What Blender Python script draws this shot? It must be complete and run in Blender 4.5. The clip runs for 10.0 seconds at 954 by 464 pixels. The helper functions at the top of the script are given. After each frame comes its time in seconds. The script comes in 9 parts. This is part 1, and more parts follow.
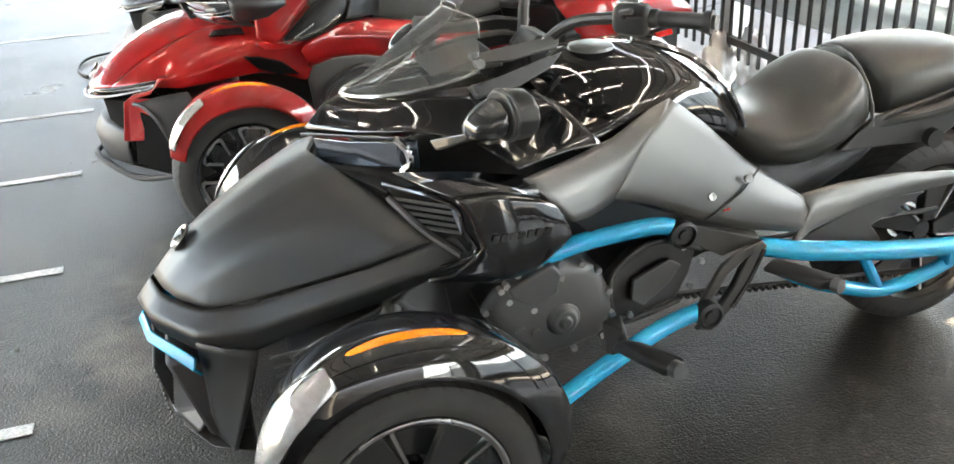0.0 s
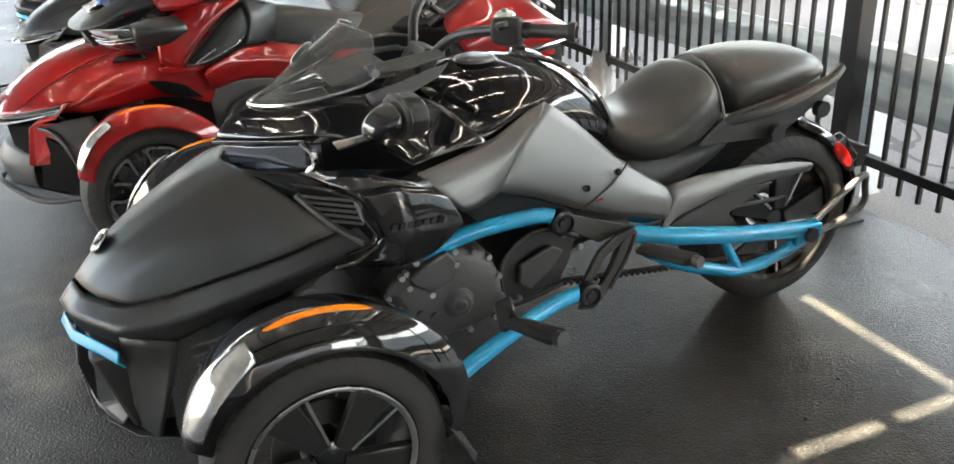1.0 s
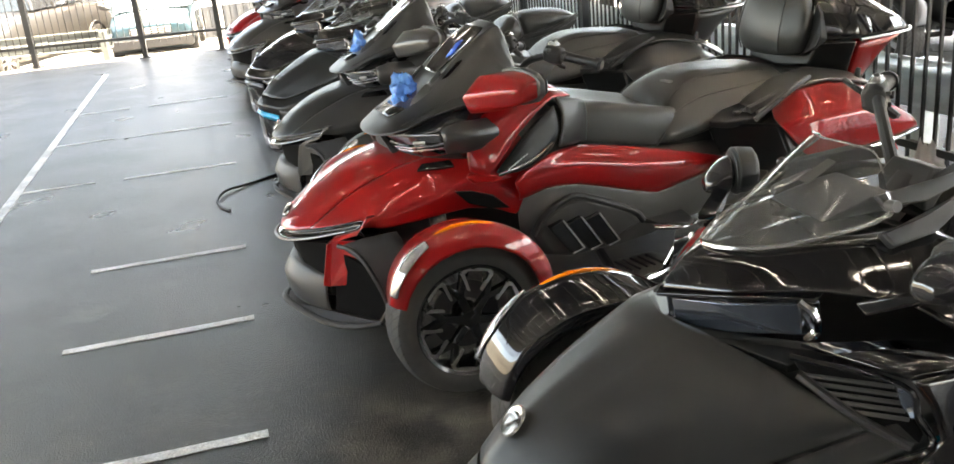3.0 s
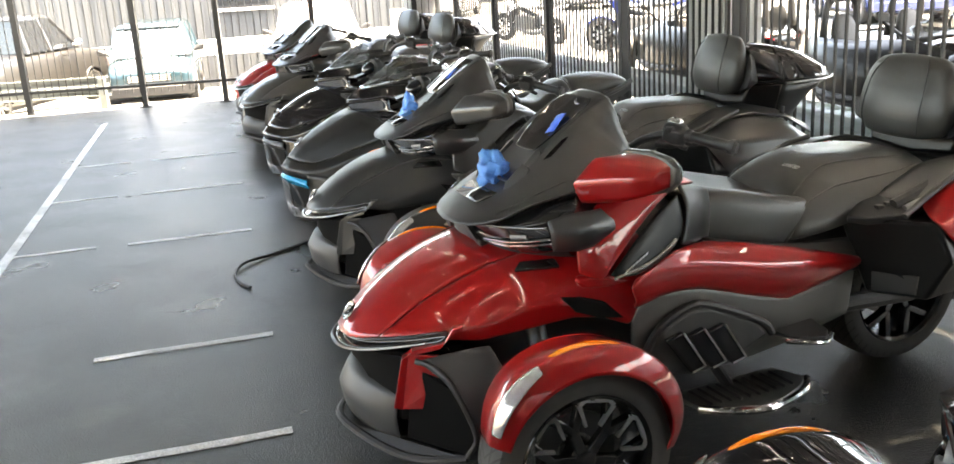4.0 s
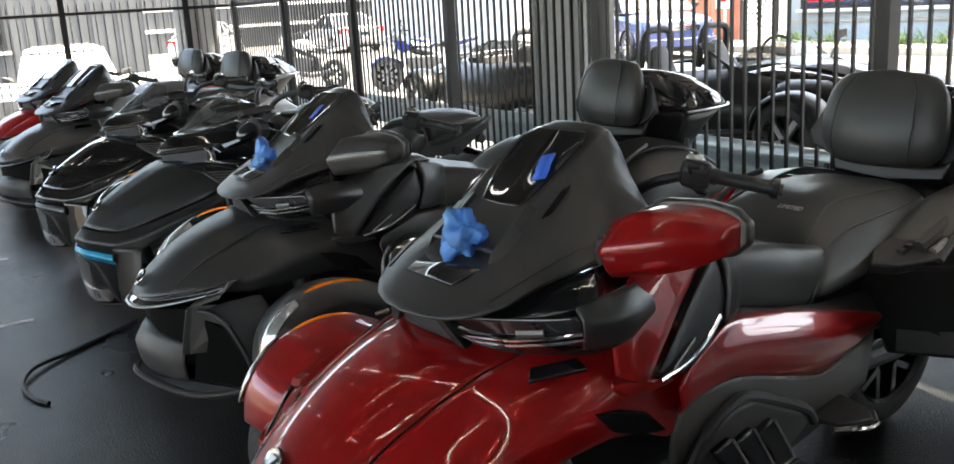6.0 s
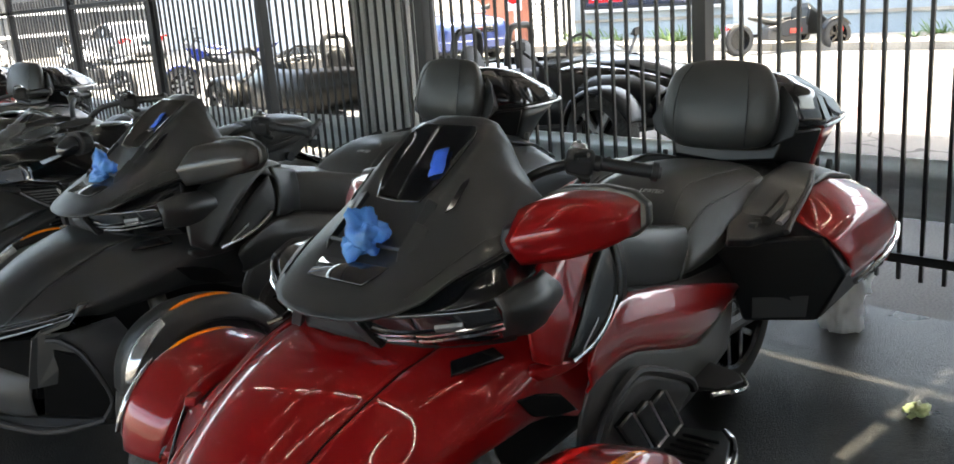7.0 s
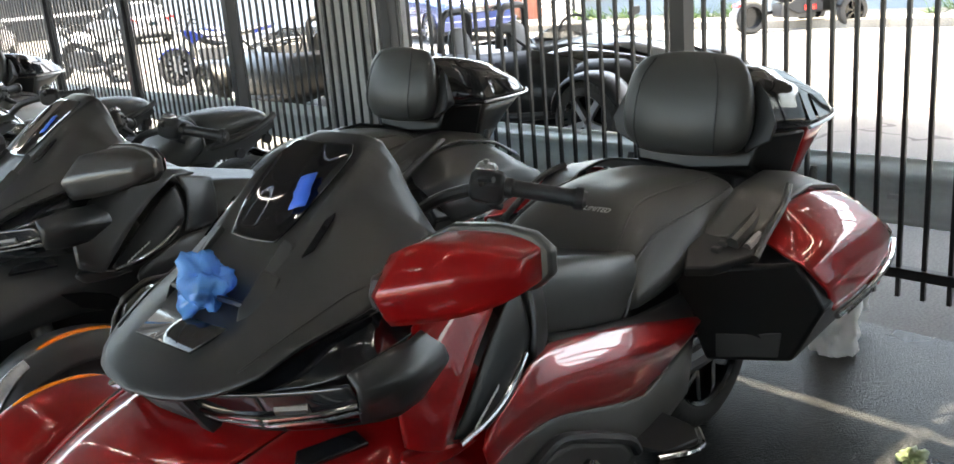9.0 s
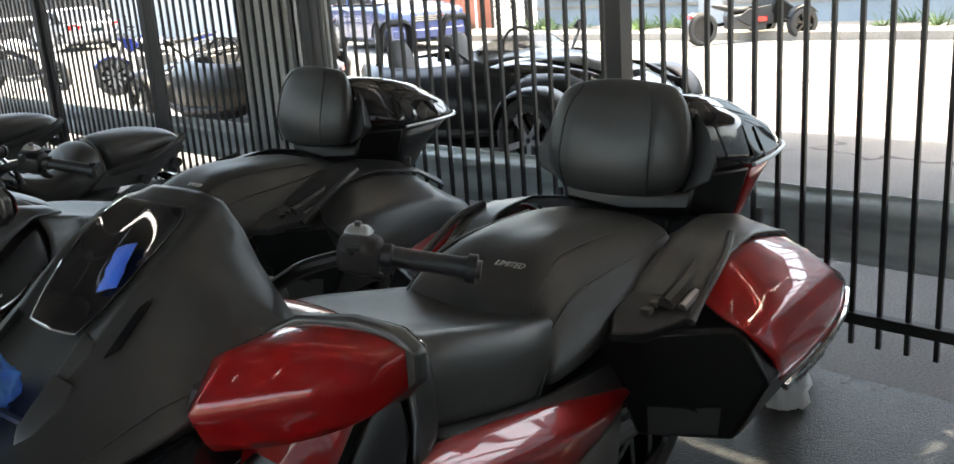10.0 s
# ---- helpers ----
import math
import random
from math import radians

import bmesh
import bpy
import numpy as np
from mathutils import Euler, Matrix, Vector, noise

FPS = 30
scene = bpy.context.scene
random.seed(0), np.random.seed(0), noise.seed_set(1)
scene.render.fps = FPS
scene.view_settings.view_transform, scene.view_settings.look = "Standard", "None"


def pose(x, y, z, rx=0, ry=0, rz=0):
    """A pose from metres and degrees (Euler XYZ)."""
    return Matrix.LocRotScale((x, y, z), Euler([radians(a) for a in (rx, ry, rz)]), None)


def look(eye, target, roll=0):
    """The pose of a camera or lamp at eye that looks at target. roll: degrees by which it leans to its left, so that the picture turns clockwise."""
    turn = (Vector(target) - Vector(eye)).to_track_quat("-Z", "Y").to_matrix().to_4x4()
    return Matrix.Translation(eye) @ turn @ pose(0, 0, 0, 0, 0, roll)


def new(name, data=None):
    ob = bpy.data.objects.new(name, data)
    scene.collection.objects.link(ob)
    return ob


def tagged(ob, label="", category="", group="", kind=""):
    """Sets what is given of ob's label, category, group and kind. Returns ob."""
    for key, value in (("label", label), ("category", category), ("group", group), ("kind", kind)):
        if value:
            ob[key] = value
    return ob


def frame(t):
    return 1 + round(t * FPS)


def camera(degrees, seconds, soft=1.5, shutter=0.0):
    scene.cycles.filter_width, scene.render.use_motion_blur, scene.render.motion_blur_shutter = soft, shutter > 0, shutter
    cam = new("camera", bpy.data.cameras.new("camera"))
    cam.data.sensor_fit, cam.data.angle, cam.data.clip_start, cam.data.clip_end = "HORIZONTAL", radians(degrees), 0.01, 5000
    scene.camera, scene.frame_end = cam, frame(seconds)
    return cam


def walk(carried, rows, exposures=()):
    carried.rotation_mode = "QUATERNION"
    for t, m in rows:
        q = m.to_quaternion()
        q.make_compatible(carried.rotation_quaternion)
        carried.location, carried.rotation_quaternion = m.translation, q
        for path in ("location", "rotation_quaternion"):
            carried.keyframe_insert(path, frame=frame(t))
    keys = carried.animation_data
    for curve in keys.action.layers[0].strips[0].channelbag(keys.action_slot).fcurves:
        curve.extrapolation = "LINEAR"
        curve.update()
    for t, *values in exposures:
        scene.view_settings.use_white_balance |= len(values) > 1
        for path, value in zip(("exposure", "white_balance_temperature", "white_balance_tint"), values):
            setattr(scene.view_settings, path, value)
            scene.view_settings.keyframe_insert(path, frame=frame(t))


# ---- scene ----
cam = camera(54.1, 10.0, soft=1.6)
PATH = [
    (0, (0.119, -2.133, 1.589), (0.625, -0.403, 0.722), -2.8),
    (0.5, (0.085, -2.239, 1.602), (0.764, -0.546, 0.781), -1.7),
    (1, (0.046, -2.385, 1.601), (0.755, -0.702, 0.787), -2.3),
    (1.5, (-0.11, -2.423, 1.604), (0.599, -0.708, 0.857), -2.6),
    (2, (-0.334, -2.241, 1.597), (0.258, -0.453, 0.925), -3.9),
    (2.5, (-0.384, -1.929, 1.545), (0.147, -0.126, 0.862), -4.5),
    (3, (-0.415, -1.574, 1.601), (0.032, 0.266, 0.957), -5.4),
    (3.2, (-0.478, -1.452, 1.618), (-0.032, 0.408, 1.035), -5.4),
    (4.3, (-0.616, -0.644, 1.565), (-0.106, 1.218, 1.041), -3.0),
    (4.5, (-0.603, -0.528, 1.544), (-0.092, 1.336, 1.031), -4.2),
    (5, (-0.771, -0.275, 1.551), (-0.121, 1.557, 1.081), -3.4),
    (5.2, (-0.779, -0.194, 1.551), (-0.08, 1.618, 1.076), -3.2),
    (6.3, (-0.809, 0.256, 1.483), (0.281, 1.867, 1.019), -3.6),
    (6.5, (-0.877, 0.281, 1.486), (0.297, 1.834, 1.026), -3.7),
    (7, (-0.979, 0.303, 1.49), (0.326, 1.737, 0.998), -4.2),
    (7.5, (-0.934, 0.278, 1.501), (0.412, 1.668, 0.993), -4.2),
    (8, (-0.687, 0.233, 1.496), (0.627, 1.651, 0.983), -5.0),
    (8.5, (-0.531, 0.273, 1.479), (0.736, 1.733, 0.964), -5.1),
    (9, (-0.474, 0.438, 1.488), (0.792, 1.892, 0.954), -4.7),
    (9.5, (-0.342, 0.562, 1.505), (0.992, 1.95, 0.963), -4.1),
    (10, (-0.119, 0.609, 1.498), (1.216, 2.003, 0.972), -4.1),
]
walk(cam, [(t, look(eye, target, roll)) for t, eye, target, roll in PATH],
     [(0, 5.6, 8600, 7), (1, 5.05, 8600, 7), (2, 4.75, 8800, 8), (3, 4.85, 9100, 8), (4.5, 4.6, 8600, 7), (6.5, 3.7, 7900, 5), (7.5, 3.8, 7900, 5), (9, 4.05, 7900, 5), (10, 3.5, 7800, 5)])

# ---- world, sun, exposure ----
SUN_EL, SUN_AZ = radians(71), radians(116)
world = bpy.data.worlds.new("sky")
scene.world = world
world.use_nodes = True
wn = world.node_tree.nodes
sky = wn.new("ShaderNodeTexSky")
sky.sky_type = "NISHITA"
sky.sun_disc = False
sky.sun_elevation, sky.sun_rotation = SUN_EL, SUN_AZ
sky.air_density, sky.dust_density, sky.ozone_density = 1.0, 4.0, 0.6
wn["Background"].inputs[1].default_value = 0.15
world.node_tree.links.new(sky.outputs[0], wn["Background"].inputs[0])
sun = new("sun", bpy.data.lights.new("sun", "SUN"))
sun.data.energy, sun.data.angle, sun.data.color = 2.0, radians(0.53), (1.0, 0.95, 0.87)
sun_dir = Vector((math.sin(SUN_AZ) * math.cos(SUN_EL), math.cos(SUN_AZ) * math.cos(SUN_EL), math.sin(SUN_EL)))
sun.matrix_world = look(sun_dir * 30, (0, 0, 0))

# ---- materials ----
def nodes_of(name):
    m = bpy.data.materials.new(name)
    m.use_nodes = True
    t = m.node_tree
    return m, t, t.nodes["Principled BSDF"]


def surface(name, col, rough=0.5, metal=0.0, var=0.08, grain=0.0, scale=60.0, coat=0.0, bump=0.0, bump_scale=200.0, rvar=0.1, flake=0.0, spec=0.5):
    """A procedural material: broad and fine colour variation, uneven gloss and a fine relief."""
    m, t, b = nodes_of(name)
    n, k = t.nodes, t.links
    tc = n.new("ShaderNodeTexCoord")
    broad, fine = n.new("ShaderNodeTexNoise"), n.new("ShaderNodeTexNoise")
    broad.inputs["Scale"].default_value, fine.inputs["Scale"].default_value = 3.5, scale
    broad.inputs["Detail"].default_value, fine.inputs["Detail"].default_value = 5, 3
    for x in (broad, fine):
        k.new(tc.outputs["Object"], x.inputs["Vector"])
    mix = n.new("ShaderNodeMix")
    mix.data_type = "RGBA"
    mix.inputs[6].default_value = (*[max(0, c * (1 - var)) for c in col], 1)
    mix.inputs[7].default_value = (*[min(1, c * (1 + var)) for c in col], 1)
    k.new(broad.outputs["Fac"], mix.inputs[0])
    out = mix.outputs[2]
    if grain:
        g = n.new("ShaderNodeMix")
        g.data_type, g.blend_type = "RGBA", "MULTIPLY"
        r = n.new("ShaderNodeMapRange")
        r.inputs[3].default_value, r.inputs[4].default_value = 1 - grain, 1 + grain
        k.new(fine.outputs["Fac"], r.inputs[0])
        g.inputs[0].default_value = 1
        k.new(out, g.inputs[6])
        k.new(r.outputs[0], g.inputs[7])
        out = g.outputs[2]
    k.new(out, b.inputs["Base Color"])
    rr = n.new("ShaderNodeMapRange")
    rr.inputs[3].default_value, rr.inputs[4].default_value = max(0.02, rough * (1 - rvar)), min(1, rough * (1 + rvar))
    k.new(broad.outputs["Fac"], rr.inputs[0])
    k.new(rr.outputs[0], b.inputs["Roughness"])
    b.inputs["Metallic"].default_value = metal
    b.inputs["Specular IOR Level"].default_value = spec
    b.inputs["Coat Weight"].default_value = coat
    b.inputs["Coat Roughness"].default_value = 0.03
    if bump:
        bn = n.new("ShaderNodeTexNoise")
        bn.inputs["Scale"].default_value, bn.inputs["Detail"].default_value = bump_scale, 2
        k.new(tc.outputs["Object"], bn.inputs["Vector"])
        bp = n.new("ShaderNodeBump")
        bp.inputs["Strength"].default_value, bp.inputs["Distance"].default_value = bump, 0.002
        k.new(bn.outputs["Fac"], bp.inputs["Height"])
        k.new(bp.outputs[0], b.inputs["Normal"])
    return m


def clear(name, tint=(1, 1, 1), rough=0.02, alpha=0.25, gloss=0.5):
    """Thin tinted sheet: part see-through, part glossy film."""
    m, t, b = nodes_of(name)
    n, k = t.nodes, t.links
    tr = n.new("ShaderNodeBsdfTransparent")
    tr.inputs[0].default_value = (*tint, 1)
    mx = n.new("ShaderNodeMixShader")
    mx.inputs[0].default_value = alpha
    b.inputs["Base Color"].default_value = (*[c * 0.15 for c in tint], 1)
    b.inputs["Roughness"].default_value = rough
    b.inputs["Specular IOR Level"].default_value = gloss
    ns = n.new("ShaderNodeTexNoise")
    ns.inputs["Scale"].default_value = 6
    mr = n.new("ShaderNodeMapRange")
    mr.inputs[3].default_value, mr.inputs[4].default_value = rough, rough + 0.06
    k.new(ns.outputs["Fac"], mr.inputs[0])
    k.new(mr.outputs[0], b.inputs["Roughness"])
    k.new(tr.outputs[0], mx.inputs[1])
    k.new(b.outputs[0], mx.inputs[2])
    k.new(mx.outputs[0], n["Material Output"].inputs[0])
    return m


def tyre_rubber(name, cuts=46):
    """Black rubber with slanted tread cuts on the running face."""
    m, t, b = nodes_of(name)
    n, k = t.nodes, t.links
    tc, sep = n.new("ShaderNodeTexCoord"), n.new("ShaderNodeSeparateXYZ")
    k.new(tc.outputs["Object"], sep.inputs[0])

    def mth(op, a, c=None, clampit=False):
        x = n.new("ShaderNodeMath")
        x.operation, x.use_clamp = op, clampit
        for i, v in enumerate((a, c)):
            if v is None:
                continue
            if isinstance(v, (int, float)):
                x.inputs[i].default_value = v
            else:
                k.new(v, x.inputs[i])
        return x.outputs[0]

    ang = mth("ARCTAN2", sep.outputs[2], sep.outputs[0])
    side = mth("ABSOLUTE", sep.outputs[1])
    ph = mth("ADD", mth("MULTIPLY", ang, cuts / 6.2832), mth("MULTIPLY", side, 26))
    saw = mth("FRACT", ph)
    cut = mth("LESS_THAN", saw, 0.22)
    rad = mth("SQRT", mth("ADD", mth("MULTIPLY", sep.outputs[0], sep.outputs[0]), mth("MULTIPLY", sep.outputs[2], sep.outputs[2])))
    tread = mth("GREATER_THAN", rad, 0.262)
    groove = mth("LESS_THAN", mth("ABSOLUTE", mth("SUBTRACT", side, 0.03)), 0.004)
    dip = mth("MULTIPLY", mth("MAXIMUM", cut, groove), tread)
    bp = n.new("ShaderNodeBump")
    bp.invert = True
    bp.inputs["Strength"].default_value, bp.inputs["Distance"].default_value = 1.0, 0.012
    k.new(dip, bp.inputs["Height"])
    k.new(bp.outputs[0], b.inputs["Normal"])
    mix = n.new("ShaderNodeMix")
    mix.data_type = "RGBA"
    mix.inputs[6].default_value, mix.inputs[7].default_value = (0.026, 0.026, 0.026, 1), (0.003, 0.004, 0.004, 1)
    k.new(dip, mix.inputs[0])
    ns = n.new("ShaderNodeTexNoise")
    ns.inputs["Scale"].default_value = 25
    dust = n.new("ShaderNodeMix")
    dust.data_type = "RGBA"
    dust.inputs[7].default_value = (0.075, 0.07, 0.062, 1)
    k.new(tc.outputs["Object"], ns.inputs["Vector"])
    k.new(mth("MULTIPLY", ns.outputs["Fac"], 0.35), dust.inputs[0])
    k.new(mix.outputs[2], dust.inputs[6])
    k.new(dust.outputs[2], b.inputs["Base Color"])
    b.inputs["Roughness"].default_value = 0.72
    return m


M = {
    "matte": surface("satin_grey_paint", (0.04, 0.0412, 0.0415), 0.34, 0.6, 0.06, 0.03, 700, bump=0.03, bump_scale=900),
    "graphite": surface("graphite_metallic_paint", (0.12, 0.119, 0.116), 0.36, 0.85, 0.05, 0.03, 900),
    "greypaint": surface("dark_grey_matte_paint", (0.064, 0.0652, 0.0655), 0.35, 0.75, 0.08, 0.03, 700),
    "silverpaint": surface("silver_paint", (0.3, 0.3, 0.3), 0.3, 0.6, 0.05, coat=0.4),
    "gloss": surface("gloss_black_plastic", (0.008, 0.008, 0.009), 0.06, 0.0, 0.2, coat=0.6, rvar=0.3, bump=0.015, bump_scale=9),
    "plastic": surface("black_moulded_plastic", (0.018, 0.018, 0.019), 0.5, 0.0, 0.12, 0.08, 400, bump=0.12, bump_scale=700),
    "charcoal": surface("charcoal_moulded_plastic", (0.042, 0.042, 0.041), 0.46, 0.0, 0.08, 0.05, 500, bump=0.1, bump_scale=800),
    "red": surface("red_metallic_paint", (0.28, 0.0055, 0.007), 0.3, 0.2, 0.08, 0.08, 1500, coat=1.0, bump=0.008, bump_scale=4, spec=0.12),
    "vinyl": surface("black_seat_vinyl", (0.042, 0.042, 0.039), 0.38, 0.0, 0.08, 0.06, 300, bump=0.2, bump_scale=350, rvar=0.2),
    # near-black fill that stands for the shade inside intakes and scoops
    "recess_shade": surface("black_recess_shade", (0.004, 0.004, 0.004), 0.9, 0.0, 0.1, spec=0.1),
    "flankgrey": surface("satin_mid_grey_panel", (0.1, 0.1, 0.096), 0.4, 0.2, 0.08, 0.03, 700),
    "deepblack": surface("deep_black_plastic", (0.0045, 0.0048, 0.005), 0.3, 0.0, 0.15, 0.08, 300, spec=0.3),
    "piping": surface("grey_seam_piping", (0.12, 0.12, 0.115), 0.55, 0.0, 0.1),
    "chrome": surface("polished_chrome", (0.75, 0.75, 0.76), 0.08, 1.0, 0.03, rvar=0.4),
    "alu": surface("machined_aluminium", (0.6, 0.6, 0.6), 0.28, 1.0, 0.05, 0.05, 300),
    "steel": surface("dark_steel", (0.12, 0.12, 0.12), 0.4, 0.8, 0.15, 0.1, 150),
    "engine": surface("grey_engine_casting", (0.085, 0.085, 0.086), 0.45, 0.4, 0.1, 0.1, 300, bump=0.15, bump_scale=250),
    "blue": surface("bright_blue_paint", (0.0, 0.3, 0.52), 0.25, 0.0, 0.06, coat=0.3, spec=0.3),
    "amber": surface("amber_lens", (0.85, 0.2, 0.01), 0.2, 0.0, 0.12, 0.25, 120, coat=0.5),
    "redlens": surface("red_tail_lens", (0.5, 0.01, 0.01), 0.12, 0.0, 0.1, 0.2, 150, coat=0.7),
    "clearlens": surface("clear_lamp_lens", (0.5, 0.5, 0.5), 0.08, 0.7, 0.3, 0.35, 60, coat=1.0),
    "lens": surface("smoked_lamp_lens", (0.012, 0.013, 0.015), 0.04, 0.0, 0.3, coat=1.0),
    "lampglass": surface("clear_headlamp_glass", (0.08, 0.095, 0.12), 0.07, 0.6, 0.4, 0.4, 30, coat=1.0),
    "white": surface("light_guide_white", (0.75, 0.77, 0.78), 0.2, 0.1, 0.04),
    "screen": surface("black_tinted_screen", (0.006, 0.006, 0.007), 0.03, 0.0, 0.2, coat=0.8),
    "smoke": clear("smoked_windshield", (0.72, 0.72, 0.71), 0.03, 0.48, 0.9),
    "tyre": tyre_rubber("tyre_rubber"),
    "rim": surface("black_rim_paint", (0.012, 0.012, 0.012), 0.22, 0.2, 0.1, coat=0.3),
    "mirror": surface("mirror_glass", (0.85, 0.86, 0.87), 0.02, 1.0, 0.01),
    "bag": clear("blue_plastic_film", (0.3, 0.55, 1.0), 0.14, 0.62, 0.8),
    "tape": surface("blue_masking_tape", (0.02, 0.12, 0.62), 0.6, 0.0, 0.06, 0.06, 200),
    "whitebag": clear("white_plastic_film", (0.95, 0.95, 0.95), 0.3, 0.75),
    "badge": surface("badge_silver", (0.55, 0.55, 0.55), 0.25, 0.9, 0.1),
    "logo": surface("dark_embossed_letters", (0.03, 0.03, 0.03), 0.12, 0.0, 0.1, coat=0.5),
    "print": surface("pale_print", (0.55, 0.55, 0.54), 0.5),
    "redprint": surface("red_print", (0.6, 0.03, 0.03), 0.4),
}
# film on the bags scatters more than it mirrors
M["bag"].node_tree.nodes["Principled BSDF"].inputs["Base Color"].default_value = (0.14, 0.44, 0.95, 1)
M["whitebag"].node_tree.nodes["Principled BSDF"].inputs["Base Color"].default_value = (0.8, 0.8, 0.8, 1)

# ---- building tools ----
def link_mesh(name, bm, material, parent=None, label="", smooth=True, sharp=32):
    me = bpy.data.meshes.new(name)
    bm.normal_update()
    bm.to_mesh(me)
    bm.free()
    me.polygons.foreach_set("use_smooth", [smooth] * len(me.polygons))
    if smooth and sharp:
        me.set_sharp_from_angle(angle=radians(sharp))
    if material:
        me.materials.append(material)
    ob = new(name, me)
    if parent:
        ob.parent = parent
    if label:
        ob["label"] = label
    return ob


def part(name, bm, material, parent, label="", sub=0, solid=0.0, bevel=0.0, crease=0.0, angle=28, sharp=32):
    """One mesh under a thing. sub: smoothing levels; solid: wall thickness; crease: how crisp the folds over angle degrees stay."""
    if crease:
        lay = bm.edges.layers.float.get("crease_edge") or bm.edges.layers.float.new("crease_edge")
        bm.normal_update()
        for e in bm.edges:
            if len(e.link_faces) < 2:
                e[lay] = max(crease, 0.7)
            elif e.calc_face_angle(0) > radians(angle):
                e[lay] = crease
    ob = link_mesh(name, bm, material, parent, label, True, 0 if sub else sharp)
    if solid:
        md = ob.modifiers.new("wall", "SOLIDIFY")
        md.thickness, md.offset, md.edge_crease_rim = solid, 0, 0.6
    if sub:
        md = ob.modifiers.new("smooth", "SUBSURF")
        md.levels = md.render_levels = sub
    if bevel:
        md = ob.modifiers.new("edge", "BEVEL")
        md.width, md.segments, md.limit_method, md.angle_limit = bevel, 2, "ANGLE", radians(30)
    return ob


def grid(rows, both=False, side=1):
    """A surface from rows of points (back, out, up). both: mirrored over the middle; side: -1 for the left."""
    full = []
    for r in rows:
        line = [(u, side * s, z) for u, s, z in r]
        if both:
            line = [(u, -s, z) for u, s, z in reversed(r) if s > 1e-6] + [(u, s, z) for u, s, z in r]
        full.append(line)
    bm = bmesh.new()
    vs = [[bm.verts.new(p) for p in line] for line in full]
    for a, b in zip(vs, vs[1:]):
        for i in range(len(a) - 1):
            bm.faces.new((a[i], a[i + 1], b[i + 1], b[i]))
    return bm


def loft(rings, half=False, cap=True, side=1):
    """A closed body through rings of points; half: rings run from top middle to bottom middle and are mirrored."""
    bm = bmesh.new()
    vs = []
    for r in rings:
        if half:
            r = list(r) + [(u, -s, z) for u, s, z in reversed(r) if s > 1e-6]
        vs.append([bm.verts.new((u, side * s, z)) for u, s, z in r])
    n = len(vs[0])
    for a, b in zip(vs, vs[1:]):
        for i in range(n):
            bm.faces.new((a[i], a[(i + 1) % n], b[(i + 1) % n], b[i]))
    if cap:
        bm.faces.new(vs[0][::-1])
        bm.faces.new(vs[-1])
    bmesh.ops.recalc_face_normals(bm, faces=bm.faces)
    return bm


def hull(points, side=1):
    bm = bmesh.new()
    for u, s, z in points:
        bm.verts.new((u, side * s, z))
    bmesh.ops.convex_hull(bm, input=bm.verts)
    bmesh.ops.dissolve_limit(bm, angle_limit=radians(2), verts=bm.verts, edges=bm.edges)
    bmesh.ops.recalc_face_normals(bm, faces=bm.faces)
    return bm


def slab(poly, depth, side=1):
    """A flat piece with the outline poly (points on a slanted plane), thickened inwards along its normal."""
    pts = [Vector((u, side * s, z)) for u, s, z in poly]
    nrm = Vector((0, 0, 0))
    mid = sum(pts, Vector()) / len(pts)
    for a, b in zip(pts, pts[1:] + pts[:1]):
        nrm += (a - mid).cross(b - mid)
    nrm.normalize()
    if nrm.y * side > 0:
        nrm = -nrm
    bm = bmesh.new()
    f = [bm.verts.new(p) for p in pts]
    g = [bm.verts.new(p + nrm * depth) for p in pts]
    bm.faces.new(f)
    bm.faces.new(g[::-1])
    for i in range(len(f)):
        j = (i + 1) % len(f)
        bm.faces.new((f[i], g[i], g[j], f[j]))
    bmesh.ops.recalc_face_normals(bm, faces=bm.faces)
    return bm


def tube(path, r, n=10, side=1, taper=None, bm=None):
    """A round bar along a path of points."""
    pts = [Vector((u, side * s, z)) for u, s, z in path]
    own = bm is None
    bm = bm or bmesh.new()
    rings, up = [], None
    for i, p in enumerate(pts):
        d = (pts[min(i + 1, len(pts) - 1)] - pts[max(i - 1, 0)]).normalized()
        if up is None:
            up = d.orthogonal().normalized()
        up = (up - d * up.dot(d)).normalized()
        w = d.cross(up)
        rad = r if taper is None else taper[i]
        rings.append([bm.verts.new(p + rad * (math.cos(a) * up + math.sin(a) * w)) for a in (2 * math.pi * k / n for k in range(n))])
    for a, b in zip(rings, rings[1:]):
        for k in range(n):
            bm.faces.new((a[k], a[(k + 1) % n], b[(k + 1) % n], b[k]))
    bm.faces.new(rings[0][::-1])
    bm.faces.new(rings[-1])
    if own:
        bmesh.ops.recalc_face_normals(bm, faces=bm.faces)
    return bm


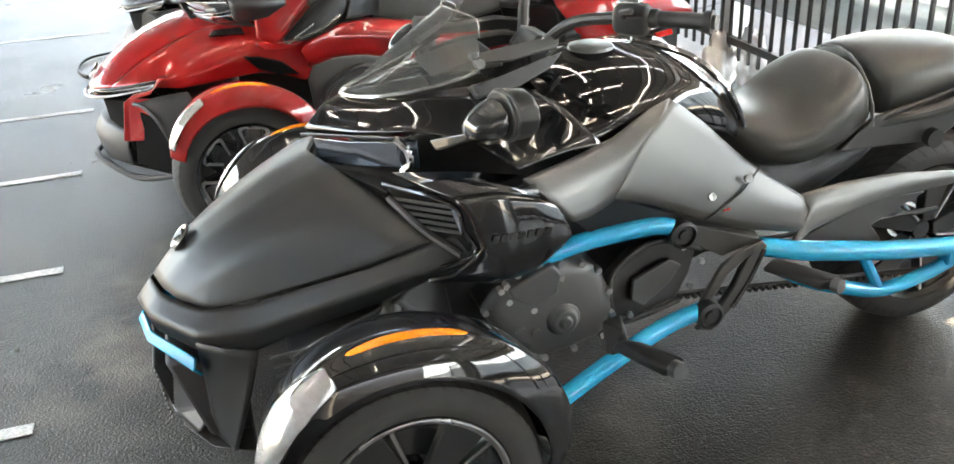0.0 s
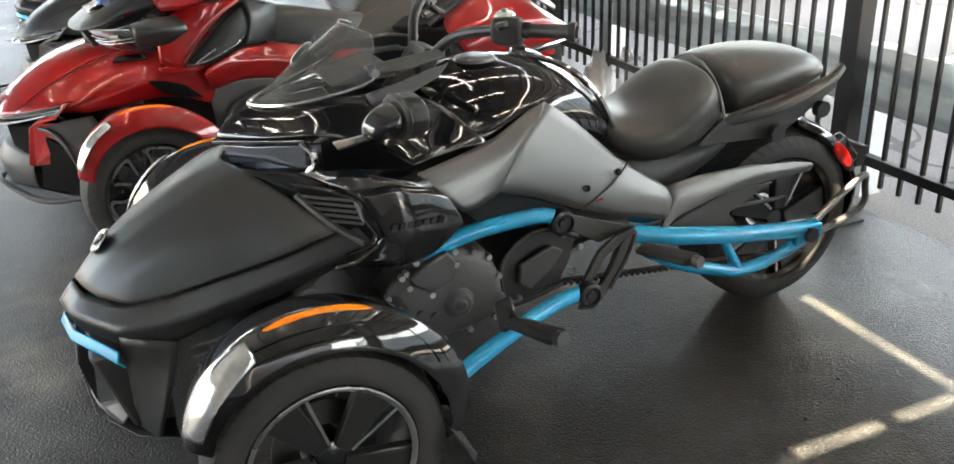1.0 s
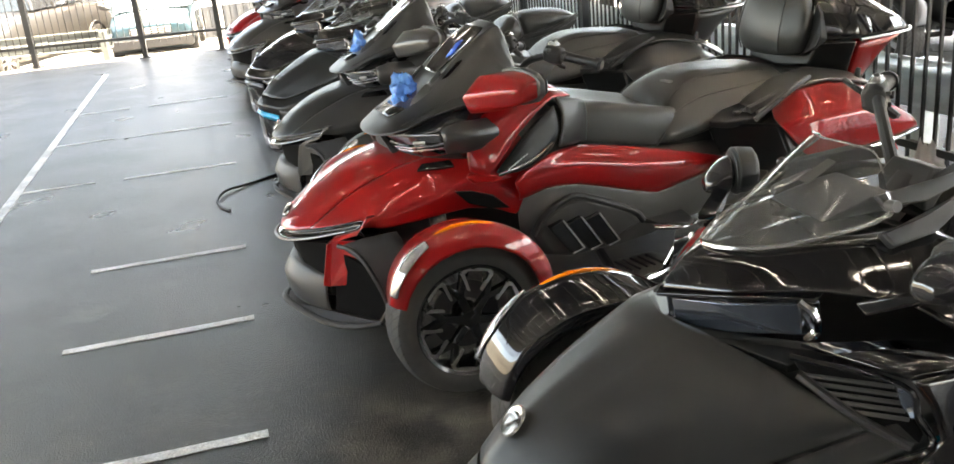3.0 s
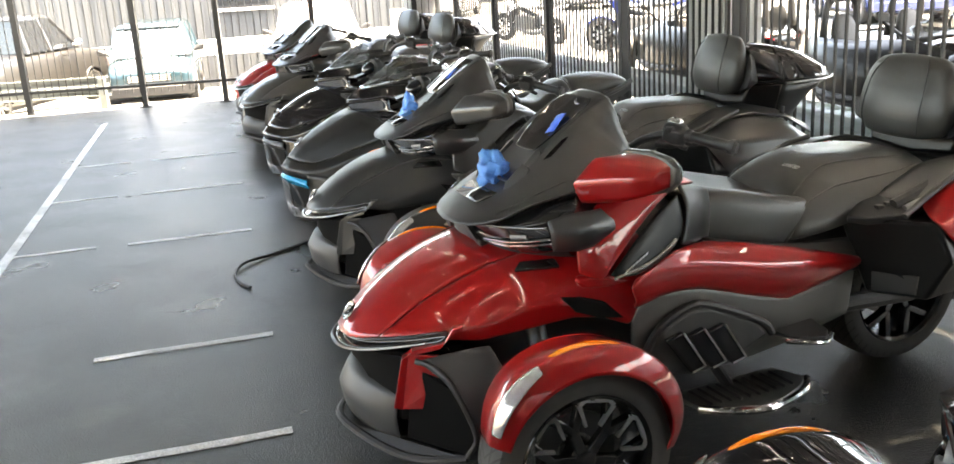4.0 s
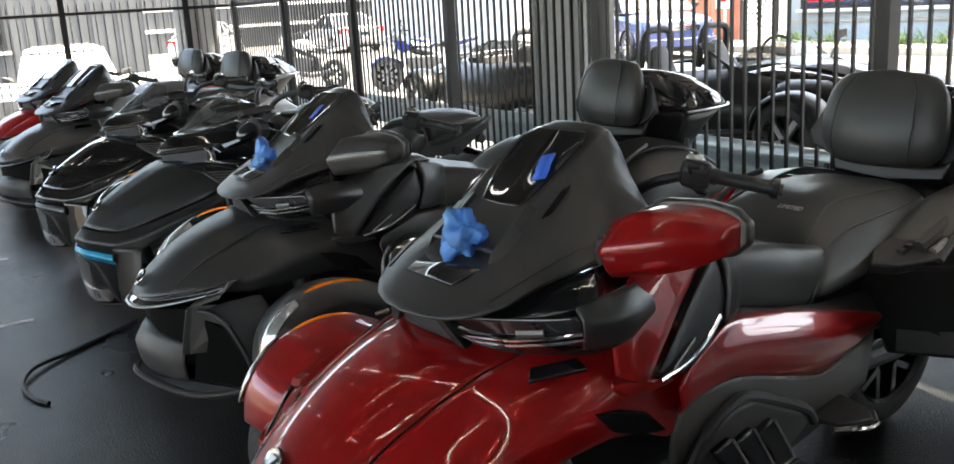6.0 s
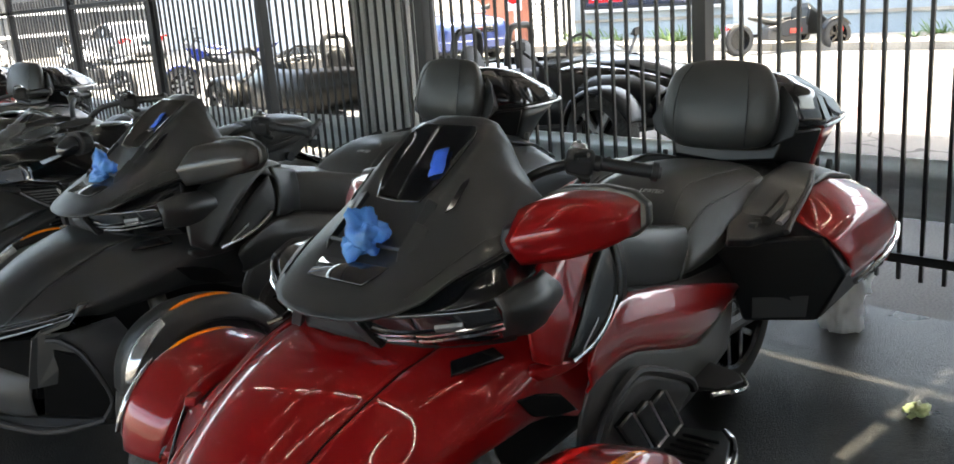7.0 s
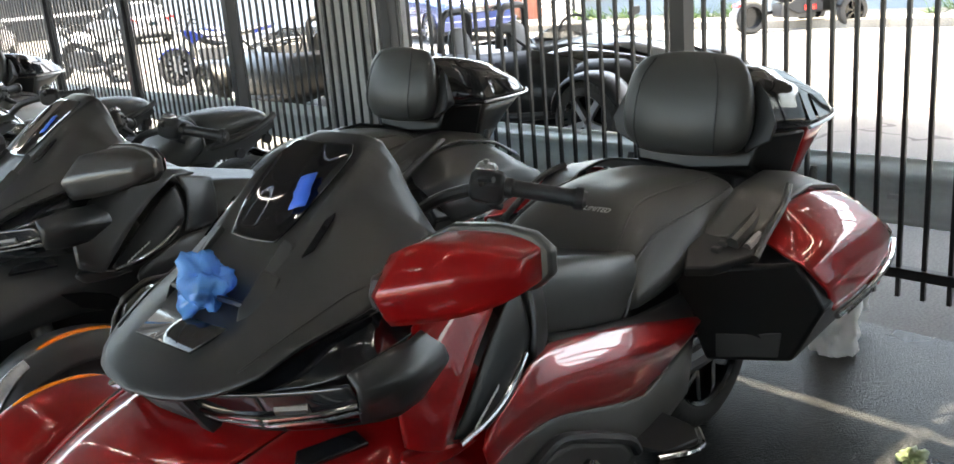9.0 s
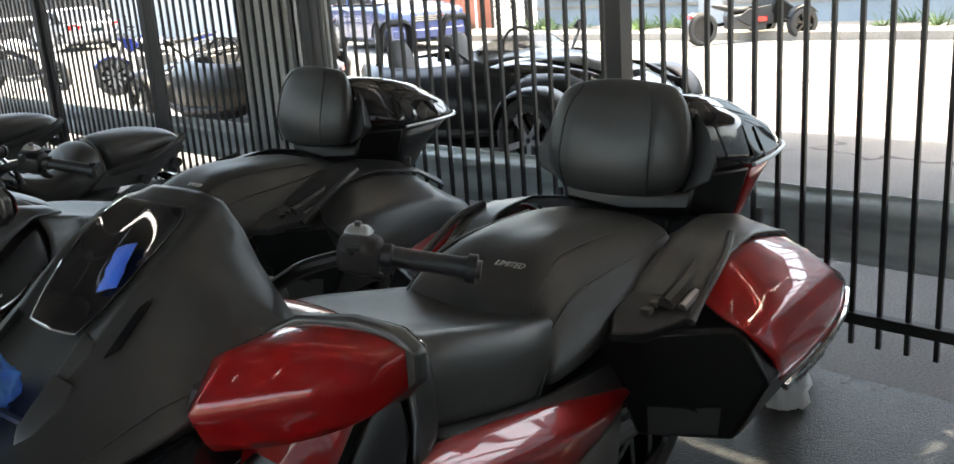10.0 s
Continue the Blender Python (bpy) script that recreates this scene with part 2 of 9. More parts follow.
def bend(path, steps=5):
    """The path with its corners rounded (Catmull-Rom)."""
    p = [Vector(q) for q in path]
    p = [2 * p[0] - p[1]] + p + [2 * p[-1] - p[-2]]
    out = []
    for i in range(1, len(p) - 2):
        for k in range(steps):
            t = k / steps
            a, b, c, d = p[i - 1 : i + 3]
            out.append(tuple(0.5 * (2 * b + (c - a) * t + (2 * a - 5 * b + 4 * c - d) * t * t + (3 * b - a - 3 * c + d) * t**3)))
    out.append(tuple(p[-2]))
    return out


def spun(profile, n=40, closed=False):
    """A body turned about the y axis from (radius, y) points."""
    bm = bmesh.new()
    rings = [[bm.verts.new((r * math.cos(a), y, r * math.sin(a))) for a in (2 * math.pi * k / n for k in range(n))] for r, y in profile]
    pairs = list(zip(rings, rings[1:])) + ([(rings[-1], rings[0])] if closed else [])
    for a, b in pairs:
        for k in range(n):
            bm.faces.new((a[k], a[(k + 1) % n], b[(k + 1) % n], b[k]))
    if not closed:
        for r in (rings[0], rings[-1]):
            bm.faces.new(r)
    bmesh.ops.recalc_face_normals(bm, faces=bm.faces)
    return bm


def cuboid(x0, x1, y0, y1, z0, z1, bm=None):
    own = bm or bmesh.new()
    v = [own.verts.new((x, y, z)) for x in (x0, x1) for y in (y0, y1) for z in (z0, z1)]
    for f in ((0, 1, 3, 2), (4, 6, 7, 5), (0, 4, 5, 1), (2, 3, 7, 6), (0, 2, 6, 4), (1, 5, 7, 3)):
        own.faces.new([v[i] for i in f])
    return own


def moved(bm, m):
    bmesh.ops.transform(bm, matrix=m, verts=bm.verts)
    return bm


def thing(name, label, category, m=None, group="", kind=""):
    ob = tagged(new(name), label, category, group, kind)
    if m is not None:
        ob.matrix_world = m
    return ob


def sample(rows, a, b):
    """A point of the surface through rows, a along the rows (0 to 1), b across them, mirrored for b below 0."""
    x, y = a * (len(rows) - 1), abs(b) * (len(rows[0]) - 1)
    i, j = min(int(x), len(rows) - 2), min(int(y), len(rows[0]) - 2)
    x, y = x - i, y - j
    p = [Vector(rows[i + di][j + dj]) for di, dj in ((0, 0), (0, 1), (1, 0), (1, 1))]
    q = (p[0] * (1 - y) + p[1] * y) * (1 - x) + (p[2] * (1 - y) + p[3] * y) * x
    return Vector((q.x, math.copysign(q.y, b), q.z))

# ---- ground, roof, fences ----
def mixed(name, lo, hi, scale=6.0, rough=0.85, bump=0.3, bscale=180.0, spots=0.0, cracks=0.0, rlow=None, sand=(), chips=0.0, stains=0.0, stones=0.0):
    """Mineral surface: two-scale mottling, grit relief, optional pale wear and dark cracks."""
    m, t, b = nodes_of(name)
    n, k = t.nodes, t.links
    tc = n.new("ShaderNodeTexCoord")

    def noi(s, d=6):
        x = n.new("ShaderNodeTexNoise")
        x.inputs["Scale"].default_value, x.inputs["Detail"].default_value = s, d
        k.new(tc.outputs["Object"], x.inputs["Vector"])
        return x.outputs["Fac"]

    ramp = n.new("ShaderNodeValToRGB")
    ramp.color_ramp.elements[0].position, ramp.color_ramp.elements[1].position = 0.4, 0.63
    ramp.color_ramp.elements[0].color, ramp.color_ramp.elements[1].color = (*lo, 1), (*hi, 1)
    k.new(noi(scale * 0.12, 8), ramp.inputs[0])
    g = n.new("ShaderNodeMix")
    g.data_type, g.blend_type = "RGBA", "MULTIPLY"
    g.inputs[0].default_value = 1
    mr = n.new("ShaderNodeMapRange")
    mr.inputs[1].default_value, mr.inputs[2].default_value = 0.3, 0.7
    grit = min(0.7, bump + 0.03)
    mr.inputs[3].default_value, mr.inputs[4].default_value = 1 - grit, 1 + grit
    k.new(noi(bscale, 3), mr.inputs[0])
    k.new(ramp.outputs[0], g.inputs[6])
    k.new(mr.outputs[0], g.inputs[7])
    out = g.outputs[2]
    if stains:
        # traffic film and old spills, a hand to a metre across
        for sc, lo_, hi_ in ((2.6, 1 - stains, 1 + stains), (11.0, 1 - 0.6 * stains, 1 + 0.4 * stains)):
            st = n.new("ShaderNodeMapRange")
            st.inputs[1].default_value, st.inputs[2].default_value, st.inputs[3].default_value, st.inputs[4].default_value = 0.38, 0.64, lo_, hi_
            k.new(noi(sc, 9), st.inputs[0])
            c = n.new("ShaderNodeMix")
            c.data_type, c.blend_type = "RGBA", "MULTIPLY"
            c.inputs[0].default_value = 1
            k.new(out, c.inputs[6])
            k.new(st.outputs[0], c.inputs[7])
            out = c.outputs[2]
    if chips:
        # pale stone chips that show through the seal
        vc = n.new("ShaderNodeTexVoronoi")
        vc.inputs["Scale"].default_value = 120
        k.new(tc.outputs["Object"], vc.inputs["Vector"])
        sel = n.new("ShaderNodeMapRange")
        sel.inputs[1].default_value, sel.inputs[2].default_value, sel.inputs[3].default_value, sel.inputs[4].default_value = 0.0, 0.34, 1.0, 0.0
        k.new(vc.outputs["Distance"], sel.inputs[0])
        few = n.new("ShaderNodeMapRange")
        few.inputs[1].default_value, few.inputs[2].default_value = 0.5, 0.68
        k.new(noi(30.0, 5), few.inputs[0])
        both_ = n.new("ShaderNodeMath")
        both_.operation, both_.use_clamp = "MULTIPLY", True
        k.new(sel.outputs[0], both_.inputs[0])
        k.new(few.outputs[0], both_.inputs[1])
        am = n.new("ShaderNodeMath")
        am.operation = "MULTIPLY"
        am.inputs[1].default_value = chips
        k.new(both_.outputs[0], am.inputs[0])
        c = n.new("ShaderNodeMix")
        c.data_type = "RGBA"
        c.inputs[7].default_value = (0.3, 0.29, 0.27, 1)
        k.new(am.outputs[0], c.inputs[0])
        k.new(out, c.inputs[6])
        out = c.outputs[2]
    if cracks:
        vo = n.new("ShaderNodeTexVoronoi")
        vo.feature = "DISTANCE_TO_EDGE"
        vo.inputs["Scale"].default_value = cracks
        wob = n.new("ShaderNodeVectorMath")
        wob.operation = "ADD"
        nz = n.new("ShaderNodeTexNoise")
        nz.inputs["Scale"].default_value = 1.5
        k.new(tc.outputs["Object"], nz.inputs["Vector"])
        k.new(tc.outputs["Object"], wob.inputs[0])
        k.new(nz.outputs["Color"], wob.inputs[1])
        k.new(wob.outputs[0], vo.inputs["Vector"])
        lt = n.new("ShaderNodeMath")
        lt.operation = "LESS_THAN"
        lt.inputs[1].default_value = 0.006
        k.new(vo.outputs["Distance"], lt.inputs[0])
        c = n.new("ShaderNodeMix")
        c.data_type = "RGBA"
        c.inputs[7].default_value = (*[x * 0.35 for x in lo], 1)
        k.new(lt.outputs[0], c.inputs[0])
        k.new(out, c.inputs[6])
        out = c.outputs[2]
    if spots:
        sp = n.new("ShaderNodeMapRange")
        sp.inputs[1].default_value, sp.inputs[2].default_value, sp.inputs[4].default_value = 0.62, 0.75, spots
        k.new(noi(1.3, 9), sp.inputs[0])
        c = n.new("ShaderNodeMix")
        c.data_type = "RGBA"
        c.inputs[7].default_value = (0.16, 0.14, 0.11, 1)
        k.new(sp.outputs[0], c.inputs[0])
        k.new(out, c.inputs[6])
        out = c.outputs[2]
    for cx, cy, rad in sand:
        ds = n.new("ShaderNodeVectorMath")
        ds.operation = "DISTANCE"
        ds.inputs[1].default_value = (cx, cy, 0)
        k.new(tc.outputs["Object"], ds.inputs[0])
        fd = n.new("ShaderNodeMapRange")
        fd.inputs[1].default_value, fd.inputs[2].default_value, fd.inputs[3].default_value, fd.inputs[4].default_value = 0.0, rad, 0.9, 0.0
        k.new(ds.outputs["Value"], fd.inputs[0])
        sw = n.new("ShaderNodeMapRange")
        sw.inputs[1].default_value, sw.inputs[2].default_value = 0.42, 0.66
        k.new(noi(5.0, 8), sw.inputs[0])
        pr = n.new("ShaderNodeMath")
        pr.operation, pr.use_clamp = "MULTIPLY", True
        k.new(fd.outputs[0], pr.inputs[0])
        k.new(sw.outputs[0], pr.inputs[1])
        c = n.new("ShaderNodeMix")
        c.data_type = "RGBA"
        c.inputs[7].default_value = (0.14, 0.125, 0.1, 1)
        k.new(pr.outputs[0], c.inputs[0])
        k.new(out, c.inputs[6])
        out = c.outputs[2]
    k.new(out, b.inputs["Base Color"])
    rr = n.new("ShaderNodeMapRange")
    rr.inputs[3].default_value, rr.inputs[4].default_value = rlow or rough * 0.8, rough
    k.new(noi(scale * 0.3, 6), rr.inputs[0])
    k.new(rr.outputs[0], b.inputs["Roughness"])
    bp = n.new("ShaderNodeBump")
    bp.inputs["Strength"].default_value, bp.inputs["Distance"].default_value = bump, 0.006
    k.new(noi(bscale, 4), bp.inputs["Height"])
    if stones:
        # rounded aggregate standing out of the binder
        vs = n.new("ShaderNodeTexVoronoi")
        vs.feature = "SMOOTH_F1"
        vs.inputs["Scale"].default_value, vs.inputs["Smoothness"].default_value = stones, 0.25
        k.new(tc.outputs["Object"], vs.inputs["Vector"])
        b2 = n.new("ShaderNodeBump")
        b2.invert = True
        b2.inputs["Strength"].default_value, b2.inputs["Distance"].default_value = 0.5, 0.0035
        k.new(vs.outputs["Distance"], b2.inputs["Height"])
        k.new(bp.outputs[0], b2.inputs["Normal"])
        bp = b2
        b.inputs["Specular IOR Level"].default_value = 0.3
    k.new(bp.outputs[0], b.inputs["Normal"])
    return m


M |= {
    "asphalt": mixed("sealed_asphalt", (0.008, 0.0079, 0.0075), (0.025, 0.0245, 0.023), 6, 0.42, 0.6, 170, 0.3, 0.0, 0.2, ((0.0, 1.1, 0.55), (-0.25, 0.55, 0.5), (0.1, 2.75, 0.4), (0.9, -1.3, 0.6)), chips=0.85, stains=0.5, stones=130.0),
    "lot": mixed("worn_asphalt_lot", (0.11, 0.11, 0.11), (0.16, 0.158, 0.155), 5, 0.9, 0.3, 90, 0.2, 0.35),
    "concrete": mixed("pale_concrete", (0.14, 0.1385, 0.1345), (0.205, 0.201, 0.195), 4, 0.9, 0.2, 150, 0.1, 0.3),
    "kerb": mixed("kerb_concrete", (0.24, 0.215, 0.18), (0.33, 0.3, 0.255), 9, 0.9, 0.3, 50, 0.3),
    "paint": mixed("worn_line_paint", (0.4, 0.4, 0.39), (0.66, 0.66, 0.65), 30, 0.7, 0.3, 130),
    "darkwall": mixed("grey_block_wall", (0.28, 0.28, 0.28), (0.36, 0.355, 0.35), 5, 0.9, 0.2, 40, 0.2),
    "soffit": mixed("dark_deck_soffit", (0.075, 0.075, 0.077), (0.115, 0.115, 0.115), 8, 0.8, 0.2, 40),
    "clad": mixed("pale_grey_cladding", (0.42, 0.42, 0.41), (0.46, 0.46, 0.445), 4, 0.6, 0.05, 40),
    "siding": mixed("grey_steel_siding", (0.05, 0.053, 0.056), (0.066, 0.069, 0.072), 6, 0.6, 0.05, 30),
    "palesiding": mixed("pale_steel_siding", (0.5, 0.52, 0.53), (0.6, 0.61, 0.62), 6, 0.6, 0.05, 30),
    "fence": surface("black_powder_coat", (0.012, 0.013, 0.015), 0.4, 0.1, 0.15, 0.08, 200),
    "galv": surface("galvanised_steel", (0.66, 0.71, 0.71), 0.4, 0.25, 0.12, 0.12, 40),
    # barrier steel again, coloured darker to offset the sun on it
    "tonedsteel": surface("sun_toned_steel", (0.12, 0.135, 0.135), 0.5, 0.2, 0.15, 0.15, 40),
    "bluewall": mixed("blue_grey_render", (0.24, 0.28, 0.3), (0.3, 0.34, 0.36), 5, 0.85, 0.2, 60),
    "woodred": mixed("red_brown_boards", (0.3, 0.1, 0.06), (0.42, 0.16, 0.1), 8, 0.8, 0.2, 40),
    "leaf": surface("weed_leaf", (0.07, 0.12, 0.03), 0.6, 0.0, 0.3, 0.2, 20),
    "wrapper": surface("pale_green_wrapper", (0.32, 0.4, 0.2), 0.35, 0.0, 0.5, 0.4, 40),
    "glass": surface("dark_window_glass", (0.02, 0.022, 0.025), 0.05, 0.0, 0.2, coat=0.5),
    # car glass made pale and metallic to strengthen the sky's reflection
    "skyglass": surface("sky_mirroring_glass", (0.5, 0.53, 0.55), 0.06, 0.8, 0.1, coat=0.5),
    "carwhite": surface("white_car_paint", (0.75, 0.75, 0.74), 0.25, 0.0, 0.03, coat=0.8),
    "carsilver": surface("silver_car_paint", (0.5, 0.5, 0.51), 0.28, 0.5, 0.04, coat=0.8),
    "carblue": surface("dark_blue_car_paint", (0.03, 0.05, 0.16), 0.25, 0.3, 0.08, coat=0.9),
    "cargrey": surface("pewter_car_paint", (0.06, 0.056, 0.052), 0.3, 0.5, 0.05, coat=0.8),
    "carteal": surface("teal_car_paint", (0.006, 0.026, 0.036), 0.35, 0.1, 0.05, coat=0.8),
    "bikeblue": surface("royal_blue_paint", (0.01, 0.019, 0.11), 0.25, 0.1, 0.06, coat=0.7),
}

# ground: one sheet, falling gently away behind the end fence
def fall(x, y):
    k = min(max((y - 13.4) / 10.0, 0), 1)
    side = min(max((5.0 - x) / 2.5, 0), 1)
    return -0.95 * k * side


bm = bmesh.new()
gx = [-600, -120, -40, -20, -12, -8, -4, 0, 2.5, 3, 3.5, 4, 4.5, 5, 7.7, 16, 40, 120, 600]
gy = [-600, -120, -40, -15, -5, 5, 12, 13.4, 15, 16.5, 18, 19.5, 21, 22.5, 23.4, 30, 60, 150, 600]
gv = [[bm.verts.new((x, y, fall(x, y))) for y in gy] for x in gx]
for i in range(len(gx) - 1):
    for j in range(len(gy) - 1):
        f = bm.faces.new((gv[i][j], gv[i + 1][j], gv[i + 1][j + 1], gv[i][j + 1]))
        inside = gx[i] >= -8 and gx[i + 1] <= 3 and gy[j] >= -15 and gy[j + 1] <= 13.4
        # unseen ground west of x=-8 gets pale concrete to bounce light in
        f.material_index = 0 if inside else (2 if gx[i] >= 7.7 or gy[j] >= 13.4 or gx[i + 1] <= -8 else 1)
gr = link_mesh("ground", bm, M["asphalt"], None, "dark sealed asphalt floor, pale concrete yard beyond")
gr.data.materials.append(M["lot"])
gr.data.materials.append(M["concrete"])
tagged(gr, category="ground", kind="structure")


def flat_line(x0, x1, y0, y1, label, z=0.004):
    bm = cuboid(x0, x1, y0, y1, 0.0, z)
    bmesh.ops.subdivide_edges(bm, edges=[e for e in bm.edges if e.calc_length() > 0.3], cuts=12)
    for v in bm.verts:
        v.co.x += 0.006 * noise.noise(v.co * 7) * (1 if y1 - y0 > x1 - x0 else 0.3)
        v.co.y += 0.006 * noise.noise(v.co * 7 + Vector((5, 0, 0))) * (1 if x1 - x0 > y1 - y0 else 0.3)
    return tagged(link_mesh("parking_line", bm, M["paint"], None, label, False), category="line marking", group="bay lines", kind="structure")


for y in (0.3, 1.33, 2.38, 3.42, 5.48, 7.1, 8.7):
    flat_line(-1.3, -0.5, y - 0.024, y + 0.024, "worn white bay line on the asphalt")
for y in (5.5, 7.12, 8.72):
    flat_line(-2.0, -1.5, y - 0.02, y + 0.02, "faint white bay line on the asphalt")
flat_line(-2.065, -2.0, -8, 11.9, "long white line along the parked row")

# canopy roof: dark panels on rails, with narrow gaps between the panels
RZ, X0, X1, Y0, Y1 = 3.5, -6.0, 8.6, -12.0, 13.0
CUT_X, CUT_Y = 4.3, 7.6
shift = Vector((-sun_dir.x, -sun_dir.y, 0)) / sun_dir.z * RZ
joint_x = 2.24 - shift.x
rows_y = [-0.83 - shift.y + 1.18 * k for k in range(-11, 16)]
xs = [X0] + sorted(x for x in (joint_x + 1.74 * k for k in range(-8, 6)) if X0 + 0.3 < x < X1 - 0.2) + [X1]
ys = [Y0] + [y for y in rows_y if Y0 + 0.3 < y < Y1 - 0.3] + [Y1]
bm = bmesh.new()
open_x, open_y = (joint_x,), (rows_y[11], rows_y[13])


def wide(v, joints):
    """Half the gap at a panel edge: wider where the seal is missing."""
    return 0.021 if any(abs(v - j) < 0.01 for j in joints) else 0.012


for x0, x1 in zip(xs, xs[1:]):
    for y0, y1 in zip(ys, ys[1:]):
        if y0 >= CUT_Y:
            if x0 >= CUT_X:
                continue
            x1 = min(x1, CUT_X)
        cuboid(x0 + wide(x0, open_x), x1 - wide(x1, open_x), y0 + wide(y0, open_y), y1 - wide(y1, open_y), RZ, RZ + 0.012, bm)
ceiling = tagged(link_mesh("ceiling", bm, M["soffit"], None, "dark canopy panels with narrow gaps of daylight", False), category="roof", kind="structure")
# unseen seals added over most gaps to glow and block sun, which enters elsewhere
pale, dark = bmesh.new(), bmesh.new()
pick = random.Random(8)


def seal(x0, x1, y0, y1, along):
    """A run of seal in half-metre lengths, some of them opal and some dark."""
    a, b = (x0, x1) if along == "x" else (y0, y1)
    while a < b - 0.01:
        e = min(b, a + 0.35 + 0.45 * pick.random())
        box = (a, e - 0.004, y0, y1) if along == "x" else (x0, x1, a, e - 0.004)
        cuboid(*box, RZ + 0.02, RZ + 0.024, pale if pick.random() < 0.55 else dark)
        a = e


def ye(x):
    return Y1 if x < CUT_X else LAST_Y


LAST_Y = min(y for y in ys if y >= CUT_Y)
for x in xs[1:-1]:
    if abs(x - joint_x) > 0.01:
        seal(x - 0.018, x + 0.018, Y0, ye(x), "y")
for y in ys[1:-1]:
    k = round((y - rows_y[0]) / 1.18)
    if k in (11, 13):
        seal(X0, joint_x - 0.62, y - 0.018, y + 0.018, "x")
        seal(joint_x + 0.9, X1, y - 0.018, y + 0.018, "x")
    else:
        seal(X0, X1 if y < CUT_Y else CUT_X, y - 0.018, y + 0.018, "x")
tagged(link_mesh("trim_seals", dark, M["soffit"], None, "added dark lengths of seal that break up the glowing gaps", False), category="seal", kind="structure")
bm = pale
m, t, b = nodes_of("opal_strip")
tl = t.nodes.new("ShaderNodeBsdfTranslucent")
tl.inputs[0].default_value = (0.95, 0.95, 0.95, 1)
t.links.new(tl.outputs[0], t.nodes["Material Output"].inputs[0])
tagged(link_mesh("roof_light_strips", bm, m, None, "added opal seals that glow over the panel gaps", False), category="roof light", kind="structure")
# rails under the panels break the gaps into dashes
bm = bmesh.new()
x = joint_x + 0.27 - 0.58 * 20
while x < X1:
    cuboid(x - 0.025, x + 0.025, Y0, ye(x), RZ - 0.06, RZ - 0.004, bm)
    x += 0.58
tagged(link_mesh("trim_rails", bm, M["soffit"], None, "dark steel rails carrying the canopy panels", False), category="rail", kind="structure")
bm = bmesh.new()
for y in (-9.2, -4.2, 4.6, 10.2):
    cuboid(X0, X1 if y < CUT_Y else CUT_X, y - 0.07, y + 0.07, RZ - 0.34, RZ - 0.064, bm)
tagged(link_mesh("trim_beams", bm, M["soffit"], None, "dark steel roof beams under the deck", False), category="beam", kind="structure")


# unseen plain wall beyond the aisle, added to cut low western light
bm = cuboid(-7.9, -7.55, -12.7, 15.5, 0, 2.3)
tagged(link_mesh("wall_west", bm, M["clad"], None, "unseen pale wall added to cut low light from the west", False), category="wall", kind="structure")
# unseen wall added to darken what the first bike's side reflects
bm = cuboid(-4.7, -4.25, -12.7, -2.6, 0, 3.7)
tagged(link_mesh("wall_aisle", bm, M["darkwall"], None, "unseen grey wall added to darken the south-west side", False), category="wall", kind="structure")
# unseen wall added to keep southern light off the bikes' near sides
bm = cuboid(-7.9, 3.4, -13.1, -12.75, 0, 3.7)
tagged(link_mesh("wall_south", bm, M["darkwall"], None, "unseen grey wall added to cut light from the south", False), category="wall", kind="structure")


def column(x, y, w, d, label):
    """A column clad in ribbed steel sheet."""
    c = thing("column", label, "column", None, "roof columns", "structure")
    part("core", cuboid(x - d / 2, x + d / 2, y - w / 2, y + w / 2, 0, RZ - 0.07), M["clad"], c)
    n = max(3, round(w / 0.11))
    for k in range(n + 1):
        yy = y - w / 2 + w * k / n
        part("rib", cuboid(x - d / 2 - 0.018, x - d / 2 + 0.002, yy - 0.018, yy + 0.018, 0, RZ - 0.08), M["clad"], c)
    for k in range(3):
        xx = x - d / 2 + d * k / 2
        part("rib", cuboid(xx - 0.018, xx + 0.018, y - w / 2 - 0.018, y - w / 2 + 0.002, 0, RZ - 0.08), M["clad"], c)
    return c


column(2.975, 5.32, 0.52, 0.23, "ribbed pale grey steel column behind the fence")
column(2.45, 13.0, 0.5, 0.4, "ribbed pale grey steel column at the end fence")
column(-4.0, 13.15, 0.3, 0.3, "ribbed pale grey steel column")
column(-4.0, -2.2, 0.3, 0.3, "ribbed pale grey steel column")
column(3.12, -5.4, 0.4, 0.4, "ribbed pale grey steel column")


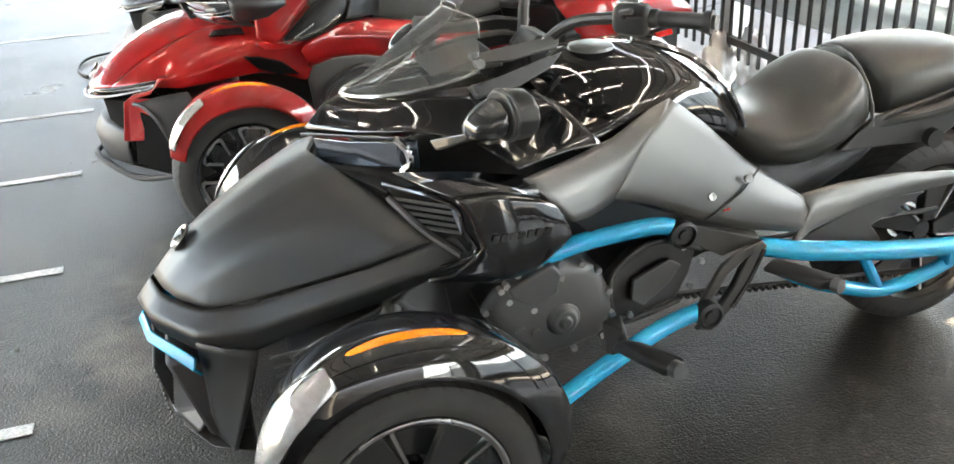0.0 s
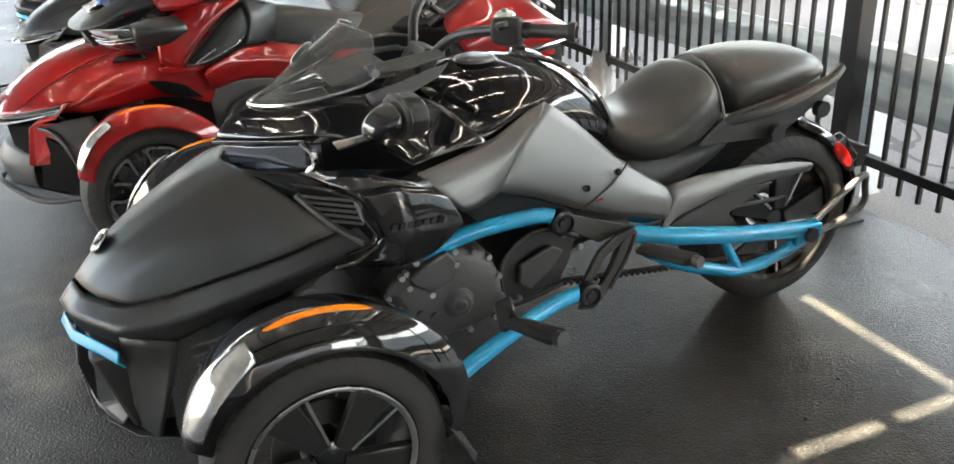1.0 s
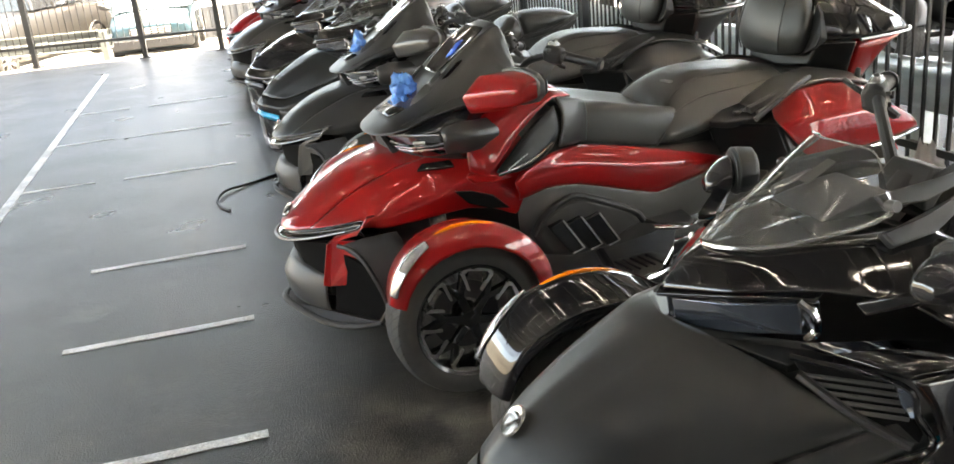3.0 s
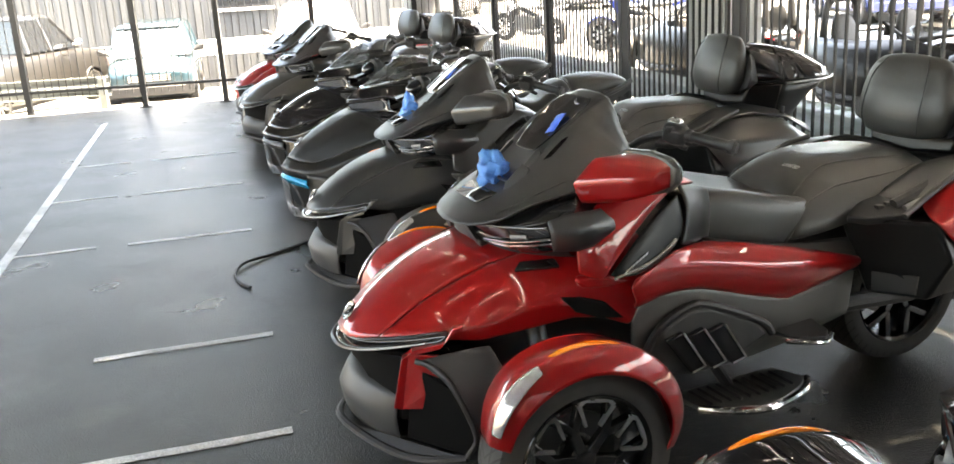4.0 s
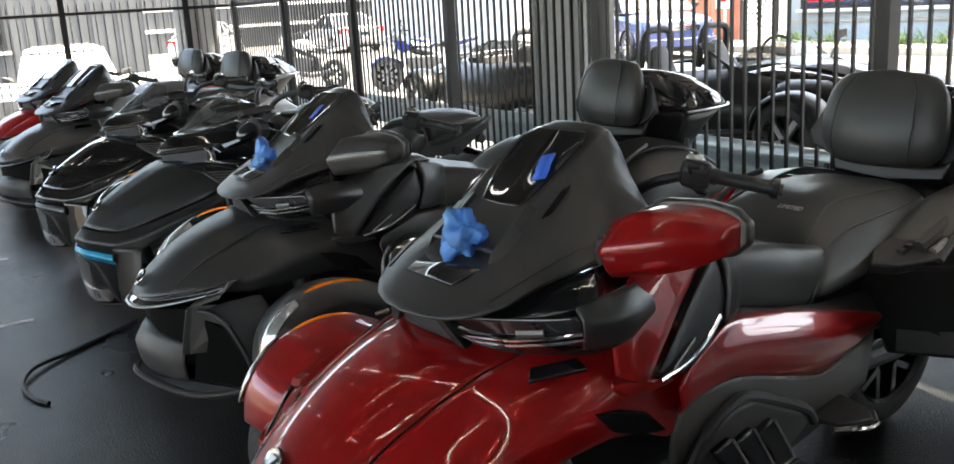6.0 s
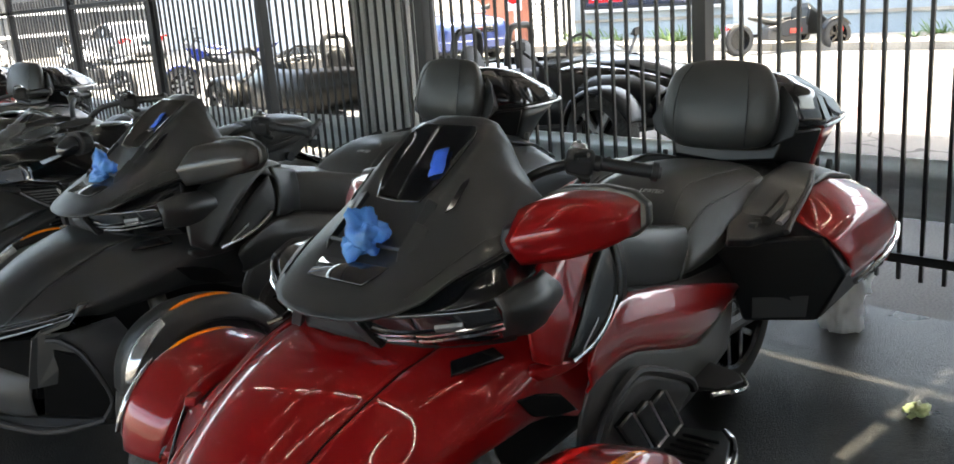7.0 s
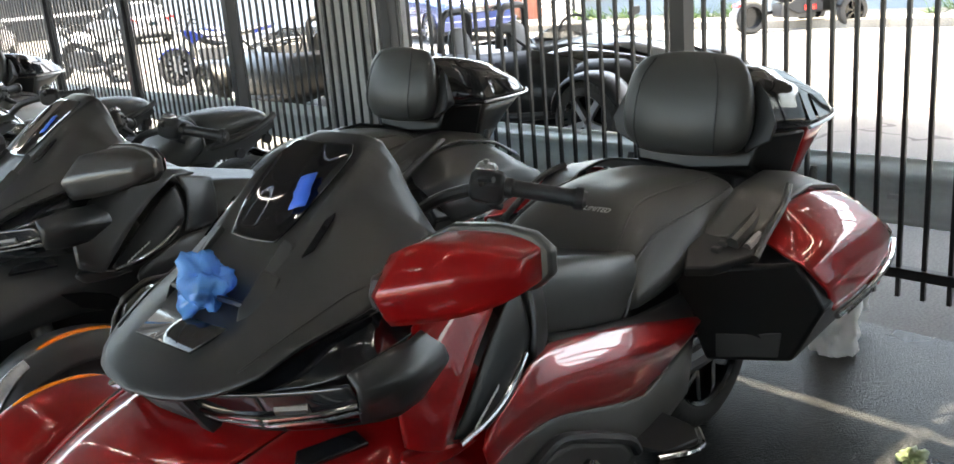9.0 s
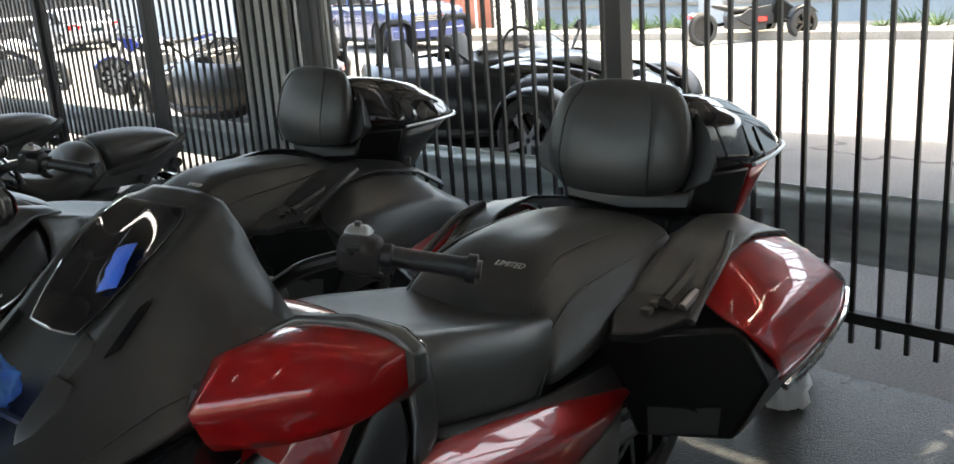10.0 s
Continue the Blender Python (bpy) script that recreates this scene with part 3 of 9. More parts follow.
def fence(a, b, posts, label, step=0.0925, top=1.78, low=0.21, rails=(0.305, 1.66), thick=0.015):
    """Steel picket fence between two points: posts, rails and pickets, each a part."""
    a, b = Vector((*a, 0)), Vector((*b, 0))
    d = (b - a).normalized()
    long = (b - a).length
    ang = math.atan2(d.y, d.x)
    fe = thing("fence", label, "fence", Matrix.Translation(a) @ Matrix.Rotation(ang, 4, "Z"))
    for z in rails:
        part("rail", cuboid(0, long, -0.02, 0.02, z - 0.02, z + 0.02), M["fence"], fe, bevel=0.003)
    pm = None
    for s in posts:
        if pm is None:
            bm = cuboid(-0.036, 0.036, -0.036, 0.036, 0, top + 0.06)
            cuboid(-0.042, 0.042, -0.042, 0.042, top + 0.06, top + 0.075, bm)
            cuboid(-0.08, 0.08, -0.08, 0.08, 0, 0.012, bm)
            ob = part("post", bm, M["fence"], fe, sharp=30)
            pm = ob.data
        else:
            ob = new("post", pm)
            ob.parent = fe
        ob.location = (s, 0, 0)
    h = thick / 2
    bm = cuboid(-h, h, -h, h, low, top - 0.012)
    top_v = [bm.verts.new((x, y, top - 0.012)) for x, y in ((-h, -h), (h, -h), (h, h), (-h, h))]
    tip = bm.verts.new((0, 0, top))
    for i in range(4):
        bm.faces.new((top_v[i], top_v[(i + 1) % 4], tip))
    first = None
    for i in range(int(long / step)):
        s = (i + 0.5) * step
        if any(abs(s - p) < 0.045 for p in posts):
            continue
        if first is None:
            first = part("picket", bm, M["fence"], fe)
            ob = first
        else:
            ob = new("picket", first.data)
            ob.parent = fe
        ob.location = (s, 0, 0)
    return fe


fence((2.82, -6.4), (2.82, 12.6), [p + 6.4 for p in (-6.35, -4.6, -2.1, 0.33, 2.82, 4.83, 6.72, 8.6, 10.55, 12.45)], "black steel picket fence along the parked row")
fence((2.82, 12.6), (-8.0, 14.5), [0.56, 2.03, 3.36, 4.5, 6.1, 8.0, 10.0], "black steel picket fence and gate at the end of the row", 0.1, thick=0.011)


def guard_rail(a, b, z0, z1, label, drop=0.0, steel="galv"):
    """W-beam crash barrier on posts."""
    a, b = Vector((*a, 0)), Vector((*b, 0))
    d = b - a
    gl = thing("crash_barrier", label, "barrier", Matrix.Translation(a) @ Matrix.Rotation(math.atan2(d.y, d.x), 4, "Z"))
    L, h = d.length, z1 - z0
    prof = [(0.0, z0), (0.0, z0 + h * 0.06), (-0.05, z0 + h * 0.17), (-0.05, z0 + h * 0.3), (0.0, z0 + h * 0.45), (0.0, z0 + h * 0.55), (-0.05, z0 + h * 0.7), (-0.05, z0 + h * 0.83), (0.0, z0 + h * 0.94), (0.0, z1)]
    bmx = bmesh.new()
    cols = [[bmx.verts.new((x, y, z)) for y, z in prof] for x in (0, L)]
    for i in range(len(prof) - 1):
        bmx.faces.new((cols[0][i], cols[0][i + 1], cols[1][i + 1], cols[1][i]))
    part("beam", bmx, M[steel], gl, "weathered galvanised barrier beam", solid=0.005, sharp=60)
    n = max(2, int(L / 2.0))
    for i in range(n + 1):
        x = 0.1 + (L - 0.2) * i / n
        part("post", cuboid(x - 0.05, x + 0.05, 0.03, 0.15, -0.8 if drop else 0, z1 - 0.02), M[steel], gl)
        part("bolt", tube([(x, -0.005, (z0 + z1) / 2), (x, 0.012, (z0 + z1) / 2)], 0.016, 8), M[steel], gl)
    return gl


guard_rail((3.05, 4.82), (3.05, -8.0), 0.415, 0.68, "weathered grey crash barrier behind the picket fence")
guard_rail((3.05, 12.3), (3.05, 5.66), 0.415, 0.68, "weathered grey crash barrier behind the picket fence")
guard_rail((-2.2, 14.9), (-9.0, 16.0), 0.05, 0.36, "weathered grey crash barrier outside the end fence", 1, "tonedsteel")
guard_rail((6.0, 22.4), (-9.0, 22.6), 0.05, 0.42, "pale steel crash barrier before the far wall", 1)

# ---- three-wheeled motorcycles ----
def blade(r0, a0, r1, a1, w0, w1, y0, y1, bm=None):
    """A flat wheel spoke in the wheel's plane, between polar points, from y0 to y1 in depth."""
    bm = bm or bmesh.new()
    p, q = (Vector((r * math.cos(a), 0, r * math.sin(a))) for r, a in ((r0, a0), (r1, a1)))
    d = (q - p).normalized()
    c = Vector((-d.z, 0, d.x))
    lo = [p - c * w0, p + c * w0, q + c * w1, q - c * w1]
    f = [bm.verts.new(v + Vector((0, y0, 0))) for v in lo]
    g = [bm.verts.new(v + Vector((0, y1, 0))) for v in lo]
    bm.faces.new(f)
    bm.faces.new(g[::-1])
    for i in range(4):
        j = (i + 1) % 4
        bm.faces.new((f[i], g[i], g[j], f[j]))
    bmesh.ops.recalc_face_normals(bm, faces=bm.faces)
    return bm


def wheel(bike, name, at, side, R, W, style, turn=0.0):
    """A wheel: the rim, and on it tyre, spokes, hub and brake disc. Its outer face looks to the given side."""
    h, ri = W / 2, R * 0.705
    rim = part(name, spun([(ri, -h * 0.82), (ri + 0.008, -h * 0.9), (ri + 0.004, -h * 0.96), (ri - 0.008, -h * 0.86), (ri - 0.02, -h * 0.4), (ri - 0.02, h * 0.4), (ri - 0.008, h * 0.86), (ri + 0.008, h * 0.9)], 48, True), M["rim"], bike)
    rim.location = at
    rim.rotation_euler = (0, turn, 0 if side < 0 else math.pi)
    prof = [(ri, -h * 0.86), (ri + 0.012, -h * 0.98), (ri + 0.03, -h * 1.02), (R * 0.87, -h * 1.0), (R * 0.955, -h * 0.86), (R * 0.99, -h * 0.6), (R, -h * 0.25), (R, h * 0.25), (R * 0.99, h * 0.6), (R * 0.955, h * 0.86), (R * 0.87, h * 1.0), (ri + 0.03, h * 1.02), (ri + 0.012, h * 0.98), (ri, h * 0.86)]
    part("tyre", spun(prof, 64, True), M["tyre"], rim, "black rubber tyre with slanted tread cuts")
    part("hub", spun([(0.0, -h * 0.72), (0.028, -h * 0.72), (0.045, -h * 0.6), (0.05, 0), (0.04, h * 0.5), (0, h * 0.5)], 20), M["rim"], rim)
    part("brake_disc", spun([(0.06, 0.0), (0.125, 0.0), (0.125, 0.008), (0.06, 0.008)], 36, True), M["steel"], rim, "steel brake disc")
    if style == "blade" and name == "front_wheel":
        part("rim_edge", spun([(ri - 0.012, -h * 0.9), (ri - 0.002, -h * 0.975), (ri + 0.002, -h * 0.965), (ri - 0.008, -h * 0.88)], 48, True), M["alu"], rim, "bright machined rim edge")
    if style == "blade":
        for k in range(5):
            a = 2 * math.pi * k / 5
            part("spoke", blade(0.035, a, ri - 0.004, a + 0.16, 0.02, 0.05, -h * 0.78, -h * 0.45), M["greypaint"], rim, bevel=0.004)
            part("spoke_edge", blade(0.05, a - 0.35, ri - 0.006, a - 0.2, 0.003, 0.004, -h * 0.84, -h * 0.5), M["alu"], rim, "bright machined spoke edge")
    else:
        for k in range(6):
            a = 2 * math.pi * k / 6
            bm = blade(0.03, a, ri * 0.55, a, 0.016, 0.012, -h * 0.74, -h * 0.42)
            for s in (-1, 1):
                blade(ri * 0.5, a, ri - 0.004, a + s * 0.3, 0.011, 0.014, -h * 0.8, -h * 0.45, bm)
            part("spoke", bm, M["rim"], rim, bevel=0.003)
            if style == "plain":
                continue
            bm = bmesh.new()
            m0 = a + math.pi / 6
            for s in (-1, 1):
                blade(ri * 0.56, m0 + s * 0.2, ri * 0.9, m0 + s * 0.31, 0.0035, 0.006, -h * 0.86, -h * 0.7, bm)
                blade(ri * 0.9, m0 + s * 0.31, ri * 0.955, m0 + s * 0.2, 0.006, 0.006, -h * 0.86, -h * 0.7, bm)
            blade(ri * 0.955, m0 - 0.2, ri * 0.955, m0 + 0.2, 0.006, 0.006, -h * 0.86, -h * 0.7, bm)
            part("spoke_edge", bm, M["alu"], rim, "bright machined spoke edge")
    return rim


def arc_shell(cu, cz, R, a0, a1, v0, v1, drop, n=14, lip=0.0):
    """An arched mudguard: rows across the tyre along an arc, its sides turned down. Angles from straight back, over the top, to the front."""
    rows = []
    for i in range(n + 1):
        t = i / n
        a = radians(a0 + (a1 - a0) * t)
        taper = 1 - lip * (2 * t - 1) ** 4
        mid, half = (v0 + v1) / 2, (v1 - v0) / 2 * taper
        d = drop * taper
        c, s = math.cos(a), math.sin(a)
        rows.append([(cu + (R + o) * c, mid + k * half, cz + (R + o) * s) for k, o in ((-1.0, -d), (-0.93, -d * 0.35), (-0.6, -0.004), (0.0, 0.004), (0.6, -0.004), (0.93, -d * 0.35), (1.0, -d))])
    return rows


def fender_set(bike, cu, cv, R, W, paint, side, lamp_label, ridge=0.05, rise=0.09, drop=0.075, lamp=1.0):
    """Mudguard over a front wheel, with an amber strip on its ridge and a clear lamp in front."""
    edge = ridge + 0.052
    across = ((-0.118, -0.07), (-0.108, -0.035), (-0.06, -0.012), (0.0, -0.002), (ridge - 0.02, 0.004), (ridge + 0.01, 0.002), (ridge + 0.034, -drop * 0.35), (edge, -drop))

    def arc(a, pts, lift=0.0, squeeze=1.0):
        c, s = math.cos(radians(a)), math.sin(radians(a))
        return [(cu + (R + rise + dr * squeeze + lift) * c, cv + dv * squeeze, R + (R + rise + dr * squeeze + lift) * s) for dv, dr in pts]

    rows = []
    for i in range(15):
        t = i / 14
        rows.append(arc(-4 + 162 * t, across, -0.05 * (2 * t - 1) ** 4, 1 - 0.3 * (2 * t - 1) ** 4))
    f = part("front_fender", grid(rows, side=side), paint, bike, sub=2, solid=0.006, crease=0.4, angle=25)
    amber = ((ridge - 0.012, 0.0), (ridge - 0.008, 0.008), (ridge + 0.005, 0.007), (ridge + 0.01, -0.004))
    part("amber_strip", grid([arc(68 + 40 * i / 8, amber, -0.008 * (i / 4 - 1) ** 4) for i in range(9)], side=side), M["amber"], f, "amber plastic side marker", sub=1, solid=0.006)
    lens = []
    for i in range(8):
        k = lamp * math.sin(math.pi * (i + 0.6) / 8.2)
        lens.append(arc(113 + 38 * i / 7, ((ridge + 0.02 - 0.05 * k, 0.002), (ridge + 0.02 - 0.01 * lamp, 0.005), (ridge + 0.02 + 0.01 * lamp, -drop * 0.12), (ridge + 0.02 + 0.01 * lamp + 0.03 * k, -drop * 0.5 * lamp)), 0.004 - 0.05 * (2 * (113 + 38 * i / 7 + 4) / 162 - 1) ** 4))
    part("marker_lamp", grid(lens, side=side), M["clearlens"], f, lamp_label, sub=1, solid=0.006)
    return f


def badge(bike, p, nrm, r=0.035):
    bm = spun([(0.0, -0.004), (r * 0.9, -0.004), (r, 0.0), (r * 0.92, 0.004), (r * 0.72, 0.001), (0.0, 0.001)], 28)
    ob = part("badge", bm, M["badge"], bike, "round silver badge")
    q = Vector(nrm).to_track_quat("Y", "Z")
    ob.rotation_euler, ob.location = q.to_euler(), p
    mark = part("badge_mark", hull([(-r * 0.5, 0.001, r * 0.4), (r * 0.45, 0.001, r * 0.45), (r * 0.3, 0.001, -r * 0.55), (-r * 0.5, 0.006, r * 0.4), (r * 0.45, 0.006, r * 0.45), (r * 0.3, 0.006, -r * 0.55)]), M["gloss"], ob)
    return ob


def hand_control(bike, root, knee, box, end, side):
    """One end of a handlebar: bar, switch box with buttons, rubber grip and lever."""
    bar = part("handlebar", tube(bend([root, knee, box, tuple(Vector(box).lerp(Vector(end), 0.1))]), 0.014, 10, side), M["plastic"], bike, "black tubular handlebar")
    b, e = Vector(box), Vector(end)
    d = (e - b).normalized()
    gp = [tuple(b + d * x) for x in (0.02, 0.045, 0.05, (e - b).length - 0.02, (e - b).length - 0.012, (e - b).length)]
    part("grip", tube(gp, 0.018, 14, side, (0.02, 0.021, 0.0175, 0.018, 0.021, 0.017)), M["plastic"], bike, "black rubber grip")
    part("bar_end", tube([tuple(e - d * 0.002), tuple(e + d * 0.012)], 0.016, 14, side), M["steel"], bike)
    w = Vector((0, 0, 1)).cross(d).normalized()
    up = d.cross(w)

    def at(x, y, z):
        return tuple(b + d * x + w * y + up * z)

    prof = ((-0.03, -0.026), (-0.022, 0.022), (-0.006, 0.032), (0.018, 0.03), (0.032, 0.008), (0.026, -0.03), (0.0, -0.042))
    ob = part("switch_box", loft([[at(x, y * k, z * k) for y, z in prof] for x, k in ((-0.05, 0.7), (-0.042, 0.95), (-0.004, 1.05), (0.022, 0.95), (0.03, 0.7))], side=side), M["plastic"], bike, bevel=0.003)
    part("switch_plate", hull([at(x, y, z) for x, y, z in ((-0.045, -0.016, 0.03), (-0.045, 0.016, 0.03), (0.01, 0.02, 0.033), (0.01, -0.018, 0.033), (-0.035, -0.01, 0.046), (-0.035, 0.01, 0.046), (0.0, 0.012, 0.045), (0.0, -0.01, 0.045))], side), M["badge"], ob, "bright switch plate", bevel=0.004)
    for x, y, z in ((-0.02, 0.0, 0.047), (-0.036, -0.03, 0.008), (-0.012, -0.033, 0.004), (0.01, -0.03, -0.008), (-0.024, -0.03, -0.02)):
        part("switch_button", hull([at(x + p * 0.006, y + q * 0.006, z + h * 0.005) for p in (-1, 1) for q in (-1, 1) for h in (-1, 1)], side), M["charcoal"], ob, bevel=0.002)
    part("switch_paddle", tube([at(-0.015, -0.02, -0.03), at(0.0, -0.04, -0.05), at(0.022, -0.045, -0.056)], 0.009, 8, side, (0.012, 0.011, 0.007)), M["plastic"], ob)
    part("thumb_lever", tube([at(-0.02, 0.02, 0.0), at(-0.02, 0.05, 0.02), at(0.01, 0.075, 0.03)], 0.007, 6, side), M["plastic"], ob)
    part("bar_flange", tube([at((e - b).length - 0.012, 0, 0), at((e - b).length + 0.004, 0, 0)], 0.025, 16, side), M["plastic"], ob)
    return bar


def bars(parent, start, step, n, size, mat_, name="lettering", nrm=(0, -1, 0), depth=0.002):
    """Raised marks that stand for writing: a row of n slanted bars along step."""
    bm = bmesh.new()
    s, d = Vector(start), Vector(step)
    up, nn = Vector((0, 0, 1)), Vector(nrm).normalized()
    for i in range(n):
        p = s + d * i
        w = d * 0.68
        q = [p, p + w, p + w + up * size + d * 0.25, p + up * size + d * 0.25]
        f = [bm.verts.new(v) for v in q]
        g = [bm.verts.new(v + nn * depth) for v in q]
        bm.faces.new(f)
        bm.faces.new(g[::-1])
        for a in range(4):
            b = (a + 1) % 4
            bm.faces.new((f[a], g[a], g[b], f[b]))
    bmesh.ops.recalc_face_normals(bm, faces=bm.faces)
    return part(name, bm, mat_, parent)


def sport_trike(m, label, body="matte", accent="blue", group="parked three-wheelers"):
    """A low sport three-wheeler: two wheels in front, one behind, with an exposed frame and engine."""
    bk = thing("three_wheeler", label, "motorcycle", None, group)
    B, G, K, C, A = M[body], M["gloss"], M["plastic"], M["charcoal"], M[accent]
    F = M["graphite"] if body == "matte" else M["greypaint"]
    hood = [
        [(-0.07, 0, 0.56), (-0.05, 0.07, 0.555), (-0.02, 0.12, 0.545), (0.03, 0.165, 0.54), (0.05, 0.175, 0.535)],
        [(0.0, 0, 0.635), (0.02, 0.08, 0.63), (0.06, 0.145, 0.61), (0.12, 0.2, 0.562), (0.13, 0.21, 0.552)],
        [(0.1, 0, 0.7), (0.12, 0.1, 0.696), (0.17, 0.18, 0.67), (0.24, 0.25, 0.607), (0.25, 0.26, 0.596)],
        [(0.21, 0, 0.762), (0.235, 0.12, 0.757), (0.3, 0.215, 0.722), (0.37, 0.302, 0.65), (0.38, 0.312, 0.638)],
        [(0.29, 0, 0.8), (0.32, 0.13, 0.795), (0.385, 0.235, 0.755), (0.465, 0.345, 0.695), (0.475, 0.355, 0.682)],
        [(0.33, 0, 0.812), (0.37, 0.12, 0.808), (0.44, 0.225, 0.772), (0.52, 0.355, 0.712), (0.53, 0.365, 0.698)],
    ]
    part("hood", grid(hood, True), B, bk, sub=2, solid=0.008, crease=0.55, angle=14)
    badge(bk, (0.005, 0, 0.647), (-0.72, 0, 0.7))
    for sd in (-1, 1):
        nose = [
            [(-0.078, 0, 0.553), (-0.055, 0.075, 0.545), (0.028, 0.168, 0.53), (0.14, 0.215, 0.548), (0.26, 0.268, 0.592), (0.4, 0.325, 0.64), (0.54, 0.372, 0.7), (0.62, 0.4, 0.725)],
            [(-0.118, 0, 0.505), (-0.095, 0.09, 0.5), (0.0, 0.2, 0.485), (0.13, 0.255, 0.5), (0.26, 0.305, 0.555), (0.4, 0.36, 0.605), (0.55, 0.405, 0.66), (0.63, 0.425, 0.69)],
            [(-0.1, 0, 0.465), (-0.08, 0.09, 0.46), (0.015, 0.2, 0.44), (0.13, 0.26, 0.45), (0.26, 0.3, 0.51), (0.4, 0.35, 0.565), (0.55, 0.39, 0.63), (0.63, 0.41, 0.66)],
        ]
        part("nose_panel", grid(nose, side=sd), B, bk, sub=2, solid=0.006, crease=0.6, angle=16)
        cheek = [
            [(0.005, 0.2, 0.47), (0.07, 0.245, 0.465), (0.14, 0.275, 0.46)],
            [(0.01, 0.2, 0.38), (0.06, 0.25, 0.37), (0.11, 0.29, 0.37)],
            [(0.01, 0.19, 0.28), (0.045, 0.25, 0.26), (0.07, 0.285, 0.26)],
            [(0.0, 0.16, 0.19), (0.03, 0.22, 0.185), (0.05, 0.26, 0.19)],
        ]
        part("bumper_side", grid(cheek, side=sd), B, bk, sub=2, solid=0.01, crease=0.4)
        part("accent_strip", grid([[(-0.112, 0.0, 0.464), (-0.092, 0.1, 0.462), (0.0, 0.226, 0.442)], [(-0.124, 0.0, 0.446), (-0.104, 0.104, 0.442), (-0.008, 0.234, 0.416)], [(-0.106, 0.0, 0.42), (-0.086, 0.098, 0.414), (0.008, 0.22, 0.39)]], side=sd), A, bk, "bright coloured nose strip", solid=0.008, bevel=0.003)
        part("headlamp", loft([[(0.345, 0.012, 0.85), (0.352, 0.012, 0.795), (0.42, 0.012, 0.79), (0.42, 0.012, 0.85)], [(0.41, 0.11, 0.863), (0.415, 0.11, 0.8), (0.48, 0.11, 0.79), (0.48, 0.11, 0.86)], [(0.51, 0.2, 0.878), (0.515, 0.205, 0.815), (0.56, 0.2, 0.8), (0.56, 0.19, 0.87)]], side=sd), M["lampglass"], bk, "clear grey headlamp lens", bevel=0.004)
        part("lamp_bezel", tube(bend([(0.505, 0.205, 0.884), (0.525, 0.222, 0.862), (0.53, 0.225, 0.83), (0.515, 0.215, 0.808)], 4), 0.009, 8, sd), M["chrome"], bk, "bright lamp surround")
        part("lamp_brow", hull([(0.318, 0.0, 0.862), (0.318, 0.0, 0.852), (0.525, 0.225, 0.892), (0.525, 0.225, 0.882), (0.6, 0.18, 0.9), (0.45, 0.0, 0.88)], sd), G, bk, bevel=0.003)
        part("lamp_shelf", slab([(0.335, 0.005, 0.79), (0.535, 0.225, 0.8), (0.56, 0.24, 0.782), (0.47, 0.225, 0.772), (0.37, 0.12, 0.805)], 0.02, sd), B, bk, bevel=0.002)
        # side intake with fins, its shaded inside a near-black solid
        part("side_intake", hull([(0.465, 0.245, 0.795), (0.48, 0.26, 0.762), (0.58, 0.36, 0.785), (0.612, 0.415, 0.7), (0.602, 0.42, 0.682), (0.53, 0.35, 0.715), (0.61, 0.32, 0.7), (0.53, 0.22, 0.76)], sd), M["recess_shade"], bk, "near-black solid for the shaded side intake", bevel=0.004)
        part("intake_frame", tube(bend([(0.468, 0.262, 0.772), (0.52, 0.345, 0.722), (0.585, 0.418, 0.682)], 4), 0.009, 8, sd), K, bk)
        part("intake_lens", hull([(0.572, 0.385, 0.785), (0.59, 0.41, 0.78), (0.6, 0.428, 0.735), (0.585, 0.41, 0.73), (0.58, 0.39, 0.75)], sd), M["lampglass"], bk, "grey lens beside the intake", bevel=0.003)
        for k in range(5):
            w = k / 4
            part("intake_fin", tube([(0.475 + 0.005 * k, 0.268 + 0.012 * k, 0.772 - 0.012 * k), (0.58 + 0.01 * w, 0.372 + 0.03 * w, 0.775 - 0.05 * w)], 0.004, 6, sd), M["steel"], bk)
        part("intake_trim", tube(bend([(0.46, 0.25, 0.803), (0.572, 0.4, 0.795), (0.592, 0.42, 0.74), (0.612, 0.432, 0.7), (0.6, 0.438, 0.682), (0.54, 0.41, 0.655)], 4), 0.006, 8, sd), G, bk)
        panel = [
            [(0.575, 0.418, 0.812), (0.66, 0.434, 0.818), (0.757, 0.43, 0.788), (0.8, 0.422, 0.76)],
            [(0.605, 0.436, 0.76), (0.68, 0.447, 0.755), (0.78, 0.439, 0.735), (0.825, 0.426, 0.715)],
            [(0.62, 0.447, 0.7), (0.7, 0.454, 0.69), (0.78, 0.443, 0.68), (0.834, 0.427, 0.69)],
            [(0.56, 0.435, 0.645), (0.68, 0.445, 0.625), (0.75, 0.438, 0.635), (0.81, 0.423, 0.665)],
            [(0.5, 0.405, 0.63), (0.66, 0.42, 0.605), (0.72, 0.42, 0.612), (0.77, 0.415, 0.63)],
        ]
        sp = part("side_panel", grid(panel, side=sd), G, bk, "gloss black side panel", sub=2, solid=0.012, crease=0.92, angle=8)
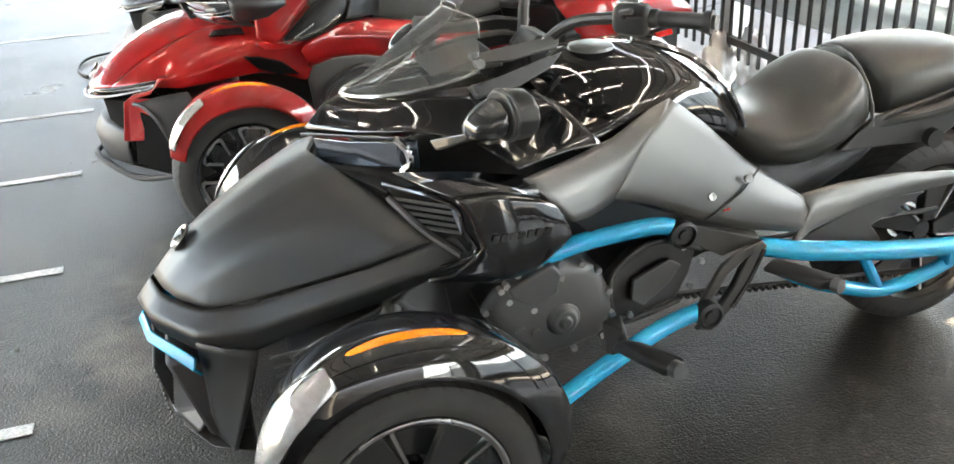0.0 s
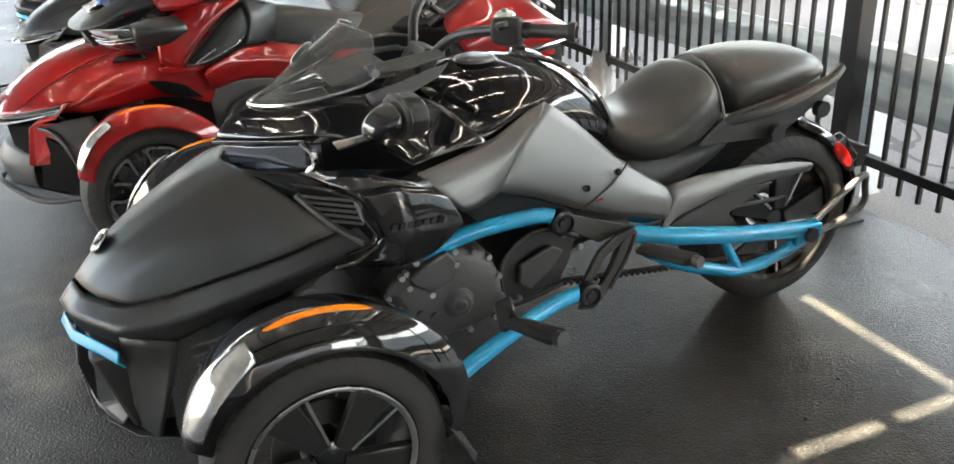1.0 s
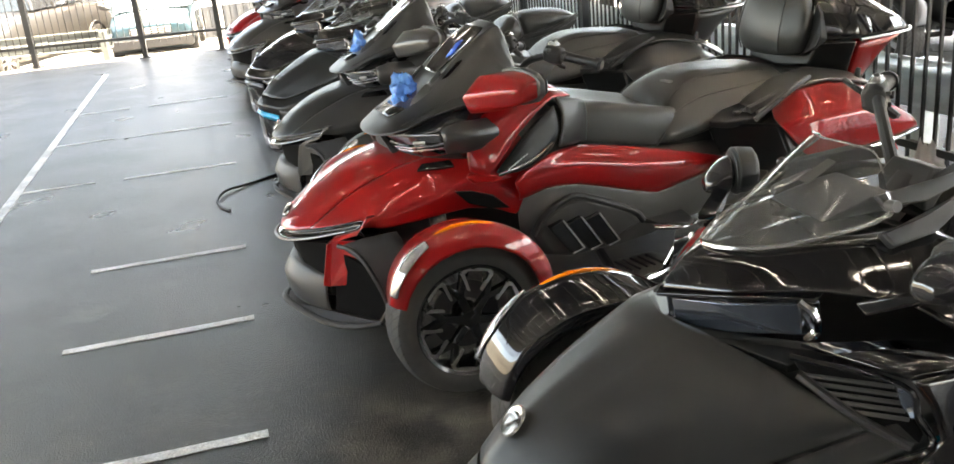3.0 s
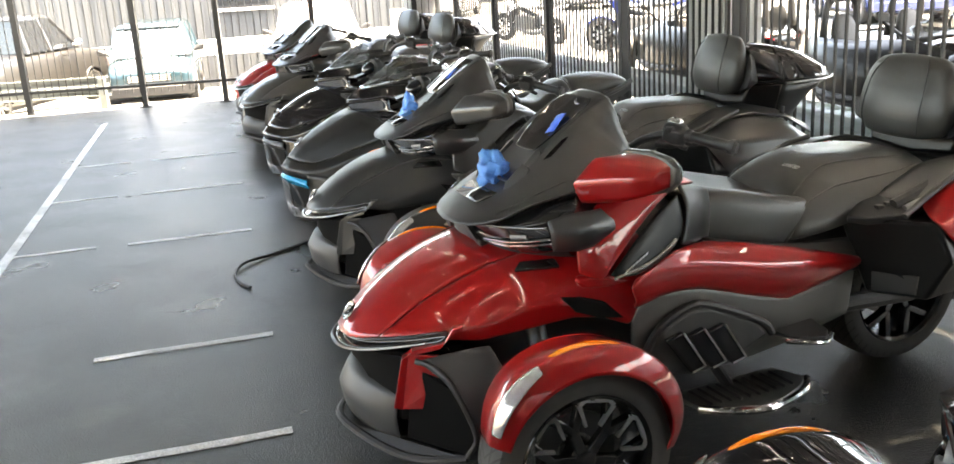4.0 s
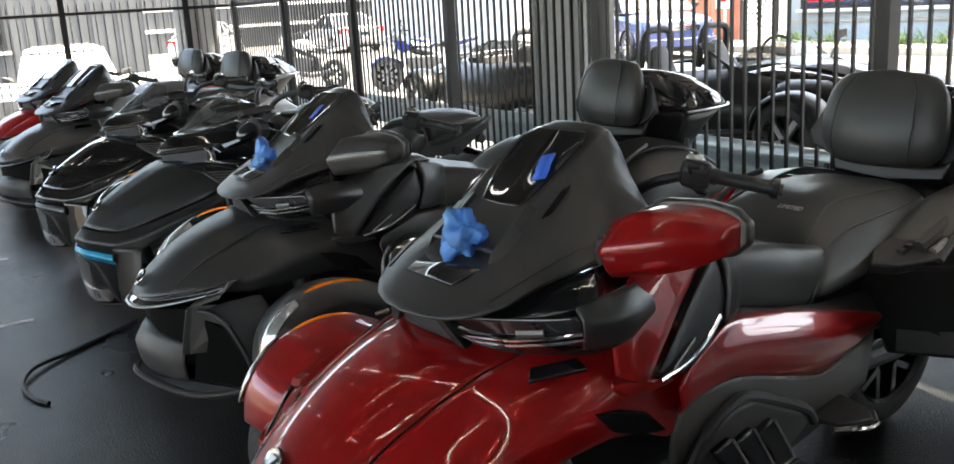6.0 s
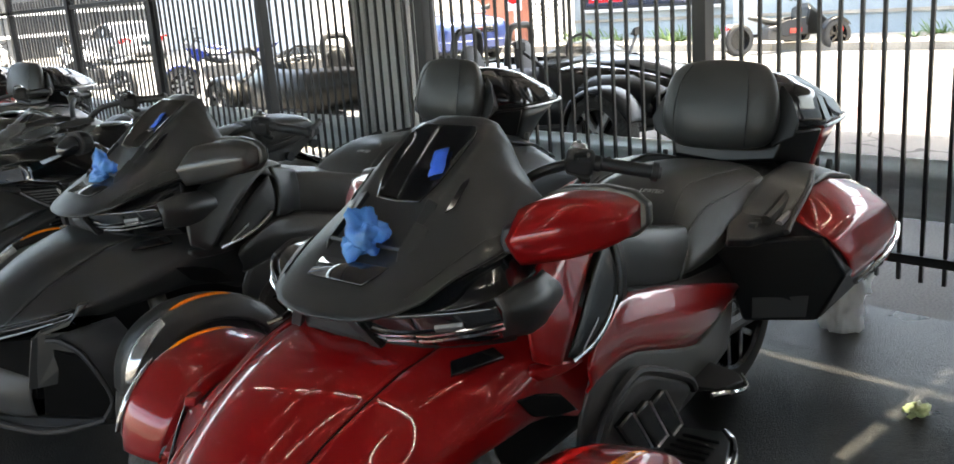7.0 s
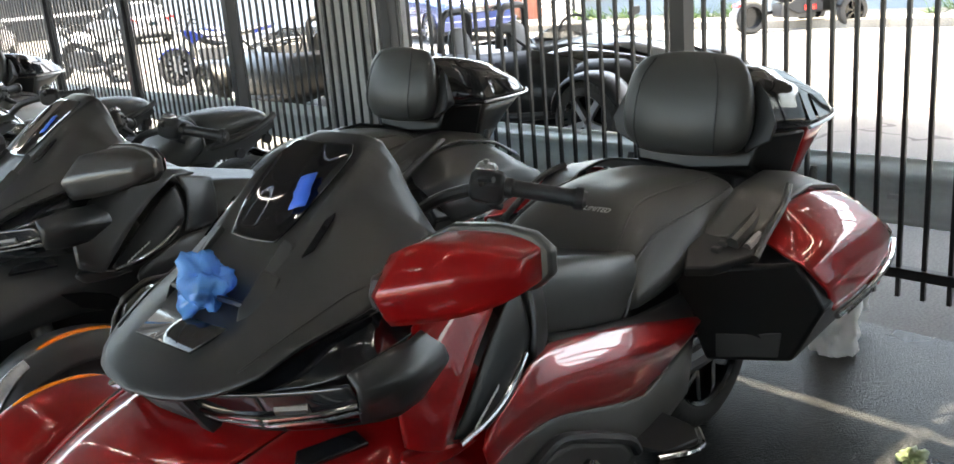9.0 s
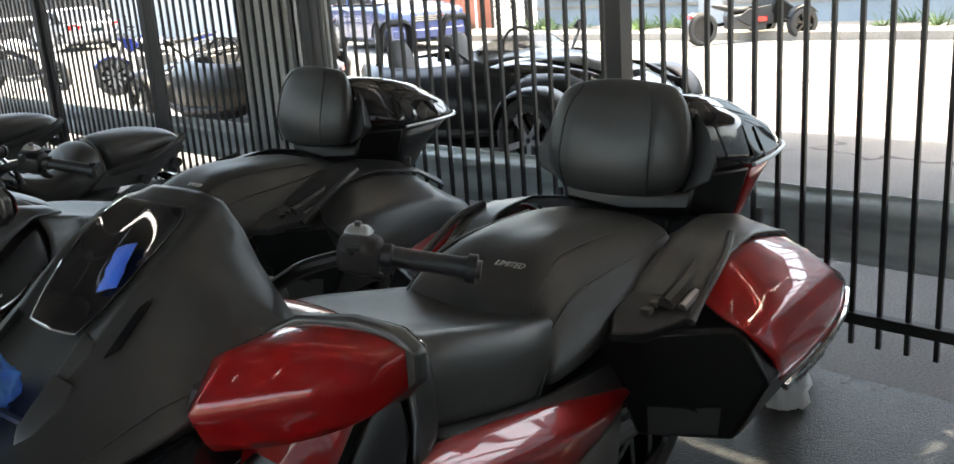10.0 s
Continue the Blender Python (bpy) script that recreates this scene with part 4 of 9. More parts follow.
        part("panel_top", grid([[(0.48, 0.25, 0.822), (0.62, 0.32, 0.828), (0.77, 0.35, 0.805)], [(0.57, 0.416, 0.816), (0.66, 0.433, 0.822), (0.76, 0.43, 0.791)]], side=sd), G, sp, solid=0.008)
        bars(sp, (0.64, sd * 0.4585, 0.717), (0.02, sd * -0.001, -0.001), 7, 0.016, M["logo"], nrm=(0, sd, 0))
        deck = [
            [(0.33, 0, 0.868), (0.43, 0.12, 0.882), (0.55, 0.225, 0.9), (0.66, 0.3, 0.885), (0.74, 0.36, 0.83)],
            [(0.38, 0, 0.92), (0.47, 0.1, 0.925), (0.58, 0.19, 0.93), (0.7, 0.28, 0.905), (0.8, 0.35, 0.84)],
            [(0.44, 0, 0.945), (0.53, 0.09, 0.95), (0.66, 0.17, 0.965), (0.78, 0.25, 0.92), (0.88, 0.32, 0.84)],
            [(0.7, 0, 0.97), (0.74, 0.08, 0.97), (0.8, 0.15, 0.96), (0.88, 0.23, 0.925), (0.97, 0.29, 0.83)],
        ]
        part("front_cowl", grid(deck, side=sd), G, bk, sub=2, solid=0.008, crease=0.5, angle=18)
        # broad arms that carry the windshield
        part("windshield_arm", slab([(0.69, 0.185, 0.978), (0.78, 0.185, 0.995), (0.88, 0.15, 1.008), (0.95, 0.1, 1.005), (0.9, 0.15, 0.985), (0.8, 0.2, 0.965), (0.7, 0.21, 0.955)], 0.02, sd), K, bk, bevel=0.005)
        part("arm_blade", slab([(0.7, 0.15, 1.04), (0.86, 0.14, 1.05), (0.94, 0.1, 1.045), (0.93, 0.12, 1.025), (0.8, 0.17, 1.02), (0.71, 0.172, 1.022)], 0.014, sd), C, bk, bevel=0.004)
        part("screen_bolt", tube([(0.715, 0.165, 1.02), (0.715, 0.19, 1.025)], 0.011, 12, sd), M["steel"], bk)
        # mirror pod on a flat stalk
        def oval(u, rs, rz, z, out=0.37):
            return [(u + 0.25 * rs * math.cos(a), out + rs * math.cos(a), z + rz * math.sin(a)) for a in (k * math.pi / 6 for k in range(12))]

        pod = part("mirror", loft([oval(0.622, 0.02, 0.014, 0.938), oval(0.632, 0.034, 0.026, 0.943), oval(0.662, 0.048, 0.042, 0.954), oval(0.7, 0.054, 0.05, 0.961)], side=sd), M["lens"], bk, "gloss black rounded mirror pod", sub=2, crease=0.2)
        part("mirror_shell", loft([oval(0.696, 0.058, 0.054, 0.962), oval(0.72, 0.06, 0.056, 0.963), oval(0.75, 0.056, 0.052, 0.962), oval(0.758, 0.046, 0.042, 0.962)], side=sd), K, pod, "black mirror shell", bevel=0.004)
        part("mirror_collar", loft([oval(0.702, 0.062, 0.058, 0.963), oval(0.708, 0.062, 0.058, 0.963)], side=sd), C, pod, bevel=0.002)
        part("mirror_stalk", hull([(0.56, 0.285, 0.9), (0.6, 0.275, 0.895), (0.57, 0.3, 0.88), (0.62, 0.29, 0.875), (0.65, 0.36, 0.935), (0.69, 0.355, 0.935), (0.65, 0.365, 0.918), (0.69, 0.365, 0.912)], sd), G, pod, bevel=0.004)
        # tank side, shoulder and main side cover
        tank = [
            [(0.84, 0, 0.955), (0.86, 0.1, 0.945), (0.88, 0.19, 0.905), (0.9, 0.265, 0.845), (0.91, 0.27, 0.8)],
            [(0.98, 0, 0.985), (0.99, 0.11, 0.972), (1.0, 0.2, 0.925), (1.01, 0.265, 0.86), (1.01, 0.265, 0.8)],
            [(1.12, 0, 0.99), (1.12, 0.11, 0.975), (1.12, 0.195, 0.925), (1.13, 0.235, 0.87), (1.13, 0.235, 0.8)],
            [(1.25, 0, 0.965), (1.25, 0.1, 0.95), (1.25, 0.17, 0.9), (1.25, 0.19, 0.855), (1.25, 0.19, 0.79)],
            [(1.36, 0, 0.91), (1.36, 0.08, 0.895), (1.36, 0.135, 0.855), (1.36, 0.15, 0.815), (1.36, 0.15, 0.76)],
            [(1.43, 0, 0.83), (1.43, 0.06, 0.82), (1.43, 0.1, 0.79), (1.43, 0.12, 0.76), (1.43, 0.12, 0.72)],
        ]
        part("tank_cover", grid(tank, side=sd), G, bk, sub=2, solid=0.006, crease=0.35, angle=24)
        part("tank_trim", tube(bend([(1.18, 0.0, 0.985), (1.3, 0.085, 0.945), (1.38, 0.12, 0.87), (1.43, 0.12, 0.79), (1.45, 0.12, 0.74)], 4), 0.009, 8, sd), M["chrome"], bk, "polished tank edge trim")
        shoulder = [
            [(0.74, 0.375, 0.815), (0.86, 0.33, 0.822), (0.99, 0.29, 0.842), (1.1, 0.255, 0.885), (1.17, 0.225, 0.895)],
            [(0.78, 0.395, 0.775), (0.88, 0.365, 0.775), (1.0, 0.325, 0.785), (1.06, 0.3, 0.83), (1.14, 0.26, 0.875)],
            [(0.85, 0.395, 0.7), (0.9, 0.38, 0.7), (0.97, 0.345, 0.71), (1.02, 0.32, 0.77), (1.08, 0.29, 0.84)],
        ]
        part("shoulder_panel", grid(shoulder, side=sd), F, bk, sub=2, solid=0.01, crease=0.4)
        cover = [
            [(1.17, 0.225, 0.893), (1.27, 0.215, 0.815), (1.4, 0.205, 0.695), (1.47, 0.2, 0.645), (1.6, 0.205, 0.55)],
            [(1.06, 0.285, 0.825), (1.17, 0.28, 0.755), (1.32, 0.262, 0.655), (1.41, 0.25, 0.6), (1.61, 0.222, 0.515)],
            [(0.99, 0.325, 0.735), (1.09, 0.315, 0.69), (1.25, 0.29, 0.61), (1.38, 0.265, 0.55), (1.61, 0.23, 0.475)],
            [(0.975, 0.325, 0.705), (1.09, 0.31, 0.665), (1.25, 0.285, 0.585), (1.39, 0.26, 0.525), (1.61, 0.225, 0.46)],
        ]
        part("side_cover", grid(cover, side=sd), F, bk, "satin metallic side cover", sub=2, solid=0.012, crease=0.45, angle=20)
        part("cover_seam", tube([(1.44, 0.222, 0.674), (1.36, 0.266, 0.634), (1.27, 0.294, 0.602), (1.235, 0.297, 0.588)], 0.003, 6, sd), K, bk)
        for u, s, z in ((1.383, 0.25, 0.662), (1.262, 0.284, 0.646)):
            part("cover_bolt", tube([(u, s, z), (u, s + 0.011, z + 0.004)], 0.01, 12, sd), G, bk)
        bars(bk, (1.3, sd * 0.284, 0.6), (0.012, sd * -0.002, -0.001), 2, 0.006, M["redprint"] if sd < 0 else M["logo"], nrm=(0, sd, 0), depth=0.003)
        part("under_cover", slab([(0.86, 0.345, 0.69), (0.99, 0.315, 0.7), (1.25, 0.275, 0.58), (1.4, 0.25, 0.525), (1.45, 0.235, 0.46), (1.2, 0.25, 0.52), (0.95, 0.29, 0.6)], 0.02, sd), K, bk, bevel=0.003)
        part("tail_panel", grid([[(1.58, 0.2, 0.565), (1.72, 0.195, 0.575), (1.9, 0.19, 0.57), (2.08, 0.18, 0.545), (2.18, 0.165, 0.52)], [(1.6, 0.225, 0.53), (1.72, 0.215, 0.535), (1.9, 0.205, 0.54), (2.08, 0.19, 0.525), (2.18, 0.17, 0.512)], [(1.52, 0.25, 0.42), (1.6, 0.235, 0.47), (1.8, 0.215, 0.51), (2.05, 0.19, 0.505), (2.17, 0.17, 0.5)]], side=sd), F, bk, sub=2, solid=0.012, crease=0.4)
        # frame tubes
        part("frame_tube", tube(bend([(0.76, 0.29, 0.562), (0.82, 0.3, 0.578), (0.93, 0.3, 0.597), (1.1, 0.295, 0.601), (1.17, 0.288, 0.578)], 4), 0.023, 14, sd), A, bk, "bright painted steel frame tube")
        part("frame_tube", tube(bend([(0.66, 0.47, 0.22), (0.78, 0.45, 0.264), (0.94, 0.42, 0.325), (1.12, 0.35, 0.345), (1.24, 0.31, 0.342)], 4), 0.023, 14, sd), A, bk, "bright painted steel frame tube")
        for u, s, z, r in ((1.175, 0.31, 0.572, 0.036), (1.25, 0.335, 0.341, 0.036)):
            part("frame_bush", moved(spun([(0.0, -0.012), (r * 0.35, -0.012), (r * 0.4, -0.005), (r * 0.75, -0.005), (r * 0.8, -0.016), (r, -0.012), (r, 0.02), (0, 0.02)], 24), Matrix.Translation((u, sd * s, z)) @ Matrix.Rotation(0 if sd < 0 else math.pi, 4, "Z")), K, bk)
        part("frame_plate", hull([(1.19, 0.24, 0.59), (1.43, 0.24, 0.505), (1.43, 0.265, 0.49), (1.2, 0.275, 0.58), (1.21, 0.275, 0.53), (1.32, 0.265, 0.46), (1.32, 0.24, 0.46)], sd), F, bk, bevel=0.004)
        # heel guard: two blades that meet at the top and at the lower bush, with a gap between them
        hg = part("heel_guard", slab([(1.43, 0.272, 0.49), (1.45, 0.272, 0.47), (1.405, 0.28, 0.378), (1.375, 0.285, 0.335), (1.29, 0.295, 0.262), (1.24, 0.3, 0.275), (1.3, 0.295, 0.315), (1.35, 0.288, 0.38), (1.385, 0.282, 0.45)], 0.02, sd), C, bk, bevel=0.004)
        part("guard_blade", slab([(1.43, 0.28, 0.492), (1.385, 0.286, 0.455), (1.325, 0.292, 0.42), (1.275, 0.298, 0.35), (1.24, 0.3, 0.345), (1.305, 0.295, 0.448), (1.36, 0.288, 0.478)], 0.014, sd), C, hg, bevel=0.003)
        part("guard_ridge", tube(bend([(1.42, 0.3, 0.478), (1.38, 0.306, 0.4), (1.33, 0.312, 0.33)], 4), 0.006, 8, sd), G, hg)
        # engine side
        edge = [(0.652, 0.467), (0.695, 0.52), (0.739, 0.556), (0.8, 0.566), (0.854, 0.566), (0.91, 0.553), (0.955, 0.526), (0.985, 0.46), (0.996, 0.39), (0.968, 0.332), (0.89, 0.31), (0.808, 0.3), (0.71, 0.355)]
        en = part("engine_cover", loft([[(u, 0.16, z) for u, z in edge], [(u, 0.295, z) for u, z in edge], [(0.82 + (u - 0.82) * 0.94, 0.31, 0.43 + (z - 0.43) * 0.94) for u, z in edge], [(0.82 + (u - 0.82) * 0.8, 0.322, 0.43 + (z - 0.43) * 0.8) for u, z in edge]], side=sd), M["engine"], bk, "grey cast engine cover", bevel=0.008)
        part("engine_plate", slab([(0.715, 0.338, 0.52), (0.765, 0.338, 0.548), (0.823, 0.338, 0.571), (0.847, 0.338, 0.54), (0.836, 0.338, 0.49), (0.777, 0.338, 0.461), (0.725, 0.338, 0.495)], 0.03, sd), M["engine"], en, bevel=0.006)
        crank = spun([(0.0, -0.02), (0.014, -0.02), (0.016, -0.012), (0.03, -0.012), (0.036, 0.0), (0.044, 0.004), (0.05, 0.02), (0.0, 0.02)], 26)
        part("crank_cap", moved(crank, Matrix.Translation((0.856, sd * 0.327, 0.407)) @ Matrix.Rotation(0 if sd < 0 else math.pi, 4, "Z")), M["engine"], en, bevel=0.003)
        for u, z in ((0.745, 0.4), (0.785, 0.385)):
            part("boss", tube([(u, 0.31, z), (u, 0.332, z)], 0.013, 12, sd), M["engine"], en)
        part("gear_housing", hull([(0.88, 0.28, 0.52), (0.94, 0.27, 0.53), (0.98, 0.27, 0.46), (1.0, 0.27, 0.4), (0.93, 0.3, 0.36), (0.9, 0.31, 0.42), (0.93, 0.2, 0.4), (0.9, 0.2, 0.5)], sd), M["engine"], bk, bevel=0.008)
        for u, z in edge + [(0.71, 0.53), (0.715, 0.485), (0.855, 0.525), (0.78, 0.448)]:
            c = Vector((0.82 + (u - 0.82) * 0.95, 0.303, 0.43 + (z - 0.43) * 0.95))
            part("engine_bolt", tube([tuple(c), tuple(c + Vector((0, 0.02, 0)))], 0.0085, 8, sd), M["alu"], en)
        cv = part("belt_cover", slab([(0.99, 0.275, 0.47), (1.06, 0.27, 0.535), (1.14, 0.265, 0.55), (1.25, 0.255, 0.5), (1.23, 0.26, 0.43), (1.19, 0.27, 0.37), (1.06, 0.28, 0.345), (1.0, 0.285, 0.36)], 0.025, sd), K, bk, "black moulded belt cover", bevel=0.006)
        part("cover_inset", slab([(1.05, 0.304, 0.465), (1.15, 0.296, 0.5), (1.19, 0.29, 0.475), (1.15, 0.297, 0.43), (1.08, 0.304, 0.385), (1.045, 0.306, 0.41)], 0.014, sd), C, cv, bevel=0.004)
        part("cover_rim", tube(bend([(1.19, 0.283, 0.37), (1.06, 0.292, 0.347), (1.005, 0.296, 0.362), (0.995, 0.29, 0.47), (1.06, 0.284, 0.533), (1.14, 0.28, 0.548), (1.245, 0.27, 0.5)], 4), 0.008, 8, sd), K, cv)
        for u, z in ((1.19, 0.525), (1.245, 0.475), (1.215, 0.41), (1.05, 0.36)):
            part("cover_screw", tube([(u, 0.285, z), (u, 0.296, z)], 0.008, 8, sd), M["alu"], cv)
        part("radiator_side", hull([(0.2, 0.18, 0.44), (0.2, 0.3, 0.44), (0.45, 0.34, 0.56), (0.45, 0.15, 0.58), (0.3, 0.25, 0.3), (0.6, 0.3, 0.4), (0.6, 0.15, 0.55), (0.25, 0.15, 0.25)], sd), K, bk, bevel=0.01)
        for k in range(6):
            part("radiator_fin", tube([(0.16 + 0.004 * k, 0.285, 0.44 - 0.026 * k), (0.33, 0.318, 0.475 - 0.026 * k)], 0.004, 6, sd), C, bk)
        # suspension arms
        part("upper_arm", tube([(0.32, 0.28, 0.42), (0.39, 0.56, 0.36)], 0.014, 8, sd), K, bk)
        part("lower_arm", tube([(0.5, 0.26, 0.22), (0.39, 0.58, 0.2)], 0.018, 8, sd), K, bk)
        part("lower_arm", tube([(0.25, 0.24, 0.24), (0.39, 0.58, 0.2)], 0.018, 8, sd), K, bk)
        part("damper", tube([(0.44, 0.3, 0.55), (0.41, 0.48, 0.27)], 0.03, 12, sd), C, bk)
        wheel(bk, "front_wheel", (0.395, sd * 0.605, 0.284), sd, 0.28, 0.165, "blade", 0.5)
        fender_set(bk, 0.395, 0.605, 0.284, 0.165, G, sd, "clear marker lamp on the mudguard")
        part("fender_flap", hull([(0.665, 0.57, 0.3), (0.675, 0.74, 0.3), (0.72, 0.58, 0.2), (0.72, 0.72, 0.2), (0.735, 0.6, 0.21), (0.735, 0.7, 0.21)], sd), K, bk, bevel=0.004)
        # pegs
        part("foot_peg", hull([(0.965, 0.42, 0.365), (0.95, 0.44, 0.4), (1.04, 0.6, 0.4), (1.035, 0.6, 0.425), (0.985, 0.61, 0.41), (0.985, 0.6, 0.385), (0.93, 0.43, 0.37), (1.0, 0.45, 0.385)], sd), K, bk, "black rubber foot peg", bevel=0.006)
        part("peg_tip", tube([(1.005, 0.6, 0.404), (1.01, 0.622, 0.408)], 0.021, 12, sd), M["steel"], bk)
        part("peg_bracket", hull([(0.93, 0.38, 0.42), (0.98, 0.38, 0.43), (0.99, 0.42, 0.35), (0.93, 0.42, 0.32), (0.96, 0.44, 0.42), (0.95, 0.36, 0.33)], sd), K, bk, bevel=0.005)
        part("rear_peg", hull([(1.43, 0.33, 0.47), (1.42, 0.35, 0.435), (1.5, 0.5, 0.485), (1.5, 0.51, 0.45), (1.45, 0.5, 0.48), (1.45, 0.5, 0.455), (1.39, 0.33, 0.44)], sd), K, bk, "black rubber passenger peg", bevel=0.006)
        part("peg_tip", tube([(1.478, 0.505, 0.468), (1.485, 0.525, 0.47)], 0.018, 12, sd), M["steel"], bk)
        # swing arm
        part("swing_arm", tube([(1.45, 0.235, 0.45), (1.6, 0.25, 0.415), (1.85, 0.245, 0.365), (2.15, 0.225, 0.315)], 0.028, 12, sd, (0.026, 0.029, 0.028, 0.028)), A, bk, "bright painted swing arm")
        part("swing_brace", tube(bend([(1.5, 0.24, 0.385), (1.6, 0.245, 0.325), (1.72, 0.245, 0.276), (1.86, 0.24, 0.236), (2.0, 0.235, 0.25), (2.12, 0.225, 0.28)], 4), 0.021, 12, sd), A, bk, "bright painted lower brace")
        part("swing_strut", tube([(1.77, 0.247, 0.38), (1.85, 0.24, 0.245)], 0.016, 10, sd), A, bk)
        part("axle_block", hull([(2.07, 0.21, 0.35), (2.07, 0.21, 0.27), (2.18, 0.21, 0.345), (2.18, 0.21, 0.275), (2.07, 0.255, 0.345), (2.07, 0.255, 0.275), (2.18, 0.25, 0.34), (2.18, 0.25, 0.28)], sd), A, bk, bevel=0.008)
        part("axle_nut", tube([(2.125, 0.25, 0.31), (2.125, 0.27, 0.31)], 0.026, 6, sd), K, bk)
        part("belt_guard", slab([(1.6, 0.19, 0.42), (1.85, 0.185, 0.5), (2.02, 0.18, 0.49), (1.84, 0.19, 0.42), (1.88, 0.19, 0.37), (1.8, 0.195, 0.36), (1.66, 0.2, 0.4)], 0.012, sd), C, bk, bevel=0.003)
        # seat rails and grab handles
        gr = part("grab_handle", tube(bend([(1.82, 0.17, 0.72), (1.98, 0.225, 0.755), (2.15, 0.225, 0.81), (2.22, 0.2, 0.84)], 4), 0.018, 10, sd), C, bk, "grey passenger grab handle")
        part("rail_bolt", tube([(1.965, 0.215, 0.675), (1.965, 0.24, 0.675)], 0.026, 16, sd), K, bk)
        part("rail_bolt", tube([(2.15, 0.2, 0.72), (2.15, 0.225, 0.72)], 0.026, 16, sd), K, bk)
        part("seat_rail", slab([(1.8, 0.185, 0.74), (2.2, 0.2, 0.82), (2.22, 0.2, 0.78), (2.0, 0.2, 0.65), (1.86, 0.19, 0.655), (1.7, 0.185, 0.66)], 0.018, sd), C, bk, bevel=0.005)
        hand_control(bk, (0.9, 0.05, 1.0), (0.95, 0.16, 1.085), (1.04, 0.3, 1.115), (1.155, 0.41, 1.115), sd)
        part("tail_bar", tube(bend([(2.16, 0.22, 0.33), (2.35, 0.17, 0.4), (2.45, 0.14, 0.42), (2.49, 0.11, 0.37), (2.45, 0.14, 0.3), (2.18, 0.21, 0.28)], 4), 0.012, 8, sd), M["steel"], bk, "steel tube tail guard")
    # middle parts
    part("intake_grille", hull([(-0.075, 0.15, 0.4), (-0.075, -0.15, 0.4), (0.0, 0.2, 0.2), (0.0, -0.2, 0.2), (0.1, 0.18, 0.42), (0.1, -0.18, 0.42), (0.1, 0.2, 0.2), (0.1, -0.2, 0.2), (-0.075, 0, 0.3)]), K, bk, "black mesh intake", bevel=0.01)
    bm = bmesh.new()
    for i in range(12):
        tube([(-0.1 + 0.001 * i, -0.16 + 0.005 * i, 0.4 - 0.017 * i), (-0.1 + 0.001 * i, 0.16 - 0.005 * i, 0.4 - 0.017 * i)], 0.003, 5, bm=bm)
    for i in range(15):
        y = -0.15 + 0.0214 * i
        tube([(-0.1, y, 0.4), (-0.07, y * 0.8, 0.22)], 0.003, 5, bm=bm)
    part("grille_mesh", bm, C, bk)
    part("lower_bumper", hull([(-0.1, 0.05, 0.27), (-0.1, -0.05, 0.27), (-0.075, 0.16, 0.27), (-0.075, -0.16, 0.27), (-0.08, 0.05, 0.19), (-0.08, -0.05, 0.19), (-0.03, 0.18, 0.2), (-0.03, -0.18, 0.2), (0.03, 0.15, 0.26), (0.03, -0.15, 0.26)]), M["silverpaint"], bk, "silver lower bumper", bevel=0.008)
    part("splitter", hull([(-0.07, 0.1, 0.185), (-0.07, -0.1, 0.185), (0.0, 0.24, 0.2), (0.0, -0.24, 0.2), (0.1, 0.28, 0.19), (0.1, -0.28, 0.19), (-0.04, 0.1, 0.17), (-0.04, -0.1, 0.17), (0.1, 0.25, 0.17), (0.1, -0.25, 0.17)]), K, bk, bevel=0.005)
    core = [[(0.2, 0, 0.7), (0.2, 0.15, 0.62), (0.2, 0.16, 0.3), (0.2, 0, 0.2)], [(0.5, 0, 0.82), (0.5, 0.24, 0.72), (0.5, 0.2, 0.26), (0.5, 0, 0.18)], [(0.8, 0, 0.9), (0.8, 0.26, 0.78), (0.8, 0.22, 0.3), (0.8, 0, 0.2)], [(1.1, 0, 0.92), (1.1, 0.2, 0.8), (1.1, 0.2, 0.34), (1.1, 0, 0.24)], [(1.45, 0, 0.72), (1.45, 0.15, 0.64), (1.45, 0.17, 0.4), (1.45, 0, 0.36)], [(1.72, 0, 0.68), (1.72, 0.15, 0.62), (1.72, 0.14, 0.52), (1.72, 0, 0.5)], [(1.95, 0, 0.72), (1.95, 0.15, 0.68), (1.95, 0.14, 0.64), (1.95, 0, 0.63)]]
    part("chassis_core", loft(core, True), K, bk, sub=1)
    wsr = [[(0.425, 0, 0.945), (0.49, 0.085, 0.95), (0.6, 0.145, 0.972), (0.71, 0.175, 1.005)], [(0.515, 0, 1.01), (0.57, 0.08, 1.013), (0.65, 0.128, 1.024), (0.725, 0.15, 1.04)], [(0.605, 0, 1.072), (0.64, 0.072, 1.073), (0.69, 0.107, 1.07), (0.735, 0.122, 1.068)], [(0.685, 0, 1.122), (0.698, 0.05, 1.12), (0.72, 0.078, 1.112), (0.742, 0.088, 1.098)]]
    part("windshield", grid(wsr, True), M["smoke"], bk, "smoked clear windshield", sub=2, crease=0.5)
    low = wsr[0] + [wsr[1][3]]
    # pale tubes along the rim stand for its edge highlight
    part("windshield_edge", tube(bend([(u, -s, z) for u, s, z in low[::-1]] + low[1:], 3), 0.005, 6), M["clearlens"], bk, "pale tube for the highlight along the windshield edge")
